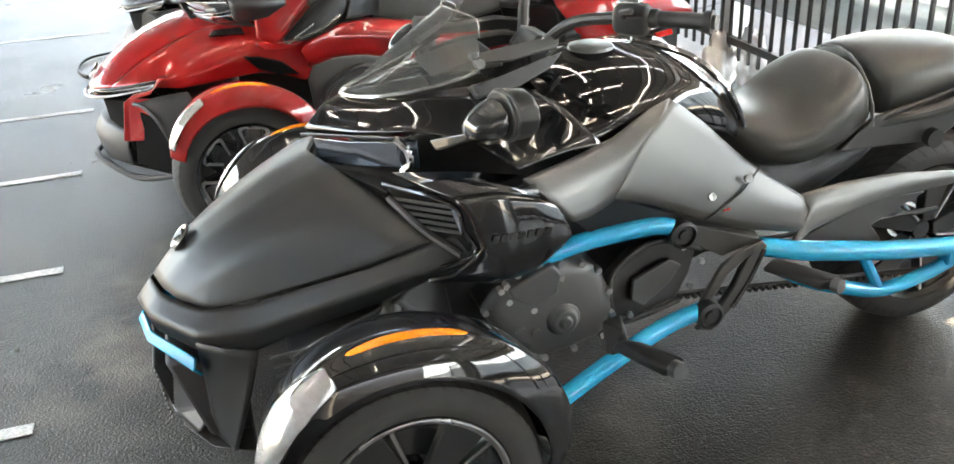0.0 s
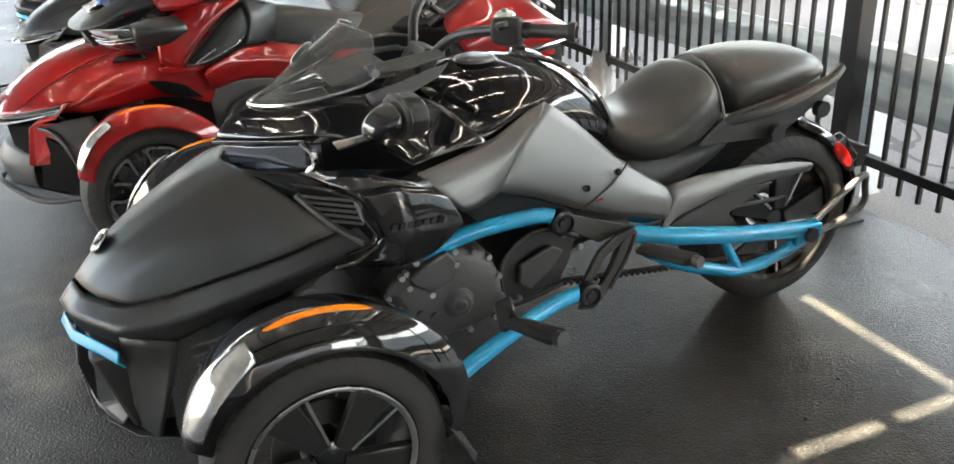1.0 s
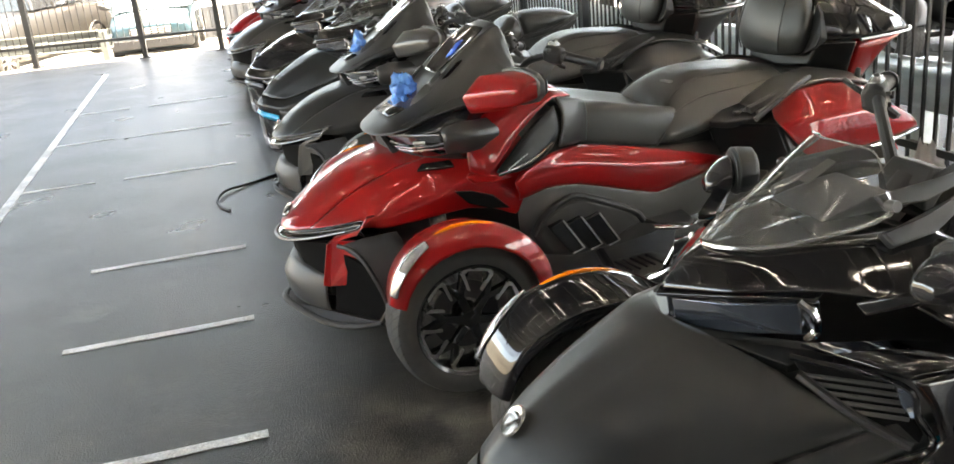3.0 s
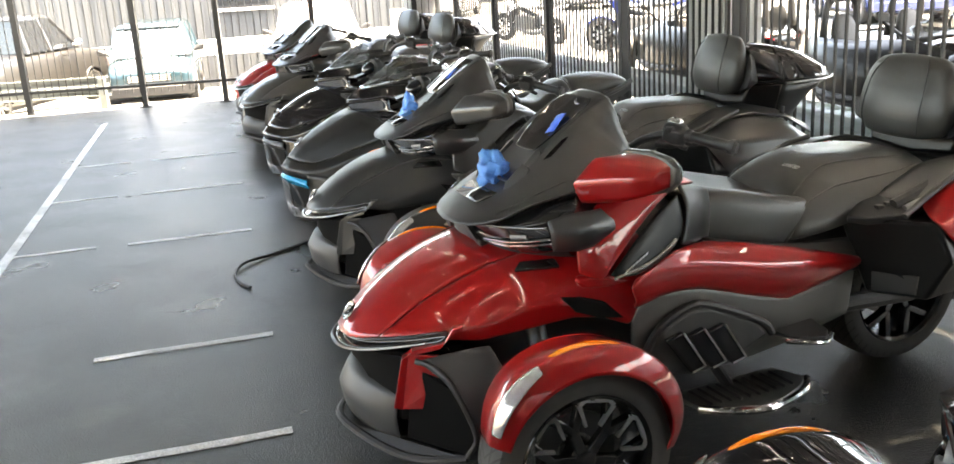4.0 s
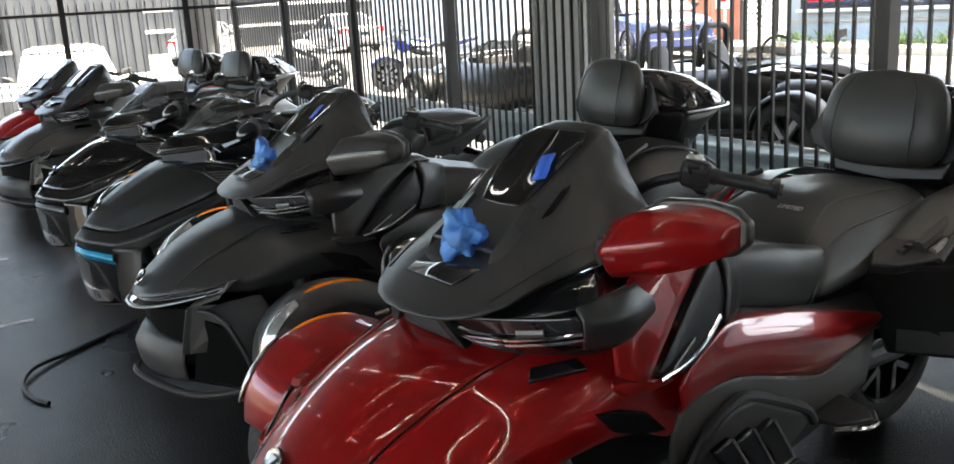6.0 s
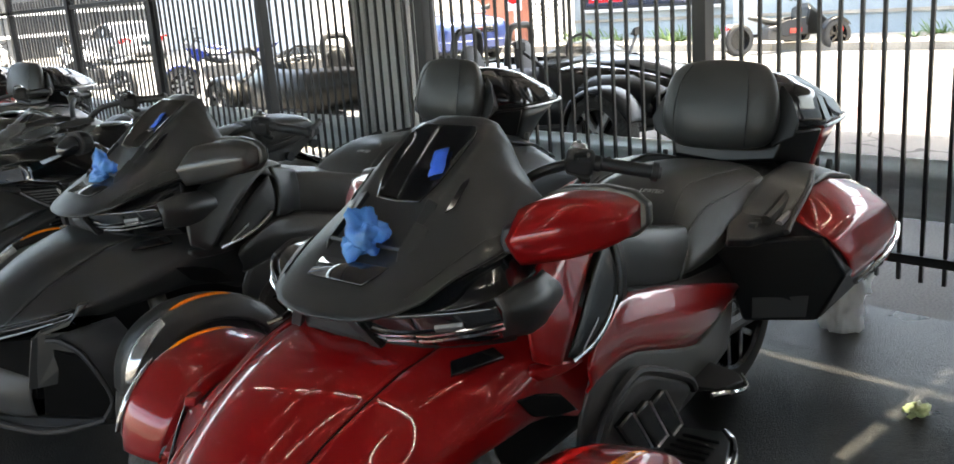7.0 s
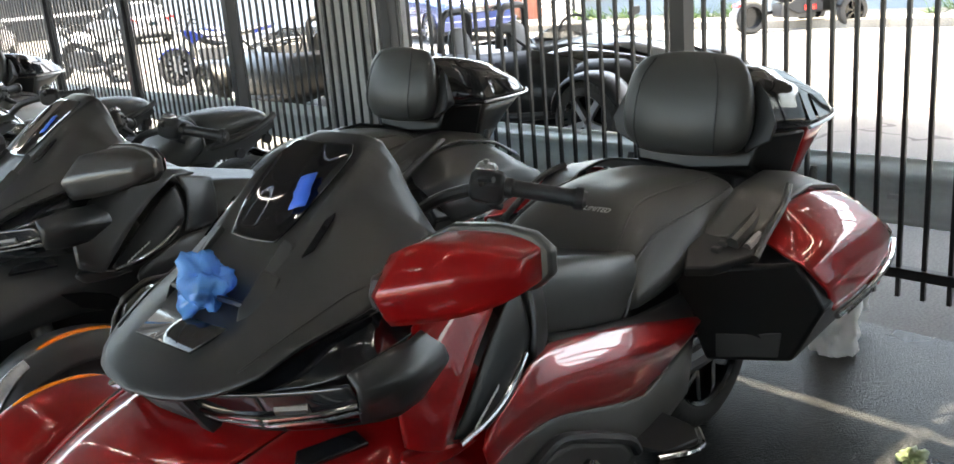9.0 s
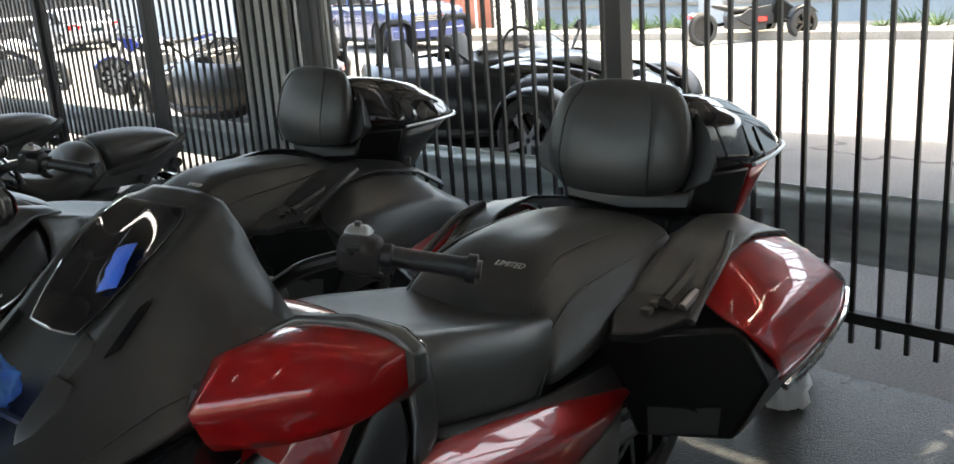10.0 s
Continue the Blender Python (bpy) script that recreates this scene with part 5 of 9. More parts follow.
    rim = [wsr[2][3], wsr[3][3], wsr[3][2], wsr[3][1], wsr[3][0]]
    part("windshield_edge", tube(bend(rim + [(u, -s, z) for u, s, z in rim[-2::-1]], 3), 0.0022, 6), M["clearlens"], bk, "pale tube for the highlight along the windshield edge")
    part("screen_badge", slab([(0.6, 0.05, 1.062), (0.66, 0.055, 1.095), (0.665, 0.075, 1.092), (0.605, 0.075, 1.058)], 0.002, -1), K, bk)
    part("dash", hull([(0.62, 0.1, 0.98), (0.62, -0.1, 0.98), (0.8, 0.12, 0.99), (0.8, -0.12, 0.99), (0.74, 0.09, 1.01), (0.74, -0.09, 1.01), (0.79, 0.09, 1.015), (0.79, -0.09, 1.015)]), K, bk, "black instrument pod", bevel=0.01)
    part("bar_clamp", hull([(0.87, 0.07, 1.0), (0.87, -0.07, 1.0), (0.93, 0.07, 1.0), (0.93, -0.07, 1.0), (0.88, 0.07, 0.93), (0.88, -0.07, 0.93), (0.94, 0.06, 1.03), (0.94, -0.06, 1.03), (0.9, 0.06, 1.04), (0.9, -0.06, 1.04)]), K, bk, bevel=0.006)
    part("steering_column", tube([(0.8, 0.0, 0.9), (0.9, 0.0, 1.0)], 0.035, 12), K, bk)
    part("filler_cap", spun([(0.0, -0.006), (0.035, -0.006), (0.055, 0.0), (0.058, 0.008), (0.0, 0.008)], 24), M["steel"], bk).matrix_local = Matrix.Translation((1.05, -0.03, 0.992)) @ Matrix.Rotation(radians(-90), 4, "X")
    seat = [
        [(1.38, 0, 0.845), (1.38, 0.05, 0.835), (1.38, 0.09, 0.8), (1.38, 0.09, 0.74), (1.38, 0, 0.72)],
        [(1.46, 0, 0.79), (1.46, 0.1, 0.775), (1.46, 0.155, 0.72), (1.46, 0.16, 0.65), (1.46, 0, 0.64)],
        [(1.55, 0, 0.755), (1.55, 0.13, 0.75), (1.55, 0.195, 0.71), (1.55, 0.19, 0.625), (1.55, 0, 0.61)],
        [(1.63, 0, 0.765), (1.63, 0.14, 0.775), (1.63, 0.21, 0.74), (1.64, 0.195, 0.63), (1.64, 0, 0.61)],
        [(1.69, 0, 0.84), (1.69, 0.13, 0.84), (1.7, 0.205, 0.79), (1.72, 0.19, 0.65), (1.72, 0, 0.63)],
        [(1.75, 0, 0.882), (1.75, 0.12, 0.875), (1.77, 0.185, 0.82), (1.79, 0.175, 0.68), (1.79, 0, 0.66)],
        [(1.8, 0, 0.885), (1.8, 0.11, 0.872), (1.81, 0.165, 0.82), (1.82, 0.16, 0.7), (1.82, 0, 0.68)],
    ]
    part("rider_seat", loft(seat, True), M["vinyl"], bk, "black vinyl rider seat", sub=2, crease=0.2, angle=50)
    pas = [
        [(1.81, 0, 0.89), (1.81, 0.1, 0.878), (1.82, 0.165, 0.83), (1.84, 0.17, 0.72), (1.84, 0, 0.7)],
        [(1.9, 0, 0.905), (1.9, 0.11, 0.895), (1.9, 0.18, 0.85), (1.9, 0.185, 0.73), (1.9, 0, 0.71)],
        [(2.05, 0, 0.905), (2.05, 0.11, 0.897), (2.05, 0.175, 0.86), (2.05, 0.18, 0.76), (2.05, 0, 0.74)],
        [(2.19, 0, 0.885), (2.19, 0.1, 0.877), (2.19, 0.15, 0.845), (2.19, 0.155, 0.79), (2.19, 0, 0.77)],
        [(2.27, 0, 0.835), (2.27, 0.06, 0.83), (2.26, 0.1, 0.815), (2.26, 0.1, 0.795), (2.26, 0, 0.785)],
    ]
    part("passenger_seat", loft(pas, True), M["vinyl"], bk, "black vinyl passenger seat", sub=2, crease=0.25, angle=50)
    part("seat_piping", tube([(1.8, 0.185 * math.cos(a), 0.7 + 0.19 * math.sin(a)) for a in (radians(5 + 17 * k) for k in range(11))], 0.005, 6), M["piping"], bk, "grey seam piping")
    wheel(bk, "rear_wheel", (2.125, 0, 0.305), -1, 0.305, 0.225, "blade")
    guard = arc_shell(2.125, 0.305, 0.345, -12, 78, -0.12, 0.12, 0.04, lip=0.4)
    part("rear_fender", grid(guard), G, bk, "gloss black rear mudguard", sub=2, solid=0.006, crease=0.3)
    for sd in (-1, 1):
        part("tail_lamp", hull([(2.355 + 0.004 * k + 0.04 * math.cos(q) + 0.017 * math.sin(q), 0.112 + 0.013 * k, 0.505 - 0.05 * math.cos(q) + 0.013 * math.sin(q)) for k in (0, 1) for q in (j * math.pi / 6 for j in range(12))], sd), M["redlens"], bk, "oval red tail lamp", bevel=0.004)
        part("lamp_seat", hull([(2.3, 0.09, 0.56), (2.36, 0.09, 0.58), (2.44, 0.09, 0.5), (2.42, 0.09, 0.42), (2.3, 0.122, 0.55), (2.36, 0.122, 0.57), (2.43, 0.12, 0.49), (2.41, 0.12, 0.43)], sd), G, bk, bevel=0.006)
    part("plate_holder", hull([(2.49, 0.07, 0.5), (2.49, -0.07, 0.5), (2.53, 0.07, 0.49), (2.53, -0.07, 0.49), (2.47, 0.07, 0.42), (2.47, -0.07, 0.42), (2.51, 0.07, 0.42), (2.51, -0.07, 0.42)]), K, bk, bevel=0.004)
    belt = bmesh.new()
    tube([(1.25, -0.14, 0.3), (2.1, -0.15, 0.21)], 0.008, 6, bm=belt)
    tube([(1.25, -0.14, 0.42), (2.1, -0.15, 0.41)], 0.008, 6, bm=belt)
    for k in range(40):
        u = 1.25 + 0.85 * k / 39
        cuboid(u - 0.005, u + 0.005, -0.155, -0.13, 0.286 - 0.09 * k / 39, 0.298 - 0.09 * k / 39, belt)
    part("drive_belt", belt, K, bk, "black toothed drive belt")
    part("exhaust", tube(bend([(0.95, 0.2, 0.2), (1.3, 0.22, 0.2), (1.6, 0.28, 0.26), (1.95, 0.3, 0.3)], 4), 0.05, 14), M["steel"], bk, "dark steel exhaust")
    bk.matrix_world = m
    return bk


SLIM = 0.05


def touring_front(bk, P, MP):
    """Fairing with a crest round the low screen, its trim, and the two mirrors."""
    D, G, K = M["greypaint"], M["gloss"], M["plastic"]
    face = [
        [(0.335, 0, 0.842), (0.345, 0.085, 0.843), (0.362, 0.14, 0.847), (0.395, 0.19, 0.856), (0.425, 0.215, 0.866), (0.45, 0.235, 0.875)],
        [(0.4, 0, 0.88), (0.405, 0.085, 0.882), (0.42, 0.14, 0.887), (0.46, 0.2, 0.897), (0.5, 0.24, 0.907), (0.53, 0.262, 0.912)],
        [(0.49, 0, 0.925), (0.495, 0.085, 0.928), (0.51, 0.135, 0.937), (0.56, 0.205, 0.948), (0.61, 0.262, 0.944), (0.64, 0.287, 0.936)],
        [(0.565, 0, 0.977), (0.57, 0.085, 0.98), (0.585, 0.13, 0.994), (0.635, 0.19, 1.002), (0.685, 0.247, 0.985), (0.74, 0.292, 0.955)],
        [(0.64, 0, 1.035), (0.645, 0.082, 1.037), (0.655, 0.128, 1.054), (0.7, 0.177, 1.058), (0.75, 0.227, 1.032), (0.82, 0.278, 0.968)],
        [(0.72, 0, 1.1), (0.725, 0.088, 1.1), (0.735, 0.133, 1.118), (0.765, 0.165, 1.11), (0.812, 0.2, 1.075), (0.882, 0.252, 0.998)],
        [(0.79, 0, 1.15), (0.795, 0.088, 1.15), (0.808, 0.13, 1.163), (0.83, 0.158, 1.132), (0.85, 0.178, 1.085), (0.9, 0.225, 0.998)],
        [(0.835, 0, 1.183), (0.84, 0.08, 1.182), (0.852, 0.118, 1.18), (0.87, 0.145, 1.14), (0.88, 0.163, 1.09), (0.912, 0.208, 0.996)],
        [(0.87, 0, 1.2), (0.874, 0.072, 1.196), (0.884, 0.106, 1.182), (0.896, 0.13, 1.136), (0.905, 0.148, 1.08), (0.926, 0.192, 0.99)],
        [(0.9, 0, 1.172), (0.902, 0.066, 1.166), (0.906, 0.096, 1.15), (0.912, 0.116, 1.11), (0.917, 0.135, 1.06), (0.932, 0.178, 0.98)],
    ]
    fc = part("front_fairing", grid(face, True), D, bk, "dark grey matte front fairing", sub=2, solid=0.008, crease=0.55, angle=11)
    glass = []
    for i in range(7):
        a = 0.435 + 0.335 * i / 6
        wide = (0.17, 0.235, 0.27, 0.29, 0.3, 0.29, 0.23)[i]
        glass.append([tuple(sample(face, a, wide * (j / 4 - 1)) + Vector((-0.007, 0, 0.006))) for j in range(9)])
    sc = part("screen", grid(glass), M["screen"], fc, "black tinted windscreen", sub=2, solid=0.004, crease=0.4)
    part("screen_edge", tube(bend(glass[0][1:-1], 2), 0.0013, 6), M["clearlens"], sc, "bright lower screen edge")
    for sd in (-1, 1):
        vent = [tuple(sample(face, a, b) + Vector((-0.009, 0, 0.008))) for a, b in ((0.37, 0.5), (0.47, 0.515), (0.49, 0.55), (0.475, 0.56), (0.385, 0.545))]
        part("screen_slot", slab(vent, 0.004, sd), G, fc, "black slot beside the screen")
        # stepped fins that frame the middle apron
        for a0, a1, b0, b1, h in ((0.2, 0.34, 0.33, 0.44, 0.02), (0.3, 0.43, 0.3, 0.4, 0.016)):
            q = [sample(face, a0, b0), sample(face, a1, b0 - 0.02), sample(face, a1 - 0.02, b1), sample(face, a0 + 0.02, b1 + 0.02)]
            part("fairing_fin", hull([tuple(p + Vector((0.004, 0, -0.004))) for p in q] + [tuple(q[1] + Vector((-h * 0.5, 0, h))), tuple(q[0].lerp(q[1], 0.3) + Vector((-h * 0.4, 0, h * 0.8))), tuple(q[2] + Vector((-h * 0.2, 0, h * 0.4)))], sd), D, fc, bevel=0.002)
        part("fairing_seam", tube([tuple(sample(face, a, b) + Vector((-0.003, 0, 0.005))) for a, b in ((0.06, 0.64), (0.16, 0.72), (0.27, 0.8), (0.36, 0.93))], 0.0022, 5, sd), K, fc)
        part("chin_strut", hull([(0.372, 0.06, 0.842), (0.372, 0.1, 0.842), (0.4, 0.12, 0.775), (0.4, 0.155, 0.775), (0.4, 0.07, 0.84), (0.43, 0.14, 0.775)], sd), K, fc, bevel=0.003)
        part("lamp_lens", hull([(0.428 + 0.012 * math.cos(q), 0.2 + 0.03 * math.cos(q), 0.838 + 0.014 * math.sin(q)) for q in (k * math.pi / 5 for k in range(10))] + [(0.455, 0.2, 0.838)], sd), M["lampglass"], fc, "clear inner lamp lens", bevel=0.002)
    lip = [tuple(sample(face, a, b) + Vector((-0.006, 0, dz))) for a, b, dz in ((0.13, -0.22, 0.012), (0.13, 0.22, 0.012), (0.25, 0.34, -0.012), (0.25, -0.34, -0.012))]
    part("intake_shelf", grid([lip[:2], [lip[3], lip[2]]]), G, fc, "gloss black intake shelf", solid=0.006)
    part("intake_lip", tube([tuple(Vector(lip[3]) + Vector((0, 0, 0.024))), tuple(Vector(lip[2]) + Vector((0, 0, 0.024)))], 0.006, 8), D, fc)
    for sd in (-1, 1):
        mr = part("mirror", loft([
            [(0.65, 0.3, 0.968), (0.7, 0.305, 1.03), (0.77, 0.31, 1.038), (0.79, 0.3, 0.935), (0.675, 0.3, 0.925)],
            [(0.632, 0.333, 0.978), (0.7, 0.352, 1.052), (0.805, 0.362, 1.062), (0.82, 0.35, 0.94), (0.655, 0.335, 0.914)],
            [(0.688, 0.425, 0.997), (0.735, 0.43, 1.056), (0.835, 0.44, 1.064), (0.845, 0.44, 0.947), (0.71, 0.43, 0.925)],
            [(0.752, 0.492, 1.005), (0.785, 0.495, 1.045), (0.85, 0.5, 1.052), (0.86, 0.5, 0.96), (0.765, 0.495, 0.946)],
            [(0.79, 0.522, 1.004), (0.81, 0.523, 1.028), (0.855, 0.525, 1.034), (0.862, 0.525, 0.978), (0.8, 0.522, 0.966)]], side=sd), MP, bk, "painted rear-view mirror housing", sub=2, crease=0.7, angle=24)
        back = [(0.3, 1.035), (0.365, 1.068), (0.45, 1.071), (0.51, 1.058), (0.54, 1.03), (0.54, 0.985), (0.51, 0.955), (0.44, 0.938), (0.35, 0.93), (0.3, 0.935)]
        part("mirror_rim", loft([[(0.775 + 0.32 * (y - 0.3), y, z) for y, z in back], [(0.8 + 0.31 * (y - 0.3), y, z) for y, z in back]], side=sd), M["graphite"], mr, "grey metal mirror rim", bevel=0.006)
        part("mirror_glass", slab([(0.814 + 0.3 * (y - 0.3), 0.42 + (y - 0.42) * 0.86, 1.0 + (z - 1.0) * 0.84) for y, z in back], 0.003, sd), M["mirror"], mr)
        part("mirror_arm", hull([(0.66, 0.27, 0.935), (0.77, 0.26, 0.94), (0.66, 0.34, 0.935), (0.77, 0.34, 0.945), (0.68, 0.27, 0.99), (0.77, 0.27, 1.0), (0.68, 0.34, 1.0), (0.77, 0.34, 1.01)], sd), K, mr, bevel=0.008)
        if sd > 0:
            mr.location = (0.05, -0.1, -0.025)


def touring_flanks(bk, P):
    """Painted collar, storage window, knee panel and the painted flank below the seat."""
    D = M["greypaint"]
    for sd in (-1, 1):
        inner = [(0.685, 0.41, 0.69), (0.752, 0.397, 0.757), (0.818, 0.377, 0.815), (0.91, 0.35, 0.88), (1.0, 0.317, 0.92), (1.1, 0.262, 0.905)]
        collar = [
            [(0.615, 0.39, 0.72), (0.62, 0.37, 0.83), (0.7, 0.345, 0.905), (0.83, 0.315, 0.95), (0.96, 0.285, 0.955), (1.06, 0.235, 0.93)],
            [(0.645, 0.405, 0.705), (0.67, 0.388, 0.81), (0.75, 0.362, 0.888), (0.86, 0.334, 0.938), (0.98, 0.303, 0.945), (1.08, 0.25, 0.92)],
            inner,
        ]
        part("collar_panel", grid(collar, side=sd), P, bk, "painted collar round the storage window", sub=2, solid=0.01, crease=0.5, angle=20)
        part("collar_tip", hull([(0.6, 0.39, 0.7), (0.63, 0.402, 0.672), (0.7, 0.414, 0.668), (0.78, 0.412, 0.672), (0.69, 0.416, 0.7), (0.62, 0.37, 0.71), (0.76, 0.37, 0.665), (0.62, 0.36, 0.66)], sd), P, bk, bevel=0.006)
        gp = part("glass_panel", grid([
            [(0.7, 0.412, 0.697), (0.765, 0.4, 0.752), (0.83, 0.38, 0.807), (0.92, 0.354, 0.867), (1.0, 0.33, 0.904)],
            [(0.745, 0.418, 0.69), (0.81, 0.406, 0.722), (0.868, 0.39, 0.762), (0.94, 0.367, 0.806), (1.008, 0.344, 0.848)],
            [(0.79, 0.419, 0.688), (0.85, 0.408, 0.695), (0.905, 0.396, 0.714), (0.96, 0.379, 0.744), (1.005, 0.358, 0.79)]], side=sd), M["deepblack"], bk, "black storage window", sub=1, solid=0.008)
        # chrome tube stands for a bright reflection low in the window
        part("window_bright", tube(bend([(0.715, 0.422, 0.692), (0.8, 0.418, 0.706), (0.88, 0.402, 0.728), (0.96, 0.378, 0.765)], 4), 0.006, 8, sd, None), M["chrome"], gp, "chrome tube for the bright reflection in the window")
        bars(gp, (0.755, sd * 0.423, 0.703), (0.013, sd * -0.0026, 0.0062), 7, 0.006, M["print"], nrm=(0, sd, 0.3))
        part("knee_panel", grid([
            [(1.01, 0.315, 0.92), (1.06, 0.29, 0.908), (1.13, 0.26, 0.888), (1.17, 0.235, 0.872)],
            [(1.022, 0.342, 0.865), (1.07, 0.325, 0.85), (1.13, 0.29, 0.83), (1.17, 0.25, 0.815)],
            [(1.012, 0.36, 0.81), (1.06, 0.342, 0.795), (1.12, 0.305, 0.78), (1.16, 0.26, 0.765)],
            [(0.985, 0.372, 0.742), (1.04, 0.352, 0.738), (1.1, 0.315, 0.735), (1.15, 0.27, 0.72)]], side=sd), D, bk, "dark grey knee panel", sub=2, solid=0.012, crease=0.45, angle=18)
        red = [
            [(0.8, 0.408, 0.675), (0.96, 0.374, 0.73), (1.1, 0.318, 0.724), (1.28, 0.31, 0.687), (1.5, 0.305, 0.632), (1.77, 0.29, 0.553)],
            [(0.78, 0.416, 0.65), (0.93, 0.394, 0.68), (1.1, 0.37, 0.668), (1.28, 0.366, 0.62), (1.5, 0.348, 0.577), (1.79, 0.296, 0.54)],
            [(0.8, 0.408, 0.6), (0.93, 0.388, 0.615), (1.07, 0.37, 0.598), (1.24, 0.362, 0.54), (1.43, 0.345, 0.482), (1.77, 0.292, 0.522)],
            [(0.8, 0.39, 0.575), (0.93, 0.37, 0.595), (1.07, 0.35, 0.58), (1.24, 0.345, 0.522), (1.43, 0.33, 0.466), (1.76, 0.28, 0.512)],
        ]
        part("lower_flank", grid(red, side=sd), P, bk, sub=2, solid=0.01, crease=0.45, angle=25)
        part("seat_skirt", grid([[(1.13, 0.262, 0.715), (1.3, 0.262, 0.672), (1.5, 0.262, 0.635), (1.75, 0.255, 0.62), (1.95, 0.25, 0.66)], [(1.13, 0.31, 0.712), (1.3, 0.304, 0.672), (1.5, 0.3, 0.625), (1.75, 0.288, 0.555), (1.95, 0.27, 0.56)], [(1.4, 0.3, 0.55), (1.5, 0.3, 0.53), (1.6, 0.295, 0.52), (1.78, 0.285, 0.5), (1.95, 0.265, 0.48)]], side=sd), D, bk, "dark grey skirt under the seat", sub=2, solid=0.01, crease=0.4)


def touring_mouth(bk, P, grey):
    """Gloss mouth under the hood, painted blades, side scoops, lower bumper and splitter."""
    G, K, X = M["gloss"], M["plastic"], M["recess_shade"]
    mouth = [
        [(-0.03, 0, 0.528), (-0.02, 0.067, 0.53), (0.0, 0.12, 0.537), (0.045, 0.175, 0.55), (0.12, 0.26, 0.572), (0.205, 0.345, 0.6)],
        [(-0.01, 0, 0.518), (0.0, 0.067, 0.519), (0.025, 0.12, 0.525), (0.08, 0.195, 0.541), (0.15, 0.275, 0.562), (0.215, 0.345, 0.588)],
        [(-0.052, 0, 0.503), (-0.042, 0.07, 0.504), (-0.002, 0.14, 0.512), (0.073, 0.22, 0.531), (0.13, 0.28, 0.548), (0.19, 0.335, 0.565)],
        [(0.0, 0, 0.49), (0.01, 0.07, 0.49), (0.04, 0.14, 0.495), (0.11, 0.22, 0.51), (0.17, 0.28, 0.52), (0.22, 0.33, 0.53)],
    ]
    part("mouth", grid(mouth, True), G, bk, "gloss black mouth under the hood", sub=2, solid=0.006, crease=0.6, angle=25)
    rim = [(0.15, 0.3, 0.556), (0.075, 0.224, 0.531), (0.0, 0.145, 0.511), (-0.044, 0.072, 0.503), (-0.055, 0, 0.502)]
    full = bend(rim + [(u, -v, z) for u, v, z in rim[-2::-1]], 4)
    n = len(full) - 1
    part("mouth_lip", tube(full, 0.005, 10, 1, [0.002 + 0.003 * math.sin(math.pi * i / n) for i in range(n + 1)]), M["silverpaint"], bk, "bright front lip")
    # solid throat, coloured near black for the shade under the mouth
    part("throat", hull([(u, k * v, z) for u, v, z in ((0.01, 0.1, 0.49), (0.04, 0.16, 0.49), (0.09, 0.255, 0.51), (0.03, 0.1, 0.3), (0.08, 0.235, 0.3), (0.28, 0.27, 0.52), (0.28, 0.27, 0.25)) for k in (-1, 1)]), X, bk, "near-black solid for the shaded front intake")
    bumper = [
        [(0.09, 0, 0.41), (0.09, 0.12, 0.405), (0.11, 0.215, 0.385), (0.14, 0.22, 0.375)],
        [(-0.012, 0, 0.405), (0.005, 0.1, 0.4), (0.055, 0.205, 0.378), (0.08, 0.225, 0.372)],
        [(-0.048, 0, 0.345), (-0.035, 0.1, 0.338), (0.025, 0.2, 0.315), (0.065, 0.23, 0.31)],
        [(-0.035, 0, 0.26), (-0.02, 0.1, 0.255), (0.025, 0.195, 0.245), (0.07, 0.23, 0.24)],
        [(0.1, 0, 0.23), (0.1, 0.1, 0.228), (0.12, 0.2, 0.225), (0.14, 0.22, 0.225)],
    ]
    part("lower_bumper", grid(bumper, True), grey, bk, "grey lower bumper", sub=2, solid=0.008, crease=0.5, angle=30)
    edge = [(0.21, 0.44, 0.235), (0.12, 0.36, 0.212), (0.05, 0.265, 0.205), (-0.02, 0.13, 0.222), (-0.06, 0, 0.24)]
    part("splitter", tube(bend(edge + [(u, -v, z) for u, v, z in edge[-2::-1]], 4), 0.013, 8), K, bk, "black lower splitter")
    part("splitter_tray", hull([(u, k * v, z) for u, v, z in ((-0.04, 0.06, 0.235), (0.06, 0.27, 0.21), (0.2, 0.43, 0.235), (0.36, 0.43, 0.2), (0.36, 0.43, 0.18), (0.06, 0.27, 0.19), (0.0, 0.1, 0.2)) for k in (-1, 1)]), K, bk)
    for sd in (-1, 1):
        path = [Vector(p) for p in ((0.218, 0.362, 0.61), (0.183, 0.342, 0.546), (0.08, 0.281, 0.514), (0.05, 0.26, 0.352))]
        side = [Vector((0.03, 0.012, 0.002)), Vector((0.018, 0.012, 0.024)), Vector((0.028, 0.012, 0.022)), Vector((0.024, 0.014, -0.004))]
        deep = [Vector((0.012, -0.03, 0.0))] * 4
        bm = bmesh.new()
        rings = [[bm.verts.new((q.x, sd * q.y, q.z)) for q in (p, p + a, p + a + d, p + d)] for p, a, d in zip(path, side, deep)]
        for r0, r1 in zip(rings, rings[1:]):
            for k in range(4):
                bm.faces.new((r0[k], r0[(k + 1) % 4], r1[(k + 1) % 4], r1[k]))
        bm.faces.new(rings[0])
        bm.faces.new(rings[-1][::-1])
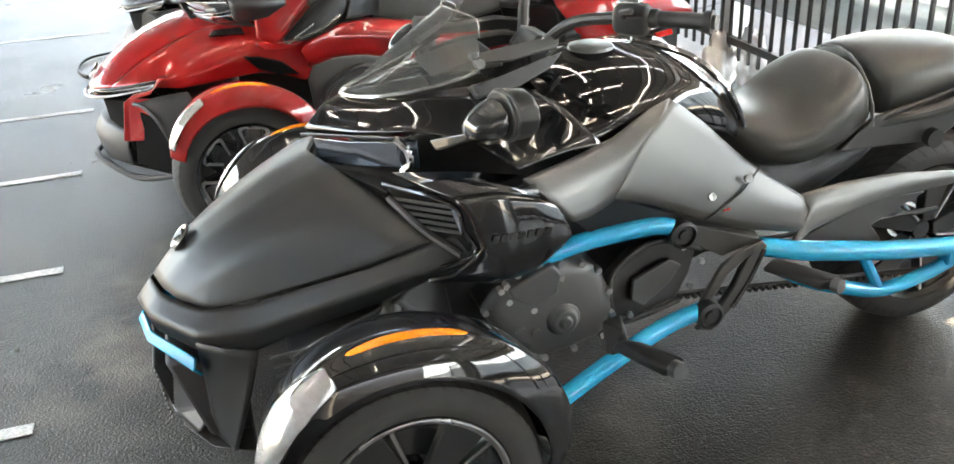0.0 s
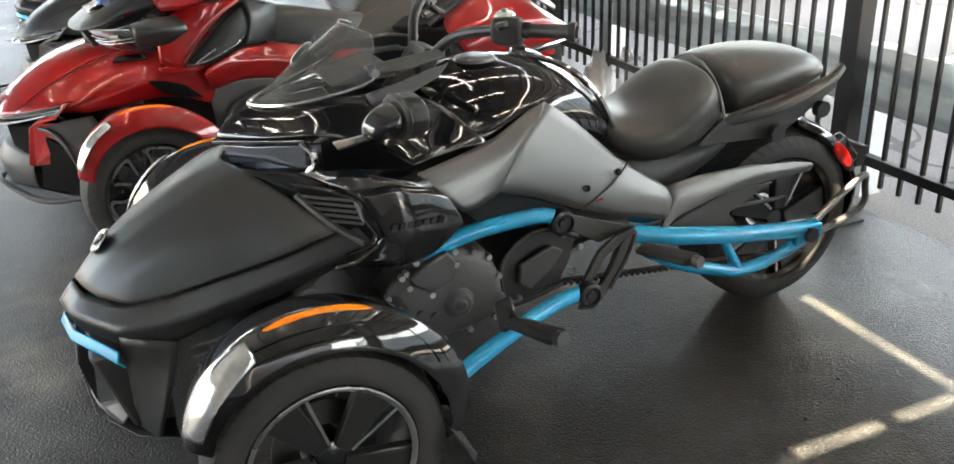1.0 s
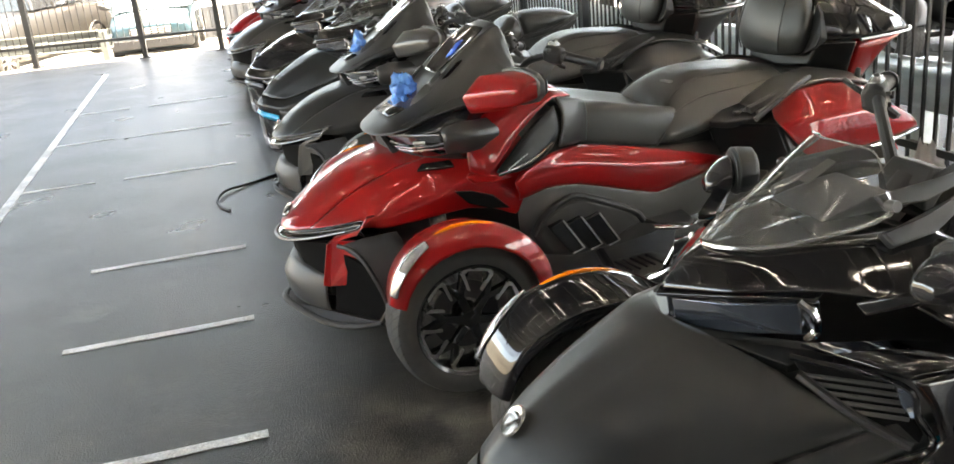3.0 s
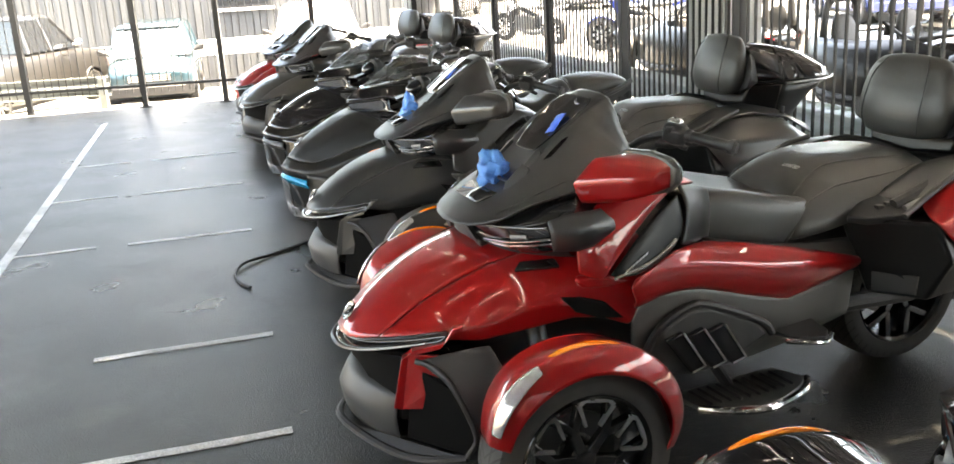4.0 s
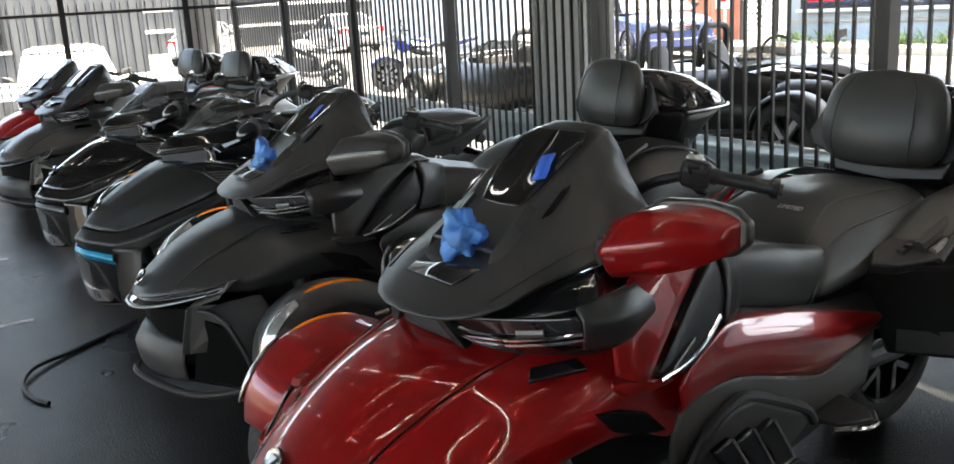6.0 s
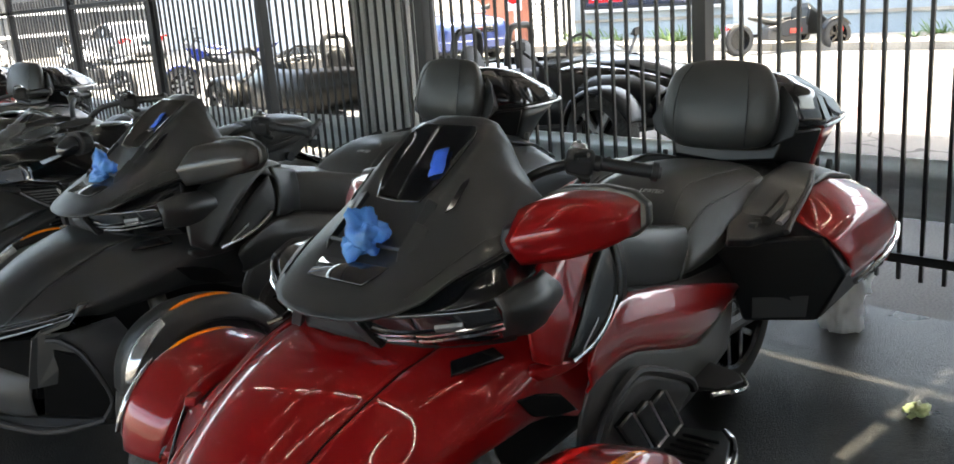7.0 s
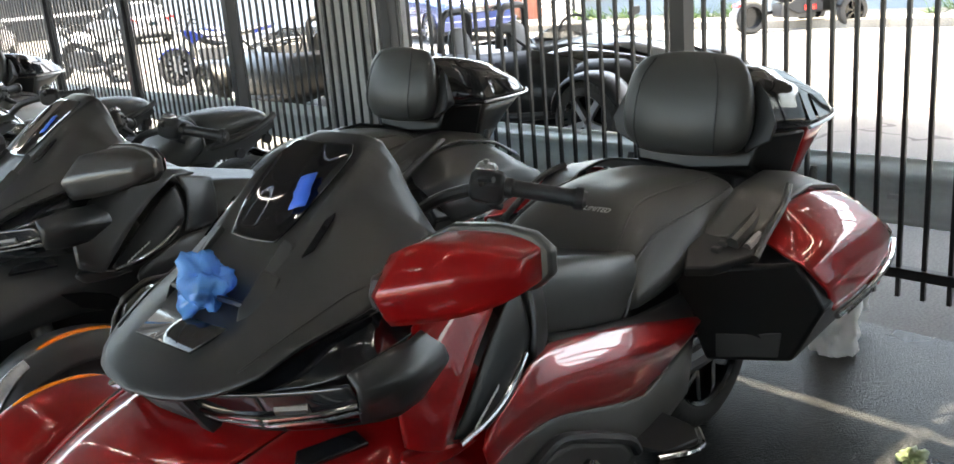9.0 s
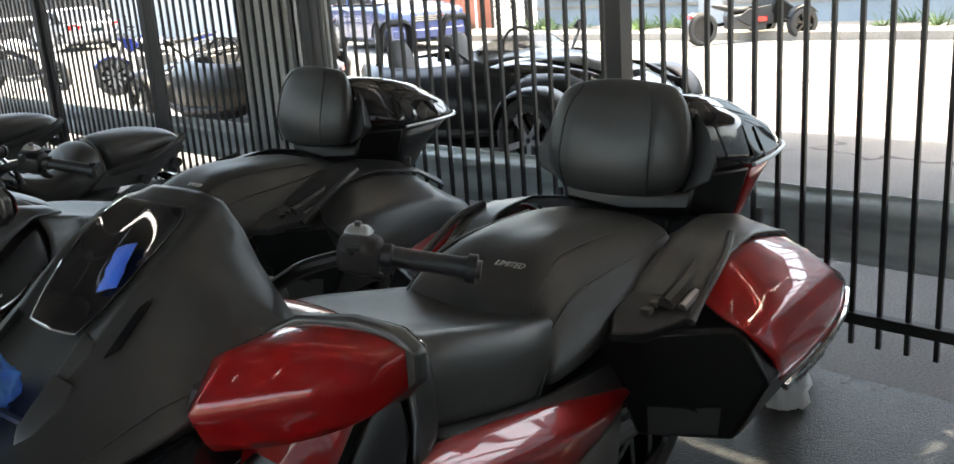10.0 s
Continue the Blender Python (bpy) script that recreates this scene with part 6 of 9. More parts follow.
        bmesh.ops.recalc_face_normals(bm, faces=bm.faces)
        bl = part("mouth_blade", bm, P, bk, "painted blade beside the mouth", bevel=0.003)
        part("blade_wall", slab([(0.1, 0.292, 0.528), (0.073, 0.272, 0.35), (0.14, 0.325, 0.36), (0.19, 0.37, 0.46), (0.17, 0.345, 0.53)], 0.01, sd), P, bl)
        # the scoop's shaded hollow is a filled near-black solid
        part("scoop", hull([(0.11, 0.285, 0.49), (0.085, 0.262, 0.25), (0.2, 0.415, 0.43), (0.235, 0.45, 0.29), (0.21, 0.43, 0.24), (0.32, 0.32, 0.52), (0.32, 0.3, 0.25), (0.3, 0.4, 0.4)], sd), X, bk, "near-black solid for the shaded side scoop")
        part("scoop_rim", tube(bend([(0.115, 0.315, 0.512), (0.15, 0.36, 0.503), (0.19, 0.42, 0.45), (0.235, 0.462, 0.31), (0.212, 0.442, 0.24)], 4), 0.009, 8, sd), K, bk)
        part("front_wing", grid([
            [(0.12, 0.318, 0.513), (0.2, 0.355, 0.535), (0.32, 0.39, 0.55)],
            [(0.19, 0.422, 0.452), (0.26, 0.445, 0.46), (0.35, 0.46, 0.46)],
            [(0.236, 0.464, 0.31), (0.29, 0.47, 0.31), (0.36, 0.475, 0.31)],
            [(0.214, 0.446, 0.238), (0.28, 0.455, 0.225), (0.36, 0.46, 0.21)]], side=sd), K, bk, "black front air deflector", sub=2, solid=0.008, crease=0.3)
        # lower side: graphite panel and the raised louvred cover
        part("under_flank", grid([
            [(0.84, 0.38, 0.6), (0.93, 0.374, 0.602), (1.07, 0.355, 0.585), (1.24, 0.35, 0.527), (1.43, 0.335, 0.47), (1.76, 0.284, 0.517)],
            [(0.8, 0.375, 0.52), (0.88, 0.37, 0.52), (1.05, 0.362, 0.545), (1.25, 0.357, 0.47), (1.43, 0.34, 0.41), (1.75, 0.282, 0.43)],
            [(0.82, 0.34, 0.38), (0.9, 0.34, 0.36), (1.05, 0.34, 0.3), (1.22, 0.335, 0.285), (1.42, 0.315, 0.3), (1.75, 0.27, 0.34)]], side=sd), M["flankgrey"], bk, "grey lower side panel", sub=2, solid=0.012, crease=0.25)
        plan = [(1.0, 0.3), (1.02, 0.42), (1.1, 0.475), (1.2, 0.51), (1.3, 0.497), (1.41, 0.45), (1.46, 0.4), (1.42, 0.28)]
        bd = part("footboard", loft([[(u, v, 0.185) for u, v in plan], [(u, v, 0.205) for u, v in plan]], side=sd), M["steel"], bk, "grey metal rider footboard with bright edge", bevel=0.005)
        part("board_edge", tube(bend([(1.015, 0.425, 0.197), (1.1, 0.482, 0.195), (1.2, 0.518, 0.194), (1.3, 0.505, 0.194), (1.415, 0.458, 0.196), (1.465, 0.405, 0.2)], 4), 0.013, 8, sd), M["chrome"], bd, "chrome footboard edge")
        for k in range(10):
            part("grip_rib", tube([(1.05 + 0.036 * k, 0.32, 0.208), (1.06 + 0.036 * k, 0.45 - 0.004 * abs(k - 4), 0.208)], 0.005, 5, sd), K, bd)
        part("board_arm", tube([(1.2, 0.25, 0.24), (1.2, 0.34, 0.19)], 0.02, 8, sd), K, bd)
        shape = [(0.85, 0.42), (0.895, 0.485), (0.993, 0.537), (1.077, 0.533), (1.287, 0.434), (1.334, 0.382), (1.165, 0.306), (1.013, 0.3), (0.9, 0.33)]
        mid = (1.08, 0.41)
        ec = part("vent_cover", loft([[(u, 0.33, z) for u, z in shape], [(u, 0.378 - 0.03 * max(0, u - 1.1), z) for u, z in shape], [(mid[0] + (u - mid[0]) * 0.88, 0.392 - 0.03 * max(0, u - 1.1), mid[1] + (z - mid[1]) * 0.86) for u, z in shape]], side=sd), M["charcoal"], bk, "charcoal lower vent cover", bevel=0.005)
        part("cover_edge", tube(bend([(u, 0.386 - 0.03 * max(0, u - 1.1), z) for u, z in shape[:6]], 3), 0.014, 8, sd), K, ec)
        for k in range(3):
            u = 0.905 + 0.078 * k
            q = [(u, 0.45), (u + 0.062, 0.468), (u + 0.147, 0.335), (u + 0.095, 0.32)]
            part("vent_louvre", loft([[(a, 0.39, z) for a, z in q], [(a, 0.412, z) for a, z in q]], side=sd), G, ec, "gloss black vent louvre", bevel=0.006)
            # aluminium line stands for the reflection along each louvre
            part("louvre_edge", tube([(u + 0.062, 0.414, 0.464), (u + 0.145, 0.414, 0.337), (u + 0.097, 0.414, 0.324)], 0.0035, 6, sd), M["alu"], ec, "aluminium line for the reflection on the louvre")


def touring_seats(bk, lettering):
    """Rider seat with square edges, broad passenger seat, passenger backrest."""
    V, K = M["vinyl"], M["plastic"]
    seat = [
        [(1.14, 0, 0.862), (1.14, 0.1, 0.866), (1.14, 0.19, 0.862), (1.135, 0.235, 0.835), (1.125, 0.25, 0.77), (1.12, 0.252, 0.69), (1.12, 0, 0.66)],
        [(1.2, 0, 0.848), (1.2, 0.11, 0.862), (1.2, 0.2, 0.868), (1.195, 0.243, 0.842), (1.19, 0.258, 0.77), (1.18, 0.26, 0.68), (1.18, 0, 0.65)],
        [(1.33, 0, 0.795), (1.33, 0.13, 0.818), (1.33, 0.215, 0.842), (1.325, 0.252, 0.812), (1.31, 0.266, 0.74), (1.29, 0.266, 0.66), (1.29, 0, 0.63)],
        [(1.46, 0, 0.765), (1.46, 0.14, 0.785), (1.46, 0.222, 0.808), (1.45, 0.258, 0.775), (1.42, 0.268, 0.71), (1.38, 0.268, 0.645), (1.38, 0, 0.62)],
        [(1.58, 0, 0.762), (1.58, 0.14, 0.772), (1.58, 0.22, 0.782), (1.55, 0.25, 0.745), (1.49, 0.262, 0.68), (1.43, 0.264, 0.635), (1.43, 0, 0.61)],
        [(1.66, 0, 0.765), (1.66, 0.14, 0.768), (1.66, 0.2, 0.76), (1.6, 0.24, 0.72), (1.53, 0.25, 0.665), (1.47, 0.252, 0.63), (1.47, 0, 0.6)],
    ]
    part("rider_seat", loft(seat, True), V, bk, "black vinyl rider seat", sub=2, crease=0.35, angle=40)
    pas = [
        [(1.57, 0, 0.79), (1.565, 0.1, 0.79), (1.56, 0.18, 0.78), (1.545, 0.235, 0.74), (1.5, 0.265, 0.68), (1.49, 0.265, 0.64), (1.49, 0, 0.62)],
        [(1.62, 0, 0.838), (1.615, 0.1, 0.838), (1.61, 0.17, 0.825), (1.61, 0.225, 0.772), (1.57, 0.272, 0.69), (1.56, 0.27, 0.64), (1.56, 0, 0.62)],
        [(1.7, 0, 0.882), (1.7, 0.08, 0.888), (1.7, 0.15, 0.87), (1.71, 0.215, 0.807), (1.69, 0.276, 0.705), (1.67, 0.275, 0.65), (1.67, 0, 0.63)],
        [(1.78, 0, 0.893), (1.78, 0.08, 0.902), (1.79, 0.15, 0.88), (1.81, 0.22, 0.817), (1.82, 0.273, 0.745), (1.8, 0.272, 0.67), (1.8, 0, 0.65)],
        [(1.92, 0, 0.885), (1.92, 0.09, 0.894), (1.93, 0.16, 0.877), (1.95, 0.225, 0.826), (1.96, 0.266, 0.775), (1.95, 0.25, 0.7), (1.95, 0, 0.68)],
        [(2.05, 0, 0.875), (2.05, 0.1, 0.88), (2.06, 0.17, 0.868), (2.08, 0.23, 0.842), (2.09, 0.256, 0.81), (2.08, 0.23, 0.74), (2.08, 0, 0.72)],
        [(2.15, 0, 0.866), (2.15, 0.09, 0.868), (2.15, 0.15, 0.855), (2.16, 0.19, 0.835), (2.16, 0.2, 0.8), (2.16, 0.18, 0.75), (2.16, 0, 0.74)],
    ]
    ps = part("passenger_seat", loft(pas, True), V, bk, "black vinyl passenger seat", sub=2, crease=0.3, angle=30)
    for sd in (-1, 1):
        for a, lift in ((2.1, 0.004), (3.05, 0.002)):
            welt = []
            for ring in pas[:-1]:
                p, q = Vector(ring[int(a)]), Vector(ring[int(a) + 1])
                welt.append(tuple(p.lerp(q, a % 1) + Vector((-lift, 0, -0.002))))
            part("seat_welt", tube(bend(welt, 3), 0.003, 6, sd), V, ps)
    part("seat_gap", tube(bend([(1.6, 0.12, 0.785), (1.6, -0.12, 0.785), (1.595, -0.19, 0.775), (1.53, -0.245, 0.7), (1.465, -0.262, 0.63)], 4), 0.006, 6), K, bk)
    back = [
        [(2.2, 0, 0.885), (2.2, 0.12, 0.887), (2.23, 0.17, 0.893), (2.27, 0.15, 0.893), (2.28, 0, 0.89)],
        [(2.165, 0, 0.91), (2.172, 0.13, 0.912), (2.215, 0.205, 0.918), (2.275, 0.19, 0.915), (2.29, 0, 0.91)],
        [(2.155, 0, 0.98), (2.165, 0.14, 0.98), (2.215, 0.23, 0.98), (2.29, 0.215, 0.98), (2.31, 0, 0.98)],
        [(2.175, 0, 1.06), (2.183, 0.14, 1.06), (2.23, 0.228, 1.058), (2.3, 0.21, 1.055), (2.32, 0, 1.06)],
        [(2.205, 0, 1.135), (2.21, 0.135, 1.134), (2.248, 0.212, 1.128), (2.305, 0.195, 1.125), (2.325, 0, 1.13)],
        [(2.235, 0, 1.19), (2.238, 0.125, 1.188), (2.262, 0.182, 1.176), (2.3, 0.168, 1.172), (2.32, 0, 1.178)],
        [(2.262, 0, 1.207), (2.265, 0.105, 1.205), (2.278, 0.145, 1.196), (2.298, 0.135, 1.192), (2.308, 0, 1.197)],
    ]
    br = part("backrest", loft(back, True), V, bk, "black vinyl passenger backrest", sub=2, crease=0.3, angle=45)
    for sd in (-1, 1):
        part("backrest_seam", tube(bend([(2.168, 0.13, 0.912), (2.16, 0.14, 0.98), (2.178, 0.139, 1.06), (2.206, 0.128, 1.135), (2.24, 0.1, 1.187)], 4), 0.003, 5, sd), K, br)
        part("backrest_shell", hull([(2.25, 0.19, 0.9), (2.25, 0.275, 0.94), (2.26, 0.29, 0.985), (2.29, 0.25, 1.07), (2.31, 0.2, 1.12), (2.35, 0.2, 1.08), (2.34, 0.24, 0.96), (2.34, 0.16, 0.9)], sd), K, br, bevel=0.008)
    if lettering:
        txt = bpy.data.curves.new("seat_word", "FONT")
        txt.body, txt.size, txt.extrude, txt.shear = "LIMITED", 0.023, 0.0008, 0.25
        ob = new("seat_word", txt)
        dg = bpy.context.evaluated_depsgraph_get()
        me = bpy.data.meshes.new_from_object(ob.evaluated_get(dg))
        bpy.data.objects.remove(ob)
        w = new("seat_word", me)
        me.materials.append(M["print"])
        w.parent = bk
        w["label"] = "pale embroidered seat word"
        # stitched on the sloping front of the passenger seat
        w.matrix_local = Matrix(((0, 0.87, -0.49, 1.638), (-1, 0, 0, -0.03), (0, 0.49, 0.87, 0.855), (0, 0, 0, 1)))


def touring_luggage(bk, P, cap):
    """Two panniers with painted lids, grab handles and the top case behind the backrest."""
    G, K, C = M["gloss"], M["plastic"], M["charcoal"]
    for sd in (-1, 1):
        pn = part("pannier", loft([
            [(1.72, 0.24, 0.692), (1.868, 0.528, 0.714), (1.868, 0.6, 0.597), (1.852, 0.52, 0.442), (1.8, 0.3, 0.418)],
            [(2.2, 0.24, 0.76), (2.2, 0.54, 0.66), (2.2, 0.565, 0.56), (2.15, 0.5, 0.46), (2.15, 0.24, 0.44)],
            [(2.45, 0.24, 0.72), (2.45, 0.5, 0.63), (2.45, 0.52, 0.56), (2.42, 0.45, 0.49), (2.42, 0.24, 0.47)],
            [(2.58, 0.24, 0.66), (2.58, 0.45, 0.62), (2.58, 0.47, 0.57), (2.55, 0.42, 0.52), (2.55, 0.24, 0.52)]], side=sd), M["deepblack"], bk, "deep black moulded pannier", bevel=0.012)
        lid = [
            [(1.93, 0.4, 0.742), (2.03, 0.41, 0.806), (2.18, 0.412, 0.822), (2.36, 0.41, 0.787), (2.5, 0.39, 0.7)],
            [(1.885, 0.475, 0.724), (2.0, 0.5, 0.77), (2.18, 0.503, 0.784), (2.36, 0.488, 0.756), (2.52, 0.45, 0.672)],
            [(1.868, 0.54, 0.708), (1.99, 0.566, 0.726), (2.18, 0.566, 0.728), (2.38, 0.548, 0.702), (2.55, 0.505, 0.642)],
            [(1.92, 0.585, 0.63), (2.03, 0.59, 0.645), (2.2, 0.585, 0.65), (2.4, 0.565, 0.64), (2.57, 0.52, 0.612)],
            [(1.965, 0.58, 0.56), (2.1, 0.588, 0.57), (2.25, 0.583, 0.578), (2.42, 0.56, 0.585), (2.58, 0.515, 0.592)],
        ]
        part("pannier_lid", grid(lid, side=sd), P, pn, "painted pannier lid", sub=2, solid=0.01, crease=0.75, angle=18)
        part("pannier_top", grid([
            [(1.86, 0.25, 0.748), (2.04, 0.27, 0.848), (2.2, 0.27, 0.862), (2.42, 0.27, 0.812), (2.6, 0.27, 0.72)],
            [(1.89, 0.34, 0.752), (2.045, 0.35, 0.843), (2.2, 0.355, 0.855), (2.42, 0.35, 0.802), (2.6, 0.33, 0.7)],
            [(1.935, 0.4, 0.75), (2.05, 0.414, 0.82), (2.2, 0.418, 0.832), (2.4, 0.412, 0.787), (2.56, 0.388, 0.692)]], side=sd), cap, pn, "grey pannier cap", sub=2, solid=0.01, crease=0.25)
        part("cap_edge", tube(bend([(1.83, 0.43, 0.722), (1.9, 0.425, 0.76), (2.02, 0.42, 0.82), (2.12, 0.39, 0.848)], 4), 0.011, 8, sd), C, pn)
        part("lid_strip", tube(bend([(1.965, 0.594, 0.55), (2.1, 0.6, 0.56), (2.25, 0.594, 0.568), (2.42, 0.57, 0.576), (2.58, 0.524, 0.584)], 3), 0.009, 8, sd), M["chrome"], pn, "bright chrome pannier strip")
        bars(pn, (2.0, sd * 0.607, 0.546), (0.022, 0, 0.0012), 8, 0.01, M["logo"], nrm=(0, sd, 0))
        part("pannier_side", hull([(1.96, 0.575, 0.545), (1.87, 0.598, 0.6), (2.56, 0.51, 0.58), (1.86, 0.525, 0.45), (2.2, 0.52, 0.47), (2.5, 0.47, 0.53), (2.0, 0.48, 0.46)], sd), K, pn, bevel=0.006)
        part("pannier_reflector", hull([(2.36, 0.545, 0.535), (2.46, 0.53, 0.54), (2.36, 0.56, 0.51), (2.46, 0.545, 0.515), (2.36, 0.5, 0.5), (2.45, 0.48, 0.51)], sd), M["redlens"], pn, "red side reflector", bevel=0.003)
        part("antenna_stub", tube([(2.42, 0.33, 0.79), (2.43, 0.33, 0.835)], 0.014, 8, sd, (0.016, 0.01)), K, pn)
        part("step_panel", slab([(1.797, 0.34, 0.508), (1.848, 0.5, 0.525), (1.85, 0.49, 0.455), (1.806, 0.335, 0.436)], 0.006, sd), C, pn, bevel=0.002).location = (-0.012, 0, 0)
        # grab handle with a bright inlay, rising from a flat base with switches
        part("arm_rest", tube(bend([(2.13, 0.325, 0.828), (2.06, 0.345, 0.812), (1.96, 0.358, 0.777), (1.85, 0.356, 0.744)], 4), 0.02, 8, sd), C, bk, "dark grey passenger grab handle")
        part("arm_inlay", tube(bend([(2.09, 0.372, 0.8), (2.02, 0.382, 0.778), (1.94, 0.388, 0.752), (1.87, 0.388, 0.734)], 4), 0.012, 8, sd), M["silverpaint"], bk, "bright grab handle inlay")
        ab = part("arm_base", slab([(1.7, 0.3, 0.715), (1.74, 0.36, 0.713), (1.87, 0.42, 0.722), (1.95, 0.4, 0.745), (1.96, 0.26, 0.775), (1.8, 0.25, 0.75)], 0.03, sd), K, bk, bevel=0.006)
        for u in (1.8, 1.84):
            part("base_switch", cuboid(u, u + 0.025, sd * 0.33 - 0.012, sd * 0.33 + 0.012, 0.725 + (u - 1.8) * 0.12, 0.744 + (u - 1.8) * 0.12), C, ab, bevel=0.003)
        part("rear_pod", hull([(2.05, 0.24, 0.8), (2.15, 0.22, 0.835), (2.22, 0.24, 0.8), (2.06, 0.28, 0.75), (2.2, 0.28, 0.78), (1.95, 0.24, 0.74), (1.98, 0.2, 0.77), (2.2, 0.2, 0.74)], sd), K, bk, bevel=0.012)
    lid = [
        [(2.3, 0, 1.15), (2.3, 0.12, 1.148), (2.29, 0.19, 1.12), (2.29, 0.225, 0.95), (2.29, 0, 0.95)],
        [(2.36, 0, 1.155), (2.36, 0.15, 1.15), (2.36, 0.235, 1.105), (2.37, 0.272, 0.95), (2.37, 0, 0.95)],
        [(2.45, 0, 1.148), (2.45, 0.17, 1.138), (2.45, 0.26, 1.075), (2.455, 0.3, 0.948), (2.455, 0, 0.948)],
        [(2.6, 0, 1.118), (2.6, 0.165, 1.105), (2.61, 0.252, 1.042), (2.62, 0.292, 0.948), (2.62, 0, 0.948)],
        [(2.72, 0, 1.072), (2.72, 0.145, 1.06), (2.735, 0.228, 1.01), (2.75, 0.262, 0.95), (2.75, 0, 0.95)],
        [(2.79, 0, 1.03), (2.79, 0.11, 1.022), (2.805, 0.18, 0.99), (2.815, 0.205, 0.952), (2.815, 0, 0.952)],
    ]
    tc = part("top_case", loft(lid, True), G, bk, "gloss black top case lid", sub=2, crease=0.85, angle=18)
    front = [
        [(2.29, 0, 0.948), (2.29, 0.222, 0.948), (2.27, 0.2, 0.85), (2.27, 0, 0.83)],
        [(2.37, 0, 0.948), (2.37, 0.27, 0.948), (2.36, 0.23, 0.79), (2.36, 0, 0.78)],
        [(2.45, 0, 0.946), (2.45, 0.298, 0.946), (2.44, 0.24, 0.765), (2.44, 0, 0.755)],
    ]
    part("case_front", loft(front, True), M["deepblack"], tc, "deep black lower front of the case", bevel=0.01)
    tray = [
        [(2.455, 0, 0.944), (2.455, 0.298, 0.944), (2.445, 0.24, 0.762), (2.445, 0, 0.755)],
        [(2.55, 0, 0.944), (2.55, 0.296, 0.944), (2.52, 0.225, 0.745), (2.52, 0, 0.745)],
        [(2.64, 0, 0.945), (2.64, 0.286, 0.945), (2.59, 0.19, 0.76), (2.59, 0, 0.76)],
        [(2.755, 0, 0.947), (2.755, 0.258, 0.947), (2.68, 0.13, 0.83), (2.68, 0, 0.83)],
        [(2.815, 0, 0.949), (2.815, 0.2, 0.949), (2.75, 0.09, 0.88), (2.75, 0, 0.88)],
    ]
    part("case_tray", loft(tray, True), P, tc, "painted lower half of the top case", sub=2, crease=0.6, angle=25)
    for sd in (-1, 1):
        part("case_band", tube(bend([(2.46, 0.302, 0.948), (2.62, 0.295, 0.949), (2.755, 0.266, 0.951), (2.82, 0.206, 0.953)], 4), 0.006, 8, sd), M["alu"], tc, "silver band round the case")
        # gloss panels added where the lid's side shows bright reflections
        for u0, u1 in ((2.462, 2.515), (2.54, 2.65)):
            def side_at(u, k):
                w = (u - 2.45) / 0.16
                lo = Vector((u + 0.005, 0.3 - 0.008 * w, 0.96))
                hi = Vector((u, 0.26 - 0.008 * w, 1.068 - 0.032 * w))
                return tuple(lo.lerp(hi, k) + Vector((0, 0.004, 0)))
            part("case_window", slab([side_at(u0, 0.05), side_at(u0, 0.9), side_at(u1, 0.9), side_at(u1, 0.05)], 0.003, sd), M["lens"], tc, "gloss panel added for the reflections on the case side", bevel=0.001)
        part("case_hinge", hull([(2.3, 0.17, 1.13), (2.36, 0.2, 1.135), (2.36, 0.23, 1.1), (2.3, 0.2, 1.1), (2.33, 0.2, 1.08), (2.33, 0.18, 1.14)], sd), K, tc, bevel=0.006)
    part("case_carrier", hull([(2.24, 0.16, 0.83), (2.24, -0.16, 0.83), (2.54, 0.14, 0.79), (2.54, -0.14, 0.79), (2.22, 0.16, 0.76), (2.22, -0.16, 0.76), (2.5, 0.14, 0.72), (2.5, -0.14, 0.72)]), K, bk, bevel=0.01)


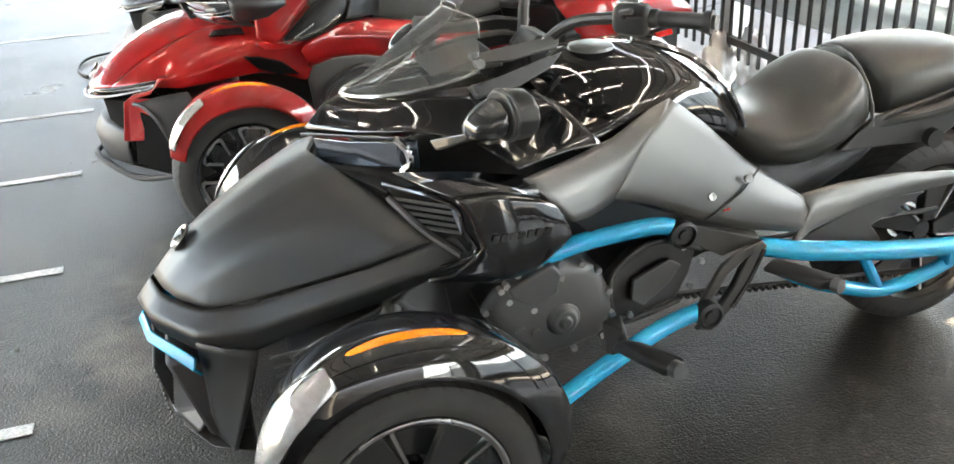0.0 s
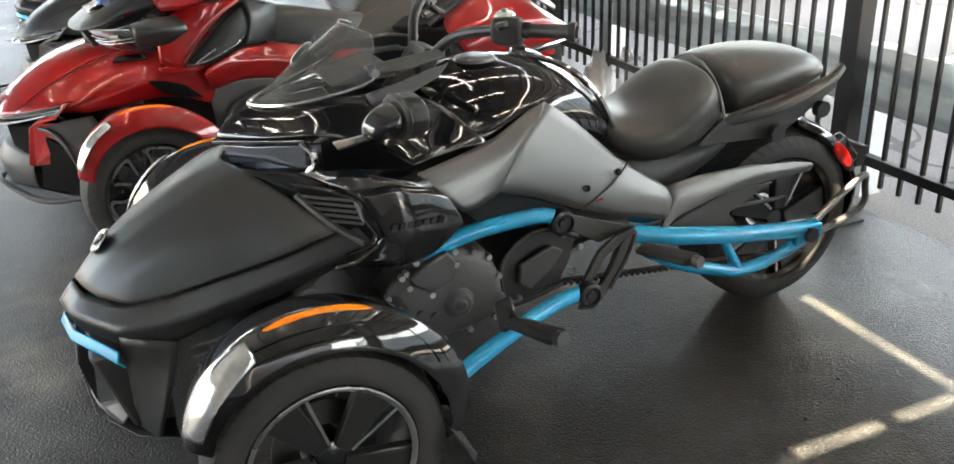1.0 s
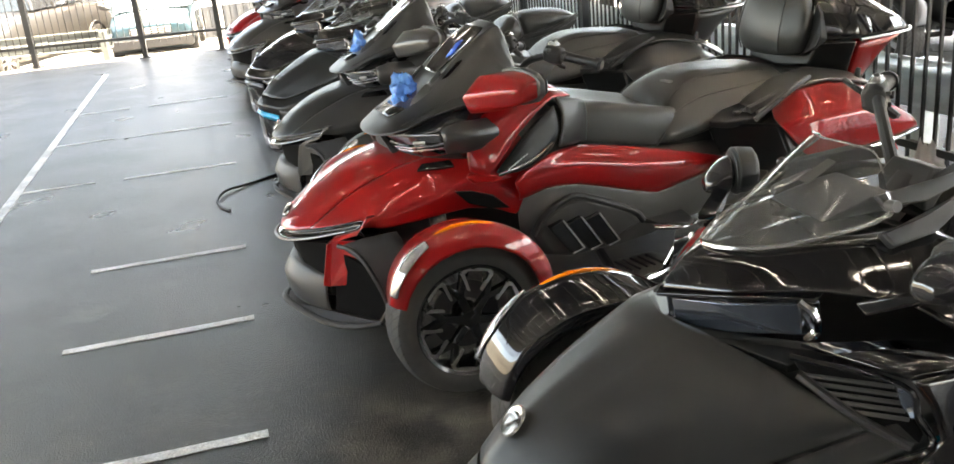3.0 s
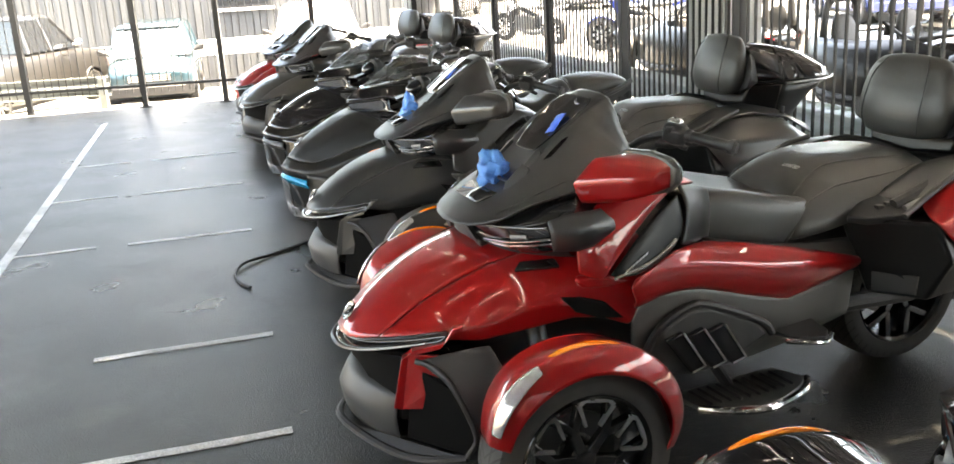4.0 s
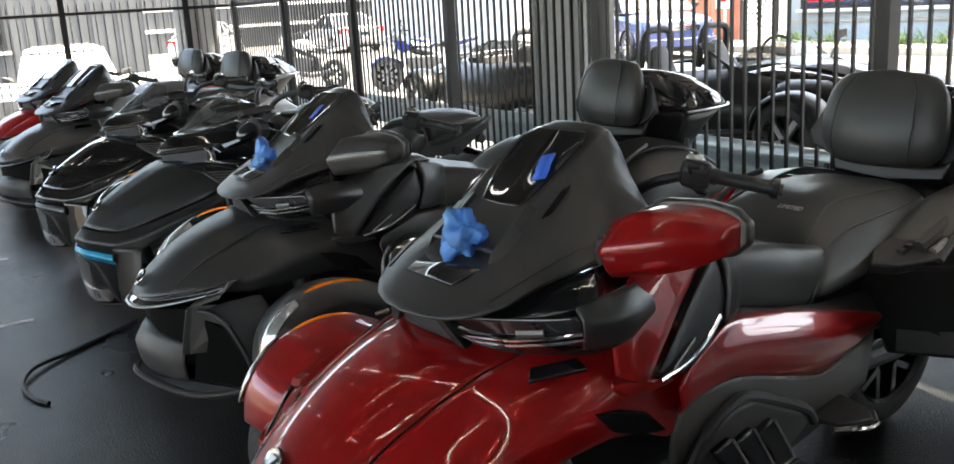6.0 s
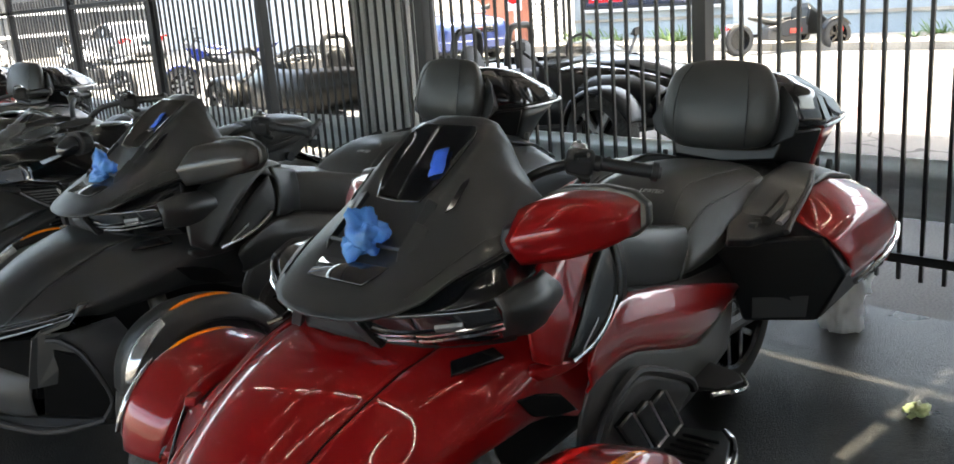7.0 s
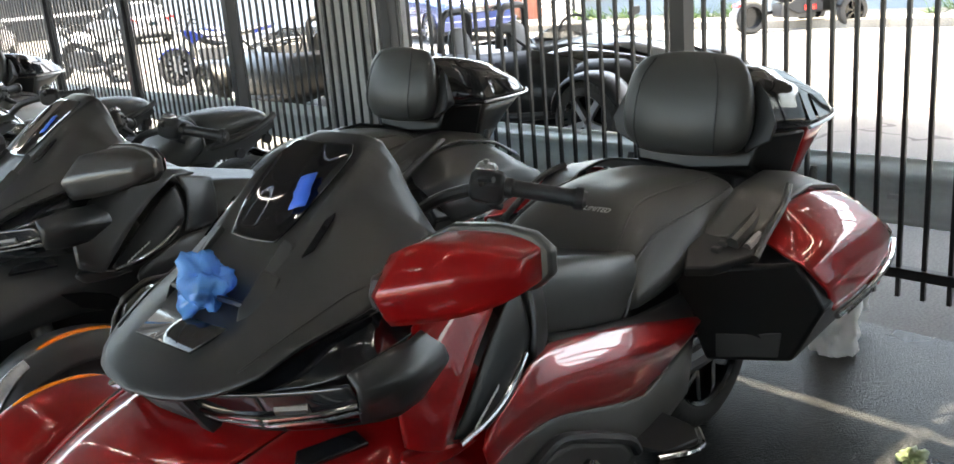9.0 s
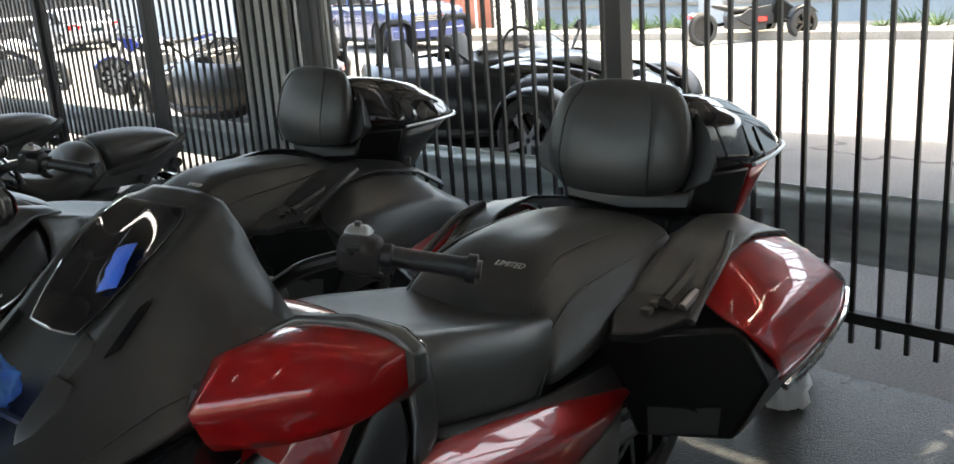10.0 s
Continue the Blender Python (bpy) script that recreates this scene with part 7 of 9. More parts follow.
def touring_trike(m, label, paint="red", trim="charcoal", mirror_paint=None, lettering=True, group="parked three-wheelers"):
    """A large touring three-wheeler: faired front, low screen, two seats, panniers, backrest and top case."""
    bk = thing("three_wheeler", label, "motorcycle", None, group)
    P, G, K, C = M[paint], M["gloss"], M["plastic"], M["charcoal"]
    D, MP = M["greypaint"], M[mirror_paint or paint]
    hood = [
        [(-0.035, 0, 0.53), (-0.025, 0.08, 0.533), (0.0, 0.14, 0.54), (0.045, 0.2, 0.55)],
        [(0.02, 0, 0.598), (0.03, 0.085, 0.598), (0.055, 0.15, 0.597), (0.1, 0.21, 0.59)],
        [(0.11, 0, 0.668), (0.12, 0.09, 0.667), (0.145, 0.16, 0.662), (0.19, 0.222, 0.648)],
        [(0.22, 0, 0.728), (0.23, 0.1, 0.727), (0.255, 0.175, 0.72), (0.3, 0.24, 0.7)],
        [(0.34, 0, 0.765), (0.35, 0.1, 0.764), (0.37, 0.185, 0.757), (0.4, 0.255, 0.738)],
        [(0.47, 0, 0.785), (0.47, 0.1, 0.783), (0.48, 0.19, 0.775), (0.5, 0.265, 0.757)],
    ]
    part("hood", grid(hood, True), P, bk, sub=2, solid=0.006, crease=0.3, angle=25)
    badge(bk, (0.0, 0, 0.592), (-0.8, 0, 0.6), 0.033)
    for sd in (-1, 1):
        lamp = [
            [(0.385, 0.135, 0.85), (0.402, 0.2, 0.852), (0.435, 0.29, 0.858), (0.485, 0.375, 0.865), (0.525, 0.425, 0.872)],
            [(0.402, 0.14, 0.82), (0.418, 0.205, 0.822), (0.448, 0.298, 0.828), (0.495, 0.383, 0.838), (0.533, 0.433, 0.847)],
            [(0.422, 0.145, 0.792), (0.437, 0.21, 0.79), (0.467, 0.303, 0.793), (0.508, 0.385, 0.805), (0.543, 0.43, 0.815)],
            [(0.46, 0.15, 0.77), (0.474, 0.21, 0.766), (0.5, 0.295, 0.768), (0.535, 0.37, 0.78), (0.562, 0.41, 0.792)],
        ]
        hl = part("headlamp", grid(lamp, side=sd), M["lens"], bk, "smoked wide headlamp", sub=2, solid=0.008, crease=0.3)
        for dz, du in ((0.0, 0.0), (-0.013, 0.006)):
            part("light_line", tube([(0.4 + du, 0.15, 0.812 + dz), (0.412 + du, 0.18, 0.803 + dz), (0.447 + du, 0.3, 0.808 + dz), (0.492 + du, 0.39, 0.824 + dz), (0.529 + du, 0.437, 0.836 + dz)], 0.0042, 6, sd), M["chrome"], hl, "bright light guide line")
        part("lamp_pupil", tube([(0.462, 0.31, 0.825), (0.49, 0.365, 0.832)], 0.012, 10, sd), M["steel"], hl, "dark projector lens")
        part("cheek", grid([[(0.53, 0.415, 0.884), (0.6, 0.435, 0.902), (0.66, 0.425, 0.898), (0.74, 0.385, 0.89)], [(0.53, 0.436, 0.862), (0.6, 0.465, 0.87), (0.67, 0.457, 0.866), (0.755, 0.415, 0.855)], [(0.532, 0.438, 0.835), (0.605, 0.47, 0.84), (0.675, 0.46, 0.838), (0.76, 0.42, 0.83)], [(0.54, 0.425, 0.797), (0.6, 0.448, 0.793), (0.66, 0.44, 0.797), (0.74, 0.405, 0.8)]], side=sd), D, bk, "dark grey fairing cheek", sub=2, solid=0.012, crease=0.3, angle=40)
        part("cheek_trim", grid([[(0.425, 0.19, 0.836), (0.5, 0.262, 0.878), (0.57, 0.305, 0.91), (0.66, 0.33, 0.93), (0.75, 0.345, 0.94)], [(0.43, 0.22, 0.842), (0.51, 0.315, 0.872), (0.575, 0.37, 0.895), (0.65, 0.385, 0.905), (0.75, 0.375, 0.905)], [(0.415, 0.2, 0.838), (0.49, 0.365, 0.862), (0.535, 0.42, 0.88), (0.6, 0.432, 0.9), (0.74, 0.39, 0.89)]], side=sd), G, bk, "gloss black trim above the lamp", sub=1, solid=0.006)
        # painted flank
        flank = [
            [(0.045, 0.205, 0.55), (0.1, 0.27, 0.562), (0.155, 0.33, 0.578), (0.205, 0.375, 0.592), (0.2, 0.365, 0.565)],
            [(0.19, 0.228, 0.646), (0.225, 0.295, 0.64), (0.265, 0.36, 0.62), (0.3, 0.405, 0.595), (0.3, 0.4, 0.555)],
            [(0.3, 0.246, 0.698), (0.335, 0.315, 0.69), (0.37, 0.375, 0.667), (0.4, 0.425, 0.622), (0.4, 0.42, 0.565)],
            [(0.4, 0.262, 0.737), (0.435, 0.33, 0.725), (0.465, 0.39, 0.7), (0.5, 0.44, 0.65), (0.5, 0.43, 0.575)],
        ]
        flank += [
            [(0.5, 0.272, 0.757), (0.53, 0.34, 0.745), (0.56, 0.395, 0.72), (0.6, 0.443, 0.676), (0.6, 0.43, 0.58)],
            [(0.6, 0.28, 0.775), (0.62, 0.345, 0.765), (0.65, 0.4, 0.745), (0.69, 0.44, 0.698), (0.7, 0.425, 0.56)],
            [(0.72, 0.28, 0.8), (0.73, 0.345, 0.79), (0.75, 0.39, 0.77), (0.8, 0.415, 0.7), (0.79, 0.42, 0.515)],
        ]
        flank += [[(0.86, 0.27, 0.815), (0.865, 0.34, 0.79), (0.87, 0.39, 0.755), (0.9, 0.425, 0.69), (0.9, 0.425, 0.585)]]
        fl = part("flank_panel", grid(flank, side=sd), P, bk, sub=2, solid=0.008, crease=0.35, angle=24)
        part("flank_vent", slab([(0.44, 0.365, 0.738), (0.47, 0.335, 0.752), (0.57, 0.37, 0.757), (0.575, 0.398, 0.738)], 0.012, sd), G, fl, "black flank vent", bevel=0.003)
        # flank intake as a slab, its inner shade put into the colour
        part("side_dart", slab([(0.55, 0.447, 0.655), (0.615, 0.452, 0.645), (0.7, 0.452, 0.612), (0.765, 0.444, 0.55), (0.68, 0.448, 0.567), (0.6, 0.45, 0.6)], 0.02, sd), M["recess_shade"], fl, "near-black slab for the shaded flank intake", bevel=0.003)
        # steering
        hand_control(bk, (0.98, 0.05, 0.985), (1.0, 0.17, 1.045), (1.07, 0.27, 1.065), (1.175, 0.42, 1.027), sd)
        # boards
        pb = part("passenger_board", hull([(1.36, 0.36, 0.37), (1.37, 0.48, 0.375), (1.5, 0.5, 0.36), (1.55, 0.46, 0.36), (1.56, 0.36, 0.37), (1.36, 0.36, 0.345), (1.5, 0.49, 0.335), (1.55, 0.38, 0.34)], sd), K, bk, "black passenger footboard", bevel=0.006)
        part("board_edge", tube(bend([(1.36, 0.47, 0.36), (1.43, 0.505, 0.355), (1.5, 0.505, 0.345), (1.56, 0.46, 0.345)], 4), 0.009, 8, sd), M["chrome"], pb, "chrome footboard edge")
        wheel(bk, "front_wheel", (0.47, sd * 0.675, 0.28), sd, 0.28, 0.165, "split", 0.2)
        fender_set(bk, 0.47, 0.675, 0.28, 0.165, P, sd, "clear marker lamp on the mudguard", 0.06, 0.065, 0.07, 0.55)
        part("upper_arm", tube([(0.42, 0.36, 0.42), (0.47, 0.6, 0.36)], 0.014, 8, sd), K, bk)
        part("lower_arm", tube([(0.6, 0.3, 0.22), (0.47, 0.62, 0.2)], 0.018, 8, sd), K, bk)
        part("damper", tube([(0.5, 0.36, 0.56), (0.48, 0.53, 0.27)], 0.032, 12, sd), C, bk)
    # middle
    part("chin", grid([[(0.4, 0, 0.785), (0.42, 0.12, 0.777), (0.482, 0.28, 0.772), (0.6, 0.425, 0.79)], [(0.415, 0, 0.762), (0.43, 0.12, 0.756), (0.5, 0.27, 0.752), (0.62, 0.405, 0.763)], [(0.5, 0, 0.75), (0.51, 0.12, 0.745), (0.56, 0.25, 0.74), (0.66, 0.37, 0.745)]], True), K, bk, "black chin panel", sub=2, solid=0.012)
    part("lamp_bridge", hull([(0.4, 0.13, 0.835), (0.4, -0.13, 0.835), (0.41, 0.14, 0.775), (0.41, -0.14, 0.775), (0.47, 0.14, 0.835), (0.47, -0.14, 0.835), (0.47, 0.14, 0.765), (0.47, -0.14, 0.765), (0.385, 0.0, 0.815), (0.385, 0.0, 0.79)]), K, bk, bevel=0.01)
    core = [[(0.2, 0, 0.62), (0.2, 0.2, 0.56), (0.2, 0.22, 0.3), (0.2, 0, 0.22)], [(0.5, 0, 0.86), (0.5, 0.3, 0.75), (0.5, 0.3, 0.3), (0.5, 0, 0.22)], [(0.8, 0, 0.95), (0.8, 0.3, 0.86), (0.8, 0.34, 0.3), (0.8, 0, 0.2)], [(1.05, 0, 0.9), (1.05, 0.28, 0.82), (1.05, 0.34, 0.32), (1.05, 0, 0.22)], [(1.3, 0, 0.74), (1.3, 0.25, 0.66), (1.3, 0.33, 0.34), (1.3, 0, 0.26)], [(1.7, 0, 0.76), (1.7, 0.22, 0.7), (1.7, 0.26, 0.42), (1.7, 0, 0.36)], [(2.2, 0, 0.8), (2.2, 0.22, 0.76), (2.2, 0.24, 0.6), (2.2, 0, 0.62)], [(2.45, 0, 0.74), (2.45, 0.2, 0.7), (2.45, 0.2, 0.62), (2.45, 0, 0.62)]]
    part("chassis_core", loft(core, True), K, bk, sub=1)
    part("dash", loft([[(0.92, 0, 1.03), (0.92, 0.15, 1.0), (0.92, 0.17, 0.9), (0.92, 0, 0.88)], [(1.0, 0, 0.97), (1.0, 0.16, 0.96), (1.0, 0.2, 0.88), (1.0, 0, 0.86)], [(1.08, 0, 0.93), (1.08, 0.14, 0.925), (1.08, 0.2, 0.86), (1.08, 0, 0.84)], [(1.17, 0, 0.86), (1.17, 0.12, 0.855), (1.17, 0.17, 0.82), (1.17, 0, 0.78)]], True), K, bk, "black dash and tank top", sub=2, crease=0.3)
    part("tank_lid", grid([[(0.95, 0, 0.985), (0.95, 0.07, 0.98), (0.95, 0.12, 0.965)], [(1.05, 0, 0.955), (1.05, 0.07, 0.95), (1.05, 0.125, 0.935)], [(1.15, 0, 0.9), (1.15, 0.07, 0.895), (1.15, 0.11, 0.88)]], True), P, bk, "painted tank lid", sub=2, solid=0.01)
    part("bar_clamp", hull([(0.94, 0.08, 0.97), (0.94, -0.08, 0.97), (1.03, 0.08, 0.97), (1.03, -0.08, 0.97), (0.95, 0.07, 1.02), (0.95, -0.07, 1.02), (1.02, 0.07, 1.01), (1.02, -0.07, 1.01)]), K, bk, bevel=0.01)
    wheel(bk, "rear_wheel", (2.185, 0, 0.3), -1, 0.3, 0.22, "plain")
    part("rear_fender", grid(arc_shell(2.185, 0.3, 0.34, -20, 150, -0.13, 0.13, 0.05, lip=0.3)), K, bk, sub=2, solid=0.008)
    part("swing_arm", tube([(1.5, -0.2, 0.34), (2.185, -0.17, 0.3)], 0.035, 10), K, bk)
    part("swing_arm", tube([(1.5, 0.2, 0.34), (2.185, 0.17, 0.3)], 0.035, 10), K, bk)
    part("exhaust", tube(bend([(1.0, 0.2, 0.2), (1.5, 0.24, 0.2), (2.0, 0.3, 0.26), (2.4, 0.32, 0.3)], 4), 0.055, 14), M["steel"], bk, "dark steel exhaust")
    # the body is drawn a little too broad: bring both flanks in
    def narrow(s):
        return math.copysign(abs(s) * (1 - SLIM / 0.3) if abs(s) < 0.3 else abs(s) - SLIM, s)

    for ob in bk.children_recursive:
        if ob.location.length > 0.2:
            ob.location.y = narrow(ob.location.y)
        elif ob.parent.location.length < 0.2 or ob.parent is bk:
            for v in ob.data.vertices:
                v.co.y = narrow(v.co.y)
    touring_front(bk, P, MP)
    touring_flanks(bk, P)
    touring_mouth(bk, P, C)
    touring_seats(bk, lettering)
    touring_luggage(bk, P, D if paint != "red" else M["graphite"])
    bk.matrix_world = m
    return bk

# ---- the parked row ----
sport_trike(pose(0, 0, 0), "satin grey three-wheeled motorcycle with bright blue frame tubes", "matte", "blue")
touring_trike(pose(-0.298, 1.946, 0, 0, 0, 5.7), "red touring three-wheeler with dark fairing and top case", "red")
touring_trike(pose(-0.225, 3.67, 0, 0, 0, 1.5), "dark grey touring three-wheeler with top case", "greypaint", mirror_paint="graphite")
sport_trike(pose(-0.17, 4.98, 0, 0, 0, 4), "dark grey three-wheeled motorcycle with a blue nose strip", "matte", "blue")
sport_trike(pose(-0.2, 6.45, 0, 0, 0, 4), "black three-wheeled motorcycle with grey frame tubes", "gloss", "steel")
touring_trike(pose(-0.36, 8.2, 0, 0, 0, 20), "silver-grey touring three-wheeler with top case", "graphite")
touring_trike(pose(-0.36, 9.9, 0, 0, 0, 20), "red touring three-wheeler at the far end of the row", "red")

# ---- vehicles and buildings outside the fence ----
def simple_wheel(parent, name, at, R, W, side, spokes=7, rim="alu"):
    rim_ob = part(name, spun([(R * 0.66, -W / 2), (R * 0.68, -W * 0.4), (R * 0.62, 0), (R * 0.66, W / 2)], 28, True), M[rim], parent)
    rim_ob.location = at
    rim_ob.rotation_euler = (0, 0.3, 0 if side < 0 else math.pi)
    part("tyre", spun([(R * 0.66, -W * 0.48), (R * 0.85, -W * 0.52), (R * 0.97, -W * 0.42), (R, -W * 0.2), (R, W * 0.2), (R * 0.97, W * 0.42), (R * 0.85, W * 0.52), (R * 0.66, W * 0.48)], 32, True), M["tyre"], rim_ob)
    part("wheel_dish", spun([(0.0, -W * 0.1), (R * 0.64, -W * 0.1), (R * 0.64, 0.0), (0, 0.0)], 24), M["rim"], rim_ob)
    for k in range(spokes):
        a = 2 * math.pi * k / spokes
        part("spoke", blade(0.02, a, R * 0.66, a, 0.02, 0.025, -W * 0.42, -W * 0.2), M[rim], rim_ob)
    return rim_ob


def car(label, m, paint, L, W, H, kind="suv", glass="glass", plate=True):
    """A parked car, front towards -x. kind: suv, box, sedan or pickup."""
    c = thing("car", label, "car")
    h, P = W / 2, M[paint]
    bonnet = {"suv": 1.05, "box": 0.95, "sedan": 0.9, "pickup": 1.1}[kind] * H / {"suv": 1.75, "box": 1.65, "sedan": 1.45, "pickup": 1.85}[kind]
    belt = bonnet + 0.06
    x0, x1 = -L / 2, L / 2
    hood_end = x0 + L * {"suv": 0.26, "box": 0.22, "sedan": 0.28, "pickup": 0.25}[kind]
    cab_end = {"suv": x1 - 0.15, "box": x1 - 0.08, "sedan": x1 - 0.75, "pickup": x0 + L * 0.58}[kind]

    def ring(x, hw, zt, zb, zc):
        return [(x, 0, zt), (x, hw * 0.75, zt - 0.015), (x, hw * 0.95, zt - 0.07), (x, hw, zc), (x, hw * 0.97, zb + 0.08), (x, hw * 0.88, zb), (x, 0, zb)]

    body = [ring(x0, h * 0.8, bonnet - 0.2, 0.32, 0.55), ring(x0 + 0.12, h * 0.93, bonnet - 0.07, 0.24, 0.6), ring(x0 + 0.5, h * 0.98, bonnet - 0.02, 0.22, 0.65), ring(hood_end, h, belt, 0.22, 0.7), ring(0, h, belt, 0.22, 0.7), ring(cab_end, h, belt if kind != "pickup" else belt, 0.22, 0.7), ring(x1 - 0.15, h * 0.97, belt if kind != "sedan" else belt + 0.03, 0.26, 0.7), ring(x1, h * 0.88, belt - 0.08, 0.36, 0.65)]
    part("body", loft(body, True), P, c, sub=2, crease=0.3, angle=35)
    rw = h * 0.74
    slope_f = {"suv": 0.75, "box": 0.3, "sedan": 0.9, "pickup": 0.7}[kind]
    slope_r = {"suv": 0.3, "box": 0.05, "sedan": 0.75, "pickup": 0.1}[kind]
    cab = [[(hood_end - 0.02, 0, belt - 0.03), (hood_end - 0.02, h * 0.9, belt - 0.03), (cab_end, h * 0.9, belt - 0.03), (cab_end, 0, belt - 0.03)], [(hood_end + slope_f, 0, H - 0.05), (hood_end + slope_f, rw, H - 0.07), (cab_end - slope_r, rw, H - 0.07), (cab_end - slope_r, 0, H - 0.05)]]
    part("glasshouse", hull([p for r in cab for q in r for p in (q, (q[0], -q[1], q[2]))]), M[glass], c, bevel=0.03)
    rf = [(hood_end + slope_f - 0.1, rw * 0.98, H - 0.1), (cab_end - slope_r + 0.04, rw * 0.98, H - 0.1), (hood_end + slope_f, rw * 0.93, H - 0.03), (cab_end - slope_r, rw * 0.93, H - 0.03), (hood_end + slope_f + 0.25, rw * 0.7, H), (cab_end - slope_r - 0.2, rw * 0.7, H)]
    part("roof", hull([q for p in rf for q in (p, (p[0], -p[1], p[2]))]), P, c, bevel=0.03)
    for sd in (-1, 1):
        for xa, xb in ((hood_end, hood_end + slope_f), ((hood_end + cab_end) / 2 + 0.1, (hood_end + cab_end) / 2 + 0.15), (cab_end - 0.03, cab_end - slope_r)):
            part("pillar", tube([(xa, h * 0.91, belt - 0.02), (xb, rw * 0.99, H - 0.08)], 0.035, 6, sd), P, c)
        part("mirror", hull([(hood_end + 0.25, h * 0.95, belt + 0.02), (hood_end + 0.3, h + 0.2, belt + 0.04), (hood_end + 0.25, h + 0.2, belt + 0.17), (hood_end + 0.35, h + 0.18, belt + 0.16), (hood_end + 0.3, h, belt + 0.14), (hood_end + 0.4, h, belt + 0.02)], sd), M["plastic"] if kind != "pickup" else M["chrome"], c, bevel=0.02)
        hl = hull([(x0 + 0.03, h * 0.5, bonnet - 0.22), (x0 + 0.03, h * 0.5, bonnet - 0.38), (x0 + 0.1, h * 0.86, bonnet - 0.2), (x0 + 0.1, h * 0.86, bonnet - 0.38), (x0 + 0.25, h * 0.9, bonnet - 0.22), (x0 + 0.25, h * 0.9, bonnet - 0.34), (x0 + 0.2, h * 0.5, bonnet - 0.25)], sd)
        part("headlamp", hl, M["clearlens"], c, bevel=0.01)
        part("tail_lamp", hull([(x1 - 0.03, h * 0.78, belt - 0.05), (x1 + 0.0, h * 0.55 if kind == "sedan" else h * 0.76, belt - 0.1), (x1 + 0.0, h * 0.6 if kind == "sedan" else h * 0.76, belt - (0.25 if kind == "sedan" else 0.5)), (x1 - 0.06, h * 0.95, belt - 0.08), (x1 - 0.06, h * 0.95, belt - (0.25 if kind == "sedan" else 0.5)), (x1 - 0.25, h * 0.96, belt - 0.1), (x1 - 0.25, h * 0.97, belt - 0.25)], sd), M["redlens"], c, bevel=0.01)
        for xw in (x0 + L * 0.19, x1 - L * 0.2):
            arch = arc_shell(xw, 0.33, 0.39, 0, 180, h - 0.09, h + 0.012, 0.03)
            part("wheel_arch", grid(arch, side=sd), M["plastic"] if kind in ("suv", "pickup", "box") else P, c, solid=0.01)
            simple_wheel(c, "wheel", (xw, sd * (h - 0.1), 0.33), 0.33, 0.2, sd)
        part("door_seam", tube([((hood_end + cab_end) / 2, h * 1.0, 0.35), ((hood_end + cab_end) / 2, h * 0.99, belt - 0.06)], 0.006, 4, sd), M["plastic"], c)
        part("door_handle", hull([((hood_end + cab_end) / 2 - 0.3, h * 0.99, belt - 0.14), ((hood_end + cab_end) / 2 - 0.1, h * 0.99, belt - 0.14), ((hood_end + cab_end) / 2 - 0.3, h + 0.03, belt - 0.15), ((hood_end + cab_end) / 2 - 0.1, h + 0.03, belt - 0.15), ((hood_end + cab_end) / 2 - 0.2, h * 0.99, belt - 0.18)], sd), M["chrome"], c)
    part("grille", cuboid(x0 - 0.015, x0 + 0.1, -h * 0.48, h * 0.48, bonnet - 0.38, bonnet - 0.24), M["gloss"], c, bevel=0.01)
    for k in range(3):
        part("grille_bar", cuboid(x0 - 0.025, x0, -h * 0.46, h * 0.46, bonnet - 0.355 + 0.04 * k, bonnet - 0.34 + 0.04 * k), M["chrome"], c)
    part("front_bumper", hull([(x0 - 0.05, h * 0.7, 0.48), (x0 - 0.05, -h * 0.7, 0.48), (x0 + 0.08, h * 0.97, 0.5), (x0 + 0.08, -h * 0.97, 0.5), (x0 - 0.04, h * 0.7, 0.3), (x0 - 0.04, -h * 0.7, 0.3), (x0 + 0.1, h * 0.95, 0.28), (x0 + 0.1, -h * 0.95, 0.28), (x0 + 0.3, 0, 0.28)]), P if kind != "box" else M["plastic"], c, bevel=0.02)
    part("rear_bumper", hull([(x1 + 0.05, h * 0.8, 0.55), (x1 + 0.05, -h * 0.8, 0.55), (x1 - 0.1, h * 0.97, 0.55), (x1 - 0.1, -h * 0.97, 0.55), (x1 + 0.04, h * 0.8, 0.36), (x1 + 0.04, -h * 0.8, 0.36), (x1 - 0.1, h * 0.95, 0.34), (x1 - 0.1, -h * 0.95, 0.34)]), M["chrome"] if kind == "pickup" else P, c, bevel=0.02)
    part("plate", cuboid(x1 + 0.052, x1 + 0.06, -0.16, 0.16, 0.62, 0.74), M["white"] if kind != "sedan" else M["carteal"], c)
    part("wiper", tube([(hood_end + 0.02, -0.1, belt + 0.03), (hood_end + 0.1, 0.45, belt + 0.08)], 0.008, 5), M["plastic"], c)
    part("underbody", cuboid(x0 + 0.4, x1 - 0.4, -h * 0.85, h * 0.85, 0.18, 0.4), M["plastic"], c)
    c.matrix_world = m
    return c


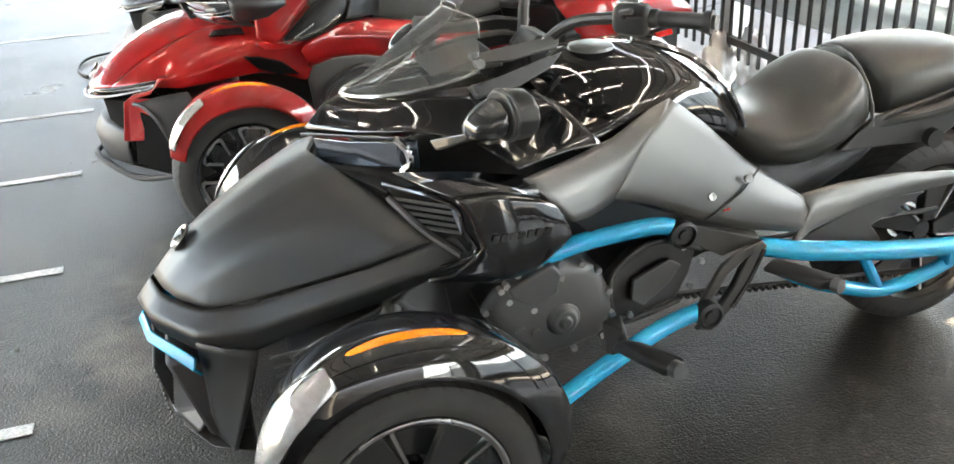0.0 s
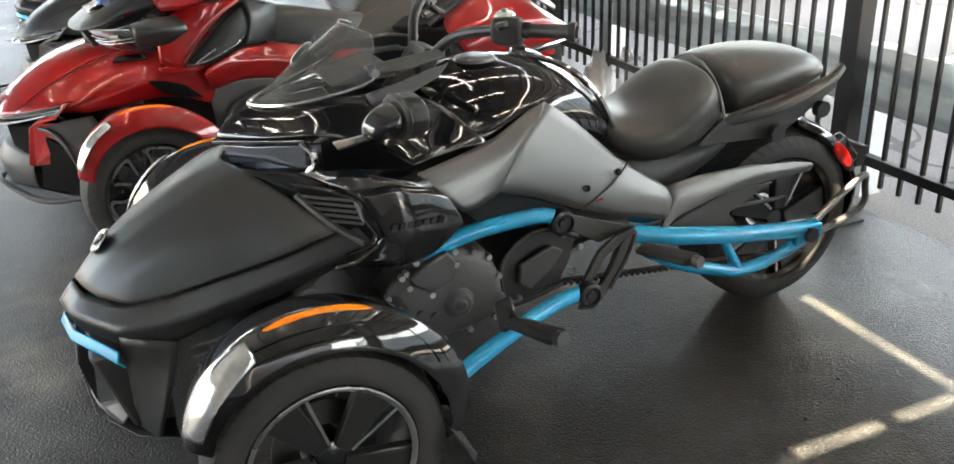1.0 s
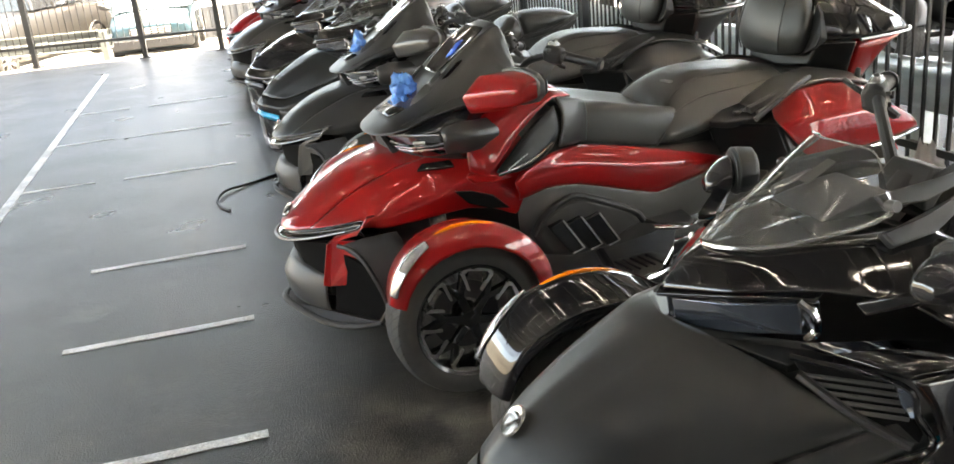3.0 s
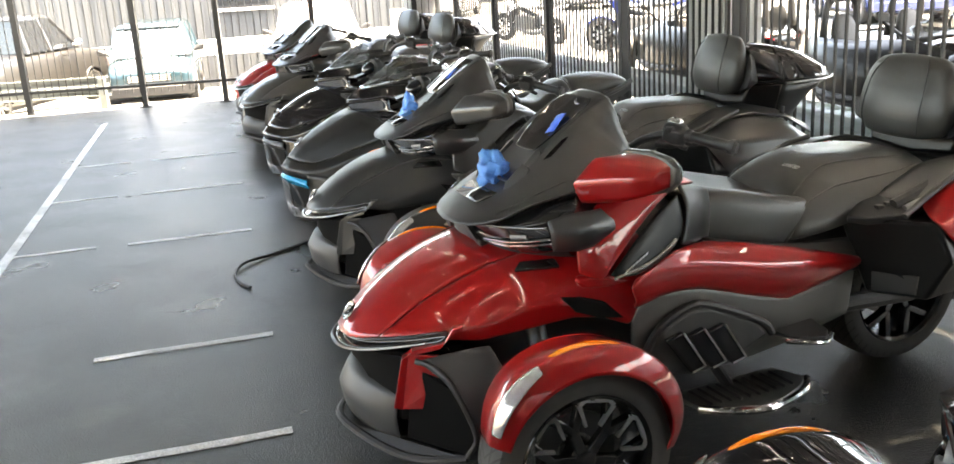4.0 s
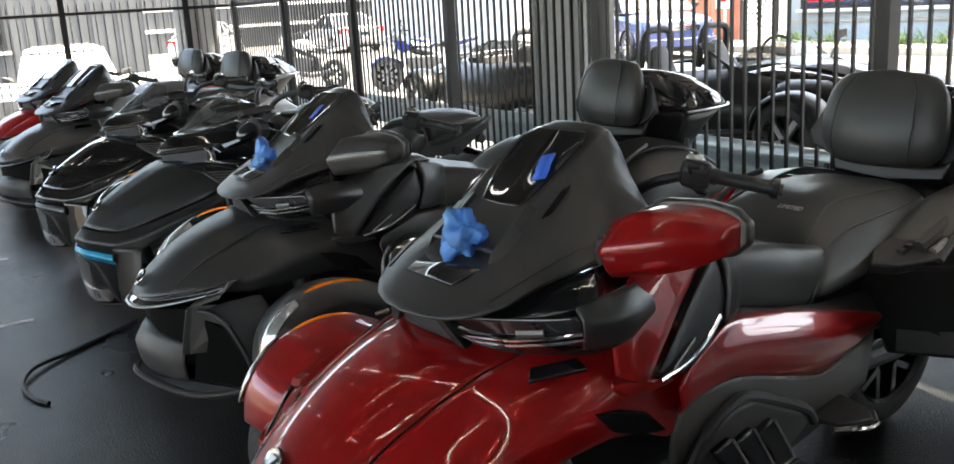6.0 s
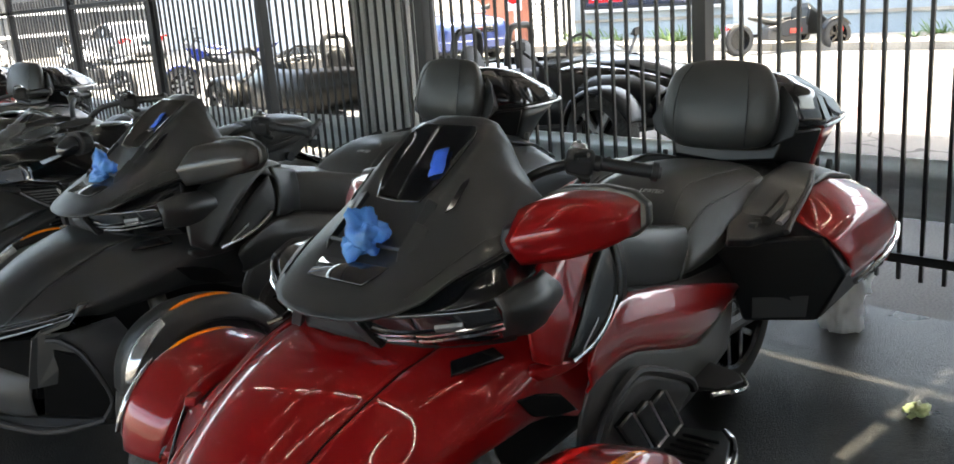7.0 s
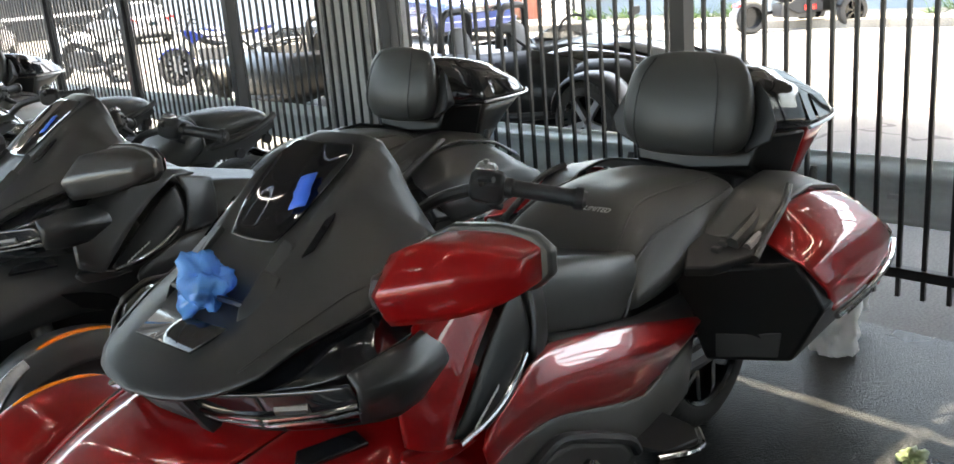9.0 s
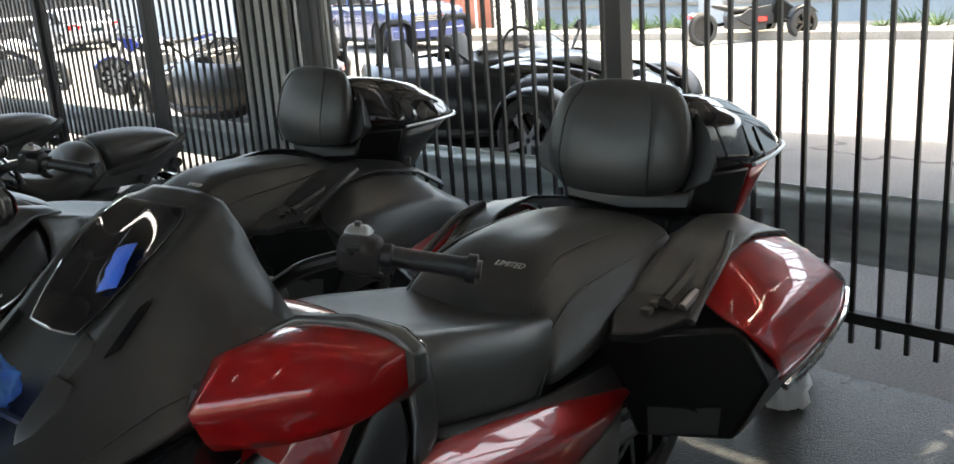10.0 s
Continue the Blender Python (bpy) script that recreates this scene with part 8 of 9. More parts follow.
def roadster(label, m):
    """A low open three-wheeled roadster with two seats and roll hoops, front towards -x."""
    c = thing("roadster", label, "roadster", None, "open roadsters")
    G, K, C = M["gloss"], M["plastic"], M["charcoal"]
    nose = [
        [(-1.75, 0, 0.5), (-1.72, 0.25, 0.48), (-1.68, 0.3, 0.35), (-1.7, 0, 0.28)],
        [(-1.4, 0, 0.72), (-1.4, 0.35, 0.68), (-1.4, 0.42, 0.4), (-1.4, 0, 0.25)],
        [(-0.9, 0, 0.84), (-0.9, 0.45, 0.78), (-0.9, 0.55, 0.45), (-0.9, 0, 0.2)],
        [(-0.4, 0, 0.88), (-0.4, 0.55, 0.82), (-0.4, 0.75, 0.5), (-0.4, 0, 0.2)],
        [(0.2, 0, 0.5), (0.2, 0.62, 0.7), (0.2, 0.82, 0.5), (0.2, 0, 0.18)],
        [(0.8, 0, 0.5), (0.8, 0.6, 0.72), (0.8, 0.78, 0.5), (0.8, 0, 0.2)],
        [(1.2, 0, 0.8), (1.2, 0.4, 0.78), (1.2, 0.5, 0.5), (1.2, 0, 0.25)],
        [(1.7, 0, 0.75), (1.7, 0.2, 0.72), (1.7, 0.25, 0.55), (1.7, 0, 0.45)],
    ]
    part("body", loft(nose, True), G, c, sub=2, crease=0.45, angle=30)
    part("hood_strip", grid([[(-1.35, 0.05, 0.735), (-1.35, 0.2, 0.715)], [(-0.9, 0.06, 0.845), (-0.9, 0.26, 0.82)], [(-0.42, 0.08, 0.89), (-0.42, 0.3, 0.86)]], True), M["silverpaint"], c, solid=0.01)
    for sd in (-1, 1):
        fen = arc_shell(-1.05, 0.33, 0.37, 5, 165, 0.68, 0.97, 0.05, lip=0.3)
        part("front_fender", grid(fen, side=sd), M["deepblack"], c, sub=1, solid=0.012)
        simple_wheel(c, "front_wheel", (-1.05, sd * 0.84, 0.32), 0.32, 0.2, sd, 5)
        flank = [[(-0.78, 0.5, 0.72), (-0.3, 0.66, 0.84), (0.3, 0.74, 0.8), (0.85, 0.7, 0.8), (1.2, 0.5, 0.82), (1.62, 0.24, 0.76)], [(-0.74, 0.72, 0.6), (-0.3, 0.86, 0.66), (0.3, 0.9, 0.62), (0.85, 0.84, 0.66), (1.2, 0.62, 0.7), (1.62, 0.27, 0.7)], [(-0.72, 0.74, 0.36), (-0.3, 0.88, 0.34), (0.3, 0.92, 0.32), (0.85, 0.84, 0.36), (1.15, 0.6, 0.45), (1.6, 0.26, 0.56)], [(-0.7, 0.6, 0.2), (-0.3, 0.74, 0.18), (0.3, 0.78, 0.18), (0.8, 0.7, 0.22), (1.1, 0.5, 0.34), (1.55, 0.2, 0.48)]]
        part("flank", grid(flank, side=sd), M["deepblack"], c, "black side panel", sub=1, solid=0.02, crease=0.3)
        part("wheel_cowl", grid([[(-1.45, 0.36, 0.62), (-1.1, 0.45, 0.76), (-0.72, 0.52, 0.76)], [(-1.42, 0.6, 0.6), (-1.08, 0.72, 0.74), (-0.7, 0.74, 0.68)], [(-1.4, 0.62, 0.4), (-1.08, 0.72, 0.5), (-0.7, 0.74, 0.4)]], side=sd), M["deepblack"], c, sub=1, solid=0.015)
        part("wishbone", tube([(-1.2, 0.35, 0.3), (-1.05, 0.72, 0.3), (-0.85, 0.4, 0.32)], 0.025, 6, sd), K, c)
        part("side_tube", tube(bend([(-0.7, 0.72, 0.35), (-0.1, 0.88, 0.3), (0.6, 0.86, 0.32), (1.1, 0.55, 0.45)], 4), 0.04, 8, sd), K, c)
        part("headlamp", hull([(-1.66, 0.2, 0.52), (-1.45, 0.38, 0.6), (-1.5, 0.4, 0.5), (-1.68, 0.25, 0.46), (-1.4, 0.3, 0.62)], sd), M["clearlens"], c, bevel=0.01)
        part("roll_hoop", tube(bend([(1.0, 0.2, 0.75), (0.95, 0.22, 1.1), (0.95, 0.38, 1.15), (0.95, 0.54, 1.1), (1.0, 0.56, 0.75)], 5), 0.035, 8, sd), K, c)
        part("seat_back", loft([[(0.72, 0.2, 0.45), (0.72, 0.56, 0.45), (0.85, 0.56, 0.45), (0.85, 0.2, 0.45)], [(0.85, 0.19, 0.8), (0.85, 0.57, 0.8), (0.95, 0.55, 0.8), (0.95, 0.21, 0.8)], [(0.92, 0.27, 1.02), (0.92, 0.49, 1.02), (0.99, 0.47, 1.02), (0.99, 0.29, 1.02)]], side=sd), M["charcoal"], c, sub=2, crease=0.2)
        part("mirror", hull([(-0.2, 0.78, 0.98), (-0.2, 0.92, 1.0), (-0.2, 0.78, 1.07), (-0.2, 0.92, 1.08), (-0.12, 0.8, 1.0), (-0.12, 0.9, 1.06)], sd), K, c, bevel=0.012)
        part("mirror_stalk", tube([(-0.25, 0.62, 0.82), (-0.18, 0.84, 1.0)], 0.015, 6, sd), K, c)
        part("tail_lamp", hull([(1.6, 0.12, 0.74), (1.72, 0.2, 0.7), (1.6, 0.22, 0.66), (1.72, 0.12, 0.66), (1.5, 0.25, 0.72)], sd), M["redlens"], c)
    part("wind_screen", grid([[(-0.42, 0, 0.9), (-0.4, 0.4, 0.88), (-0.3, 0.62, 0.82)], [(-0.25, 0, 1.03), (-0.23, 0.38, 1.0), (-0.15, 0.56, 0.92)]], True), M["smoke"], c, sub=1, solid=0.006)
    part("steering_wheel", moved(spun([(0.15, -0.012), (0.175, -0.012), (0.175, 0.012), (0.15, 0.012)], 24, True), Matrix.Translation((0.15, -0.38, 0.88)) @ Matrix.Rotation(radians(65), 4, "Z") @ Matrix.Rotation(radians(0), 4, "X")), K, c, bevel=0.005)
    part("steering_spoke", tube([(0.05, -0.38, 0.86), (0.15, -0.38, 0.88)], 0.02, 6), K, c)
    part("dash", hull([(-0.25, 0.55, 0.84), (-0.25, -0.55, 0.84), (0.0, 0.5, 0.86), (0.0, -0.5, 0.86), (0.05, 0.5, 0.7), (0.05, -0.5, 0.7), (-0.2, 0.5, 0.65), (-0.2, -0.5, 0.65)]), K, c, bevel=0.02)
    simple_wheel(c, "rear_wheel", (1.45, 0, 0.33), 0.33, 0.27, -1, 5)
    part("rear_arm", tube([(0.9, 0.25, 0.35), (1.45, 0.2, 0.33)], 0.05, 8), K, c)
    part("rear_arm", tube([(0.9, -0.25, 0.35), (1.45, -0.2, 0.33)], 0.05, 8), K, c)
    c.matrix_world = m
    return c


def motorcycle(label, m, paint, fairing=True):
    """A two-wheeled motorcycle on its stand, front towards -x."""
    c = thing("motorcycle", label, "motorcycle")
    P, K = M[paint], M["plastic"]
    for name, x in (("front_wheel", -0.72), ("rear_wheel", 0.72)):
        simple_wheel(c, name, (x, 0, 0.31), 0.31, 0.13, -1, 9, "alu")
    part("tank", loft([[(-0.3, 0, 0.98), (-0.3, 0.14, 0.94), (-0.3, 0.15, 0.78), (-0.3, 0, 0.74)], [(-0.05, 0, 1.02), (-0.05, 0.17, 0.97), (-0.05, 0.17, 0.8), (-0.05, 0, 0.76)], [(0.22, 0, 0.88), (0.22, 0.1, 0.86), (0.22, 0.12, 0.76), (0.22, 0, 0.72)]], True), P, c, sub=2)
    part("seat", loft([[(0.2, 0, 0.87), (0.2, 0.12, 0.85), (0.2, 0.12, 0.76), (0.2, 0, 0.76)], [(0.5, 0, 0.84), (0.5, 0.15, 0.82), (0.5, 0.14, 0.75), (0.5, 0, 0.75)], [(0.95, 0, 0.96), (0.95, 0.09, 0.94), (0.95, 0.08, 0.88), (0.95, 0, 0.88)]], True), M["vinyl"], c, sub=2)
    part("tail", hull([(0.6, 0.12, 0.75), (0.6, -0.12, 0.75), (1.05, 0.06, 0.92), (1.05, -0.06, 0.92), (1.0, 0.06, 0.85), (1.0, -0.06, 0.85), (0.6, 0.12, 0.82), (0.6, -0.12, 0.82)]), P, c, bevel=0.02)
    part("tank_flash", hull([(-0.28, 0.15, 0.9), (-0.28, -0.15, 0.9), (0.18, 0.13, 0.84), (0.18, -0.13, 0.84), (-0.2, 0.175, 0.8), (-0.2, -0.175, 0.8), (0.1, 0.15, 0.78), (0.1, -0.15, 0.78)]), M["carwhite"], c, bevel=0.01)
    part("frame", tube(bend([(-0.45, 0, 0.92), (-0.2, 0, 0.72), (0.2, 0, 0.6), (0.3, 0, 0.35)], 4), 0.05, 8), K, c)
    part("radiator", cuboid(-0.46, -0.4, -0.14, 0.14, 0.45, 0.75), K, c, bevel=0.006)
    part("engine", hull([(-0.35, 0.17, 0.6), (-0.35, -0.17, 0.6), (0.25, 0.18, 0.62), (0.25, -0.18, 0.62), (-0.3, 0.18, 0.3), (-0.3, -0.18, 0.3), (0.25, 0.16, 0.32), (0.25, -0.16, 0.32)]), M["engine"], c, bevel=0.04)
    part("rear_arm", tube([(0.15, 0.1, 0.45), (0.72, 0.1, 0.31)], 0.03, 8), K, c)
    part("rear_arm", tube([(0.15, -0.1, 0.45), (0.72, -0.1, 0.31)], 0.03, 8), K, c)
    for sd in (-1, 1):
        part("fork", tube([(-0.72, 0.1, 0.31), (-0.45, 0.1, 1.0)], 0.025, 8, sd), M["steel"], c)
        part("handlebar", tube(bend([(-0.42, 0.05, 1.02), (-0.4, 0.2, 1.08), (-0.3, 0.36, 1.06)], 4), 0.014, 8, sd), K, c)
        part("mirror", hull([(-0.42, 0.3, 1.2), (-0.42, 0.4, 1.22), (-0.42, 0.3, 1.26), (-0.42, 0.4, 1.27), (-0.38, 0.35, 1.23)], sd), K, c, bevel=0.006)
        part("mirror_stalk", tube([(-0.38, 0.24, 1.08), (-0.41, 0.34, 1.22)], 0.007, 6, sd), K, c)
        part("side_fairing", slab([(-0.6, 0.14, 0.93), (-0.36, 0.19, 0.9), (-0.22, 0.2, 0.78), (-0.42, 0.19, 0.68)], 0.02, sd), P, c, bevel=0.01)
    part("front_fender", grid(arc_shell(-0.72, 0.31, 0.35, 20, 150, -0.08, 0.08, 0.04)), P, c, sub=1, solid=0.006)
    part("headlamp", hull([(-0.68, 0.1, 1.0), (-0.68, -0.1, 1.0), (-0.7, 0.08, 0.88), (-0.7, -0.08, 0.88), (-0.5, 0.12, 1.05), (-0.5, -0.12, 1.05), (-0.5, 0.1, 0.86), (-0.5, -0.1, 0.86)]), M["clearlens"], c, bevel=0.02)
    part("fly_screen", grid([[(-0.66, 0, 1.03), (-0.58, 0.14, 1.02)], [(-0.52, 0, 1.22), (-0.48, 0.1, 1.18)]], True), M["smoke"], c, sub=1, solid=0.005)
    part("exhaust", tube(bend([(-0.3, -0.15, 0.35), (0.2, -0.16, 0.25), (0.8, -0.18, 0.4)], 4), 0.045, 10), M["steel"], c)
    part("side_stand", tube([(0.0, -0.14, 0.3), (0.02, -0.3, 0.0)], 0.012, 6), M["steel"], c)
    c.matrix_world = m
    return c


def light_trike(label, m):
    """A bare light three-wheeler, front towards -x."""
    c = thing("three_wheeler", label, "motorcycle")
    K, C = M["deepblack"], M["plastic"]
    for sd in (-1, 1):
        simple_wheel(c, "front_wheel", (-0.85, sd * 0.62, 0.29), 0.29, 0.16, sd, 6, "rim")
        part("front_fender", grid(arc_shell(-0.85, 0.29, 0.33, 20, 150, 0.53, 0.71, 0.03), side=sd), K, c, sub=1, solid=0.008)
        part("side_reflector", hull([(-0.95, 0.715, 0.42), (-0.85, 0.72, 0.44), (-0.95, 0.715, 0.34), (-0.85, 0.72, 0.36), (-0.9, 0.7, 0.4)], sd), M["redlens"], c)
        part("arm", tube([(-0.7, 0.2, 0.35), (-0.85, 0.56, 0.3)], 0.03, 6, sd), K, c)
        part("handlebar", tube(bend([(-0.35, 0.05, 0.95), (-0.3, 0.25, 1.02), (-0.2, 0.4, 1.0)], 4), 0.016, 8, sd), K, c)
        part("mirror", hull([(-0.38, 0.36, 1.12), (-0.36, 0.48, 1.12), (-0.38, 0.36, 1.2), (-0.36, 0.48, 1.2), (-0.33, 0.42, 1.16)], sd), K, c, bevel=0.01)
        part("side_panel", slab([(-0.5, 0.26, 0.65), (0.0, 0.24, 0.6), (0.25, 0.22, 0.45), (0.0, 0.25, 0.3), (-0.5, 0.27, 0.32)], 0.03, sd), C, c, bevel=0.01)
        part("red_mark", slab([(-0.35, 0.285, 0.45), (-0.1, 0.28, 0.45), (-0.1, 0.28, 0.36), (-0.35, 0.285, 0.36)], 0.006, sd), M["redlens"], c)
    part("nose", hull([(-1.1, 0.15, 0.5), (-1.1, -0.15, 0.5), (-0.5, 0.3, 0.8), (-0.5, -0.3, 0.8), (-1.0, 0.2, 0.3), (-1.0, -0.2, 0.3), (-0.4, 0.25, 0.3), (-0.4, -0.25, 0.3), (-0.6, 0.12, 0.9), (-0.6, -0.12, 0.9)]), K, c, bevel=0.03)
    part("seat", loft([[(-0.15, 0, 0.68), (-0.15, 0.13, 0.66), (-0.15, 0.14, 0.55), (-0.15, 0, 0.5)], [(0.15, 0, 0.62), (0.15, 0.17, 0.61), (0.15, 0.16, 0.52), (0.15, 0, 0.5)], [(0.4, 0, 0.72), (0.4, 0.14, 0.7), (0.4, 0.13, 0.6), (0.4, 0, 0.58)], [(0.65, 0, 0.74), (0.65, 0.08, 0.73), (0.65, 0.08, 0.66), (0.65, 0, 0.66)]], True), M["vinyl"], c, sub=2)
    part("engine", hull([(-0.4, 0.2, 0.55), (-0.4, -0.2, 0.55), (0.3, 0.18, 0.5), (0.3, -0.18, 0.5), (-0.4, 0.2, 0.2), (-0.4, -0.2, 0.2), (0.3, 0.15, 0.25), (0.3, -0.15, 0.25)]), M["engine"], c, bevel=0.03)
    simple_wheel(c, "rear_wheel", (0.85, 0, 0.3), 0.3, 0.2, -1, 6, "rim")
    part("rear_arm", tube([(0.2, -0.16, 0.35), (0.85, -0.14, 0.3)], 0.035, 8), K, c)
    part("tail_fender", grid(arc_shell(0.85, 0.3, 0.35, -30, 60, -0.1, 0.1, 0.03)), M["silverpaint"], c, sub=1, solid=0.008)
    part("tail_lamp", hull([(1.16, 0.12, 0.5), (1.16, -0.12, 0.5), (1.12, 0.12, 0.57), (1.12, -0.12, 0.57), (1.05, 0.1, 0.52), (1.05, -0.1, 0.52)]), M["redlens"], c, bevel=0.01)
    part("plate", cuboid(1.19, 1.2, -0.09, 0.09, 0.3, 0.42), M["white"], c)
    c.matrix_world = m
    return c


roadster("black open roadster with roll hoops behind the barrier", pose(5.75, 6.25, 0, 0, 0, 91))
roadster("black open roadster parked facing the street", pose(5.7, 10.3, 0, 0, 0, -92))
motorcycle("royal blue street motorcycle parked outside the fence", pose(7.25, 15.75, 0, -7, 0, -24), "bikeblue")
motorcycle("white street motorcycle with orange lamps outside the fence", pose(6.2, 19.2, 0, 0, 5, -60), "carwhite")
car("silver saloon car seen from behind in the yard", pose(13.4, 34.6, 0, 0, 0, -92), "carsilver", 4.6, 1.82, 1.45, "sedan")
car("silver saloon car with red tail lamps in the yard", pose(8.2, 34.5, 0, 0, 0, -118), "carsilver", 4.5, 1.8, 1.42, "sedan")
car("dark blue sport utility car by the kerb", pose(14.6, 18.4, 0, 0, 0, 72), "carblue", 4.7, 1.9, 1.7, "suv")
light_trike("black light three-wheeler with red tail lamp by the kerb", pose(15.7, 9.7, 0, 0, 0, 153))
car("boxy teal and white car behind the gate", pose(-1.75, 20.2, fall(-1.75, 20.2), 0, 0, 88), "carteal", 3.98, 1.69, 1.64, "box", "skyglass")
car("white sport utility car before the far wall", pose(1.75, 21.0, fall(1.75, 20.0), 0, 0, 84), "carwhite", 4.8, 1.95, 1.78, "suv", "skyglass")
car("pewter pickup truck outside the end fence", pose(-4.65, 19.6, fall(-4.65, 19.6), 0, 0, -112), "cargrey", 5.6, 1.98, 1.88, "pickup")


def ribbed_wall(name, a, b, z0, z1, pitch, mat_, label):
    """A wall of ribbed sheet, thick, with each rib standing proud."""
    a, b = Vector((*a, 0)), Vector((*b, 0))
    d = b - a
    w = tagged(new(name), label, "wall", "", "structure")
    w.matrix_world = Matrix.Translation(a) @ Matrix.Rotation(math.atan2(d.y, d.x), 4, "Z")
    part("sheet", cuboid(0, d.length, 0.0, 0.25, z0, z1), M[mat_], w)
    bm = bmesh.new()
    x = 0.0
    while x < d.length:
        cuboid(x, min(x + pitch * 0.45, d.length), -0.04, 0.002, z0, z1, bm)
        x += pitch
    r = part("ribs", bm, M[mat_], w)
    r["kind"] = "stuff"
    part("coping", cuboid(-0.1, d.length + 0.1, -0.08, 0.35, z1 + 0.002, z1 + 0.12), M["galv"], w)
    return w


def window_in(wall, x0, x1, z0, z1, glow=None, sill=True):
    part("window_frame", cuboid(x0 - 0.07, x1 + 0.07, -0.075, -0.045, z0 - 0.07, z1 + 0.07), M["fence"], wall)
    part("window_pane", cuboid(x0, x1, -0.082, -0.076, z0, z1), M["glass"], wall)
    if sill:
        part("window_sill", cuboid(x0 - 0.15, x1 + 0.15, -0.16, -0.04, z0 - 0.15, z0 - 0.072), M["clad"], wall)


wn_ = ribbed_wall("wall_north", (4.2, 25.0), (-30, 26.0), -1.2, 5.0, 0.3, "siding", "grey ribbed steel wall behind the parked cars")
# the wall runs towards -x, so its face looks back to the yard with depth outwards
wn_.matrix_world = Matrix.Translation((-30, 26.0, 0)) @ Matrix.Rotation(math.atan2(-1.0, 34.2), 4, "Z")
window_in(wn_, 29.7, 31.0, 1.12, 3.0)
tall = ribbed_wall("wall_east", (16.0, 26.0), (20.0, 46.0), 0, 6.0, 0.35, "palesiding", "pale ribbed steel building wall")
tall.matrix_world = Matrix.Translation((20.0, 46.0, 0)) @ Matrix.Rotation(math.atan2(-20, -4), 4, "Z")
far = ribbed_wall("wall_far", (2.0, 48.0), (22.0, 47.5), 0, 6.5, 0.5, "siding", "grey building with long white window bands")
far.matrix_world = Matrix.Translation((2.0, 48.0, 0))
for z in (1.0, 2.0, 3.0):
    part("window_band", cuboid(1.0, 19.0, -0.09, -0.045, z, z + 0.16), M["white"], far)
# street-side building with shop window
shop = tagged(new("wall_shop"), "blue-grey rendered shop wall with a wide window", "wall", "", "structure")
shop.matrix_world = Matrix.Translation((18.6, 17.3, 0)) @ Matrix.Rotation(radians(-90), 4, "Z")
part("wall_face", cuboid(0, 45, 0, 0.3, 0, 5), M["bluewall"], shop)
part("plinth", cuboid(0, 45, -0.04, 0.0, 0.55, 0.62), M["kerb"], shop)
part("pilaster", cuboid(4.9, 5.5, -0.08, 0.0, 0, 5), M["clad"], shop)
window_in(shop, 0.5, 4.5, 0.95, 3.2)
part("window_poster", cuboid(0.6, 1.7, -0.09, -0.083, 1.05, 1.5), M["redlens"], shop, "red window poster")
bars(shop, (0.7, -0.0905, 1.3), (0.11, 0, 0), 7, 0.1, M["white"], nrm=(0, -1, 0))
bars(shop, (0.7, -0.0905, 1.12), (0.13, 0, 0), 6, 0.07, M["white"], nrm=(0, -1, 0))
# board fence, lattice screen and round sign
wf = thing("board_fence", "red-brown timber board fence by the street", "fence")
for k in range(28):
    part("board", cuboid(18.3, 18.33, 18.6 + 0.15 * k, 18.74 + 0.15 * k, 0, 2.1 + 0.02 * (k % 3)), M["woodred"], wf)
part("rail", cuboid(18.331, 18.39, 18.6, 22.8, 1.5, 1.6), M["woodred"], wf)
lt = thing("lattice_screen", "dark diamond lattice screen beside the shop", "screen")
bm = bmesh.new()
for k in range(18):
    z = 0.15 * k
    tube([(18.2, 17.35, max(0.02, z - 1.2)), (18.2, 17.35 + min(1.2, z - max(0.02, z - 1.2) + 0.0), z)], 0.012, 4, bm=bm)
    tube([(18.21, 18.55, max(0.02, z - 1.2)), (18.21, 18.55 - min(1.2, z - max(0.02, z - 1.2) + 0.0), z)], 0.012, 4, bm=bm)
part("lattice", bm, M["fence"], lt)
part("frame", cuboid(18.18, 18.24, 17.3, 17.36, 0, 2.7), M["fence"], lt)
part("frame", cuboid(18.18, 18.24, 18.52, 18.58, 0, 2.7), M["fence"], lt)
sg = thing("street_sign", "white street sign with a red disc on a post", "sign")
part("post", tube([(17.3, 18.25, 0), (17.3, 18.25, 2.0)], 0.03, 8), M["galv"], sg)
part("plate", cuboid(17.255, 17.265, 17.95, 18.55, 1.0, 1.8), M["white"], sg, bevel=0.003)
dsc = part("disc", spun([(0.0, -0.002), (0.25, -0.002), (0.25, 0.002), (0.0, 0.002)], 28), M["redlens"], sg)
dsc.matrix_local = Matrix.Translation((17.25, 18.25, 1.42)) @ Matrix.Rotation(radians(90), 4, "Z")
part("disc_bar", cuboid(17.24, 17.247, 18.09, 18.41, 1.38, 1.46), M["white"], sg)
